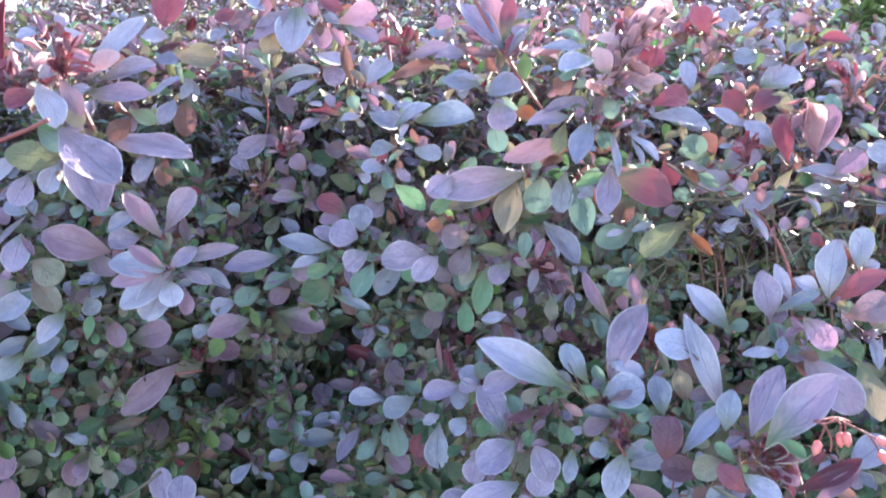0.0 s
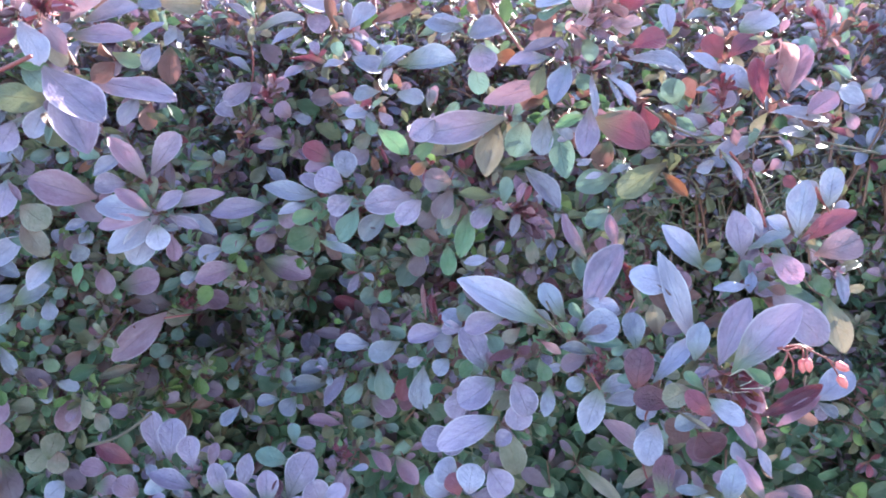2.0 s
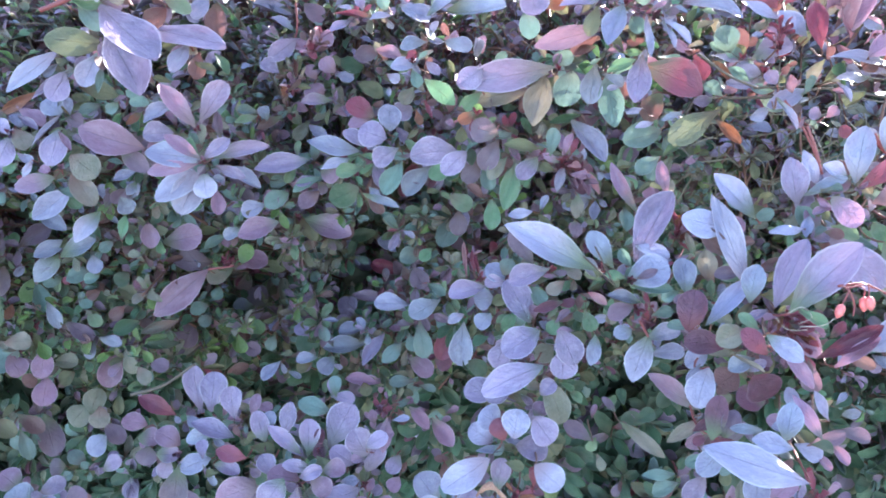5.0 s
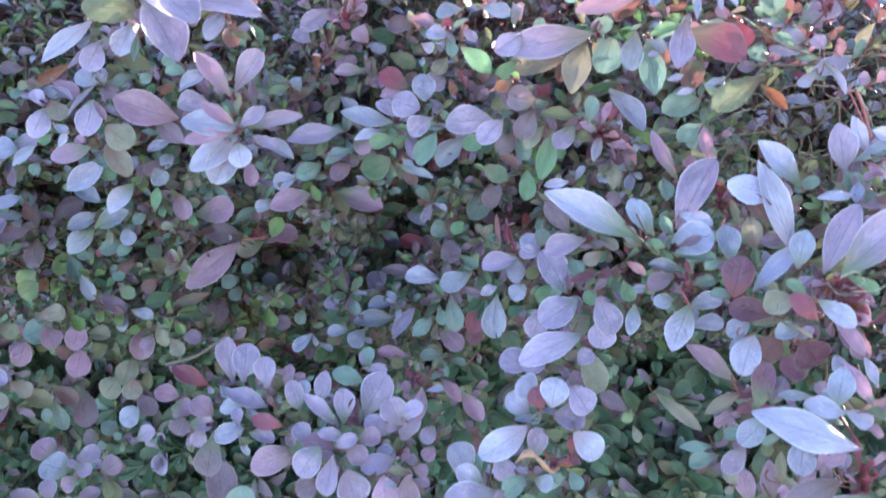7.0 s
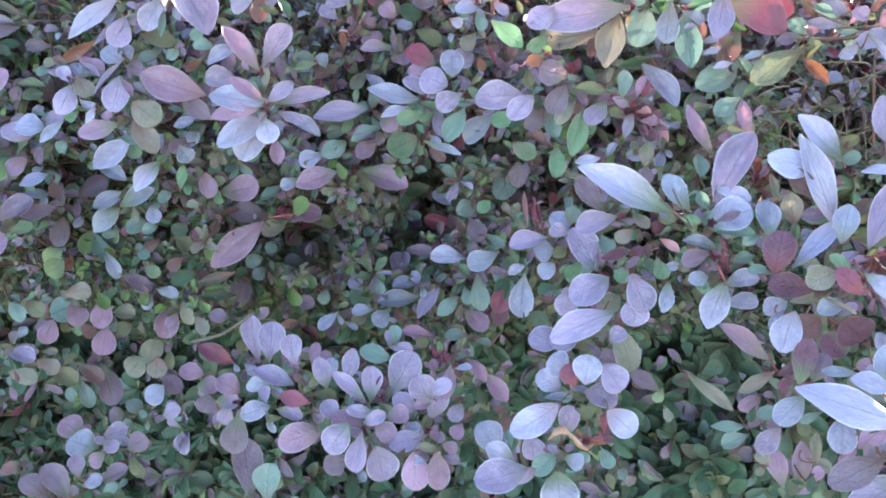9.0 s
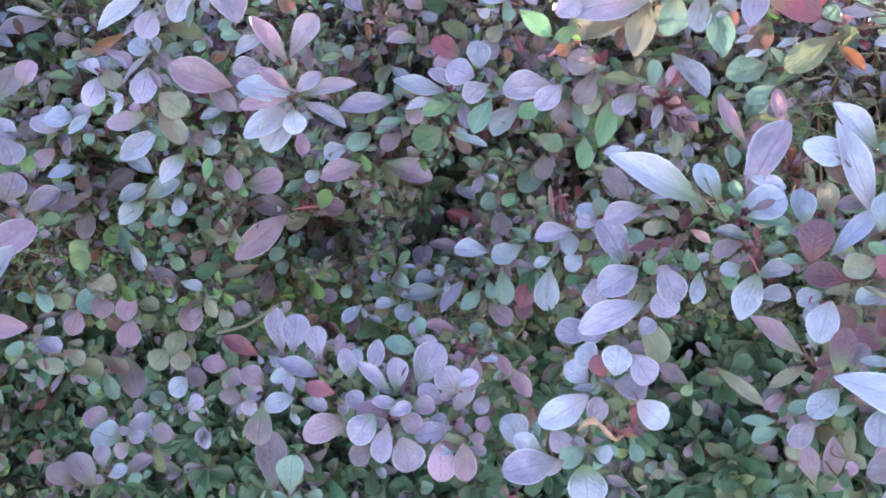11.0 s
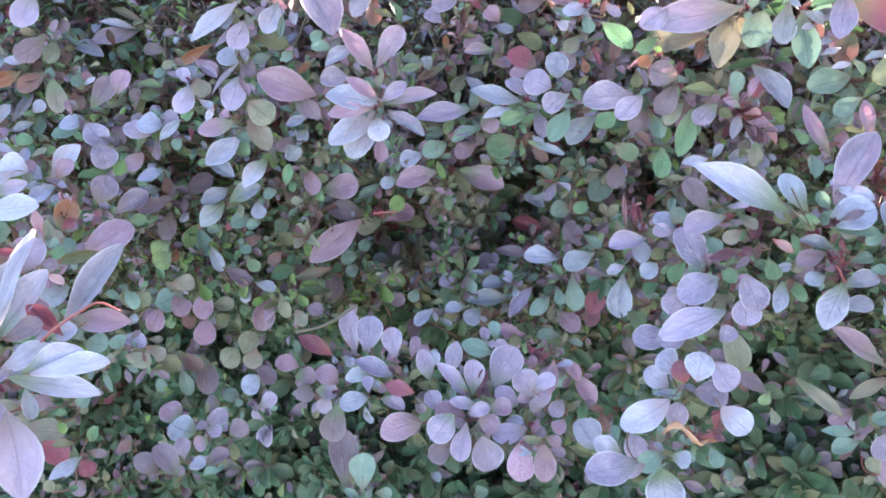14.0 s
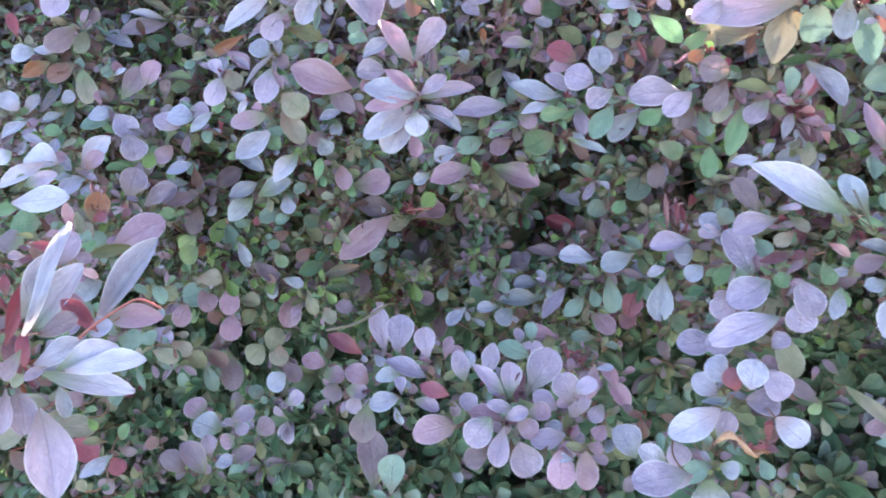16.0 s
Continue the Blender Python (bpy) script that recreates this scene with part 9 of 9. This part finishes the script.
berry(0.1238, 0.1655, 0.8799, 0.0045, (0.1149, 0.1672, 0.884), (0.1195, 0.1664, 0.882))
berry(0.1257, 0.1657, 0.8756, 0.0045, (0.1206, 0.1681, 0.8808), (0.123, 0.1675, 0.8795))
berry(0.1178, 0.1719, 0.8774, 0.0045, (0.115, 0.1733, 0.8804), (0.1178, 0.173, 0.8796))
dry_leaf(0.0143, 0.1726, 0.7967)

# a fixed point near the camera, from which covering leaves are culled
VIEWPOINT = np.array((-0.01, -0.01, 0.98))
LEAVES_IN_VIEW = np.array(TAKEN)
LEAVES_IN_VIEW[:, :3] -= VIEWPOINT
for s in SHOOTS:
    s.companions(6 if len(s.grown) < 3 else 8)
grow_limbs()
grow_mass()
grow_between()
grow_small()
set_branches()


# ---- a fresh green plant from behind the hedge, brought forward to fit the camera's view ----
def green_plant(x, y):
    rng = random.Random(8)
    plant = tagged(new("green_plant"), "fresh bright green leafy plant, placed among the hedge to show in the camera's view", "plant")
    plant.location = (x, y, 0.0)
    for i in range(9):
        tip = Vector((x + rng.uniform(-.022, .03), y + rng.uniform(-.03, .03), rng.uniform(0.955, 0.985)))
        v, f = tube(arc((x + rng.uniform(-.03, .03), y, 0.0), tip, (rng.uniform(-.03, .03), 0, 0), 8), 0.003, 0.001, 6)
        stem = part("stem", mesh_of("stem", v, f, mats=[STALK]), plant)
        verts, faces, uvs, n0 = [], [], [], 0
        for k in range(70):
            q = rng.uniform(0.90, 1.0)
            at = Vector((x, y, 0)).lerp(tip, q)
            d = Vector((rng.uniform(-1, 1), rng.uniform(-1, 1), rng.uniform(-.2, 1))).normalized()
            ln = rng.uniform(0.010, 0.019)
            m = np.array(leaf_matrix(at, at + d * ln, Vector((rng.uniform(-.4, .4), rng.uniform(-.6, .2), 1)), ln * 0.3))
            lv, lf, lu = NARROW[rng.randrange(2)]
            verts.append(lv @ m[:3, :3].T + m[:3, 3])
            faces += [tuple(a + n0 for a in q4) for q4 in lf]
            uvs.append(lu)
            n0 += len(lv)
        tagged(under(new("foliage", mesh_of("foliage", np.concatenate(verts), faces, np.concatenate(uvs), [LEAF["l"]])), stem), kind="stuff")


green_plant(0.415, 0.76)
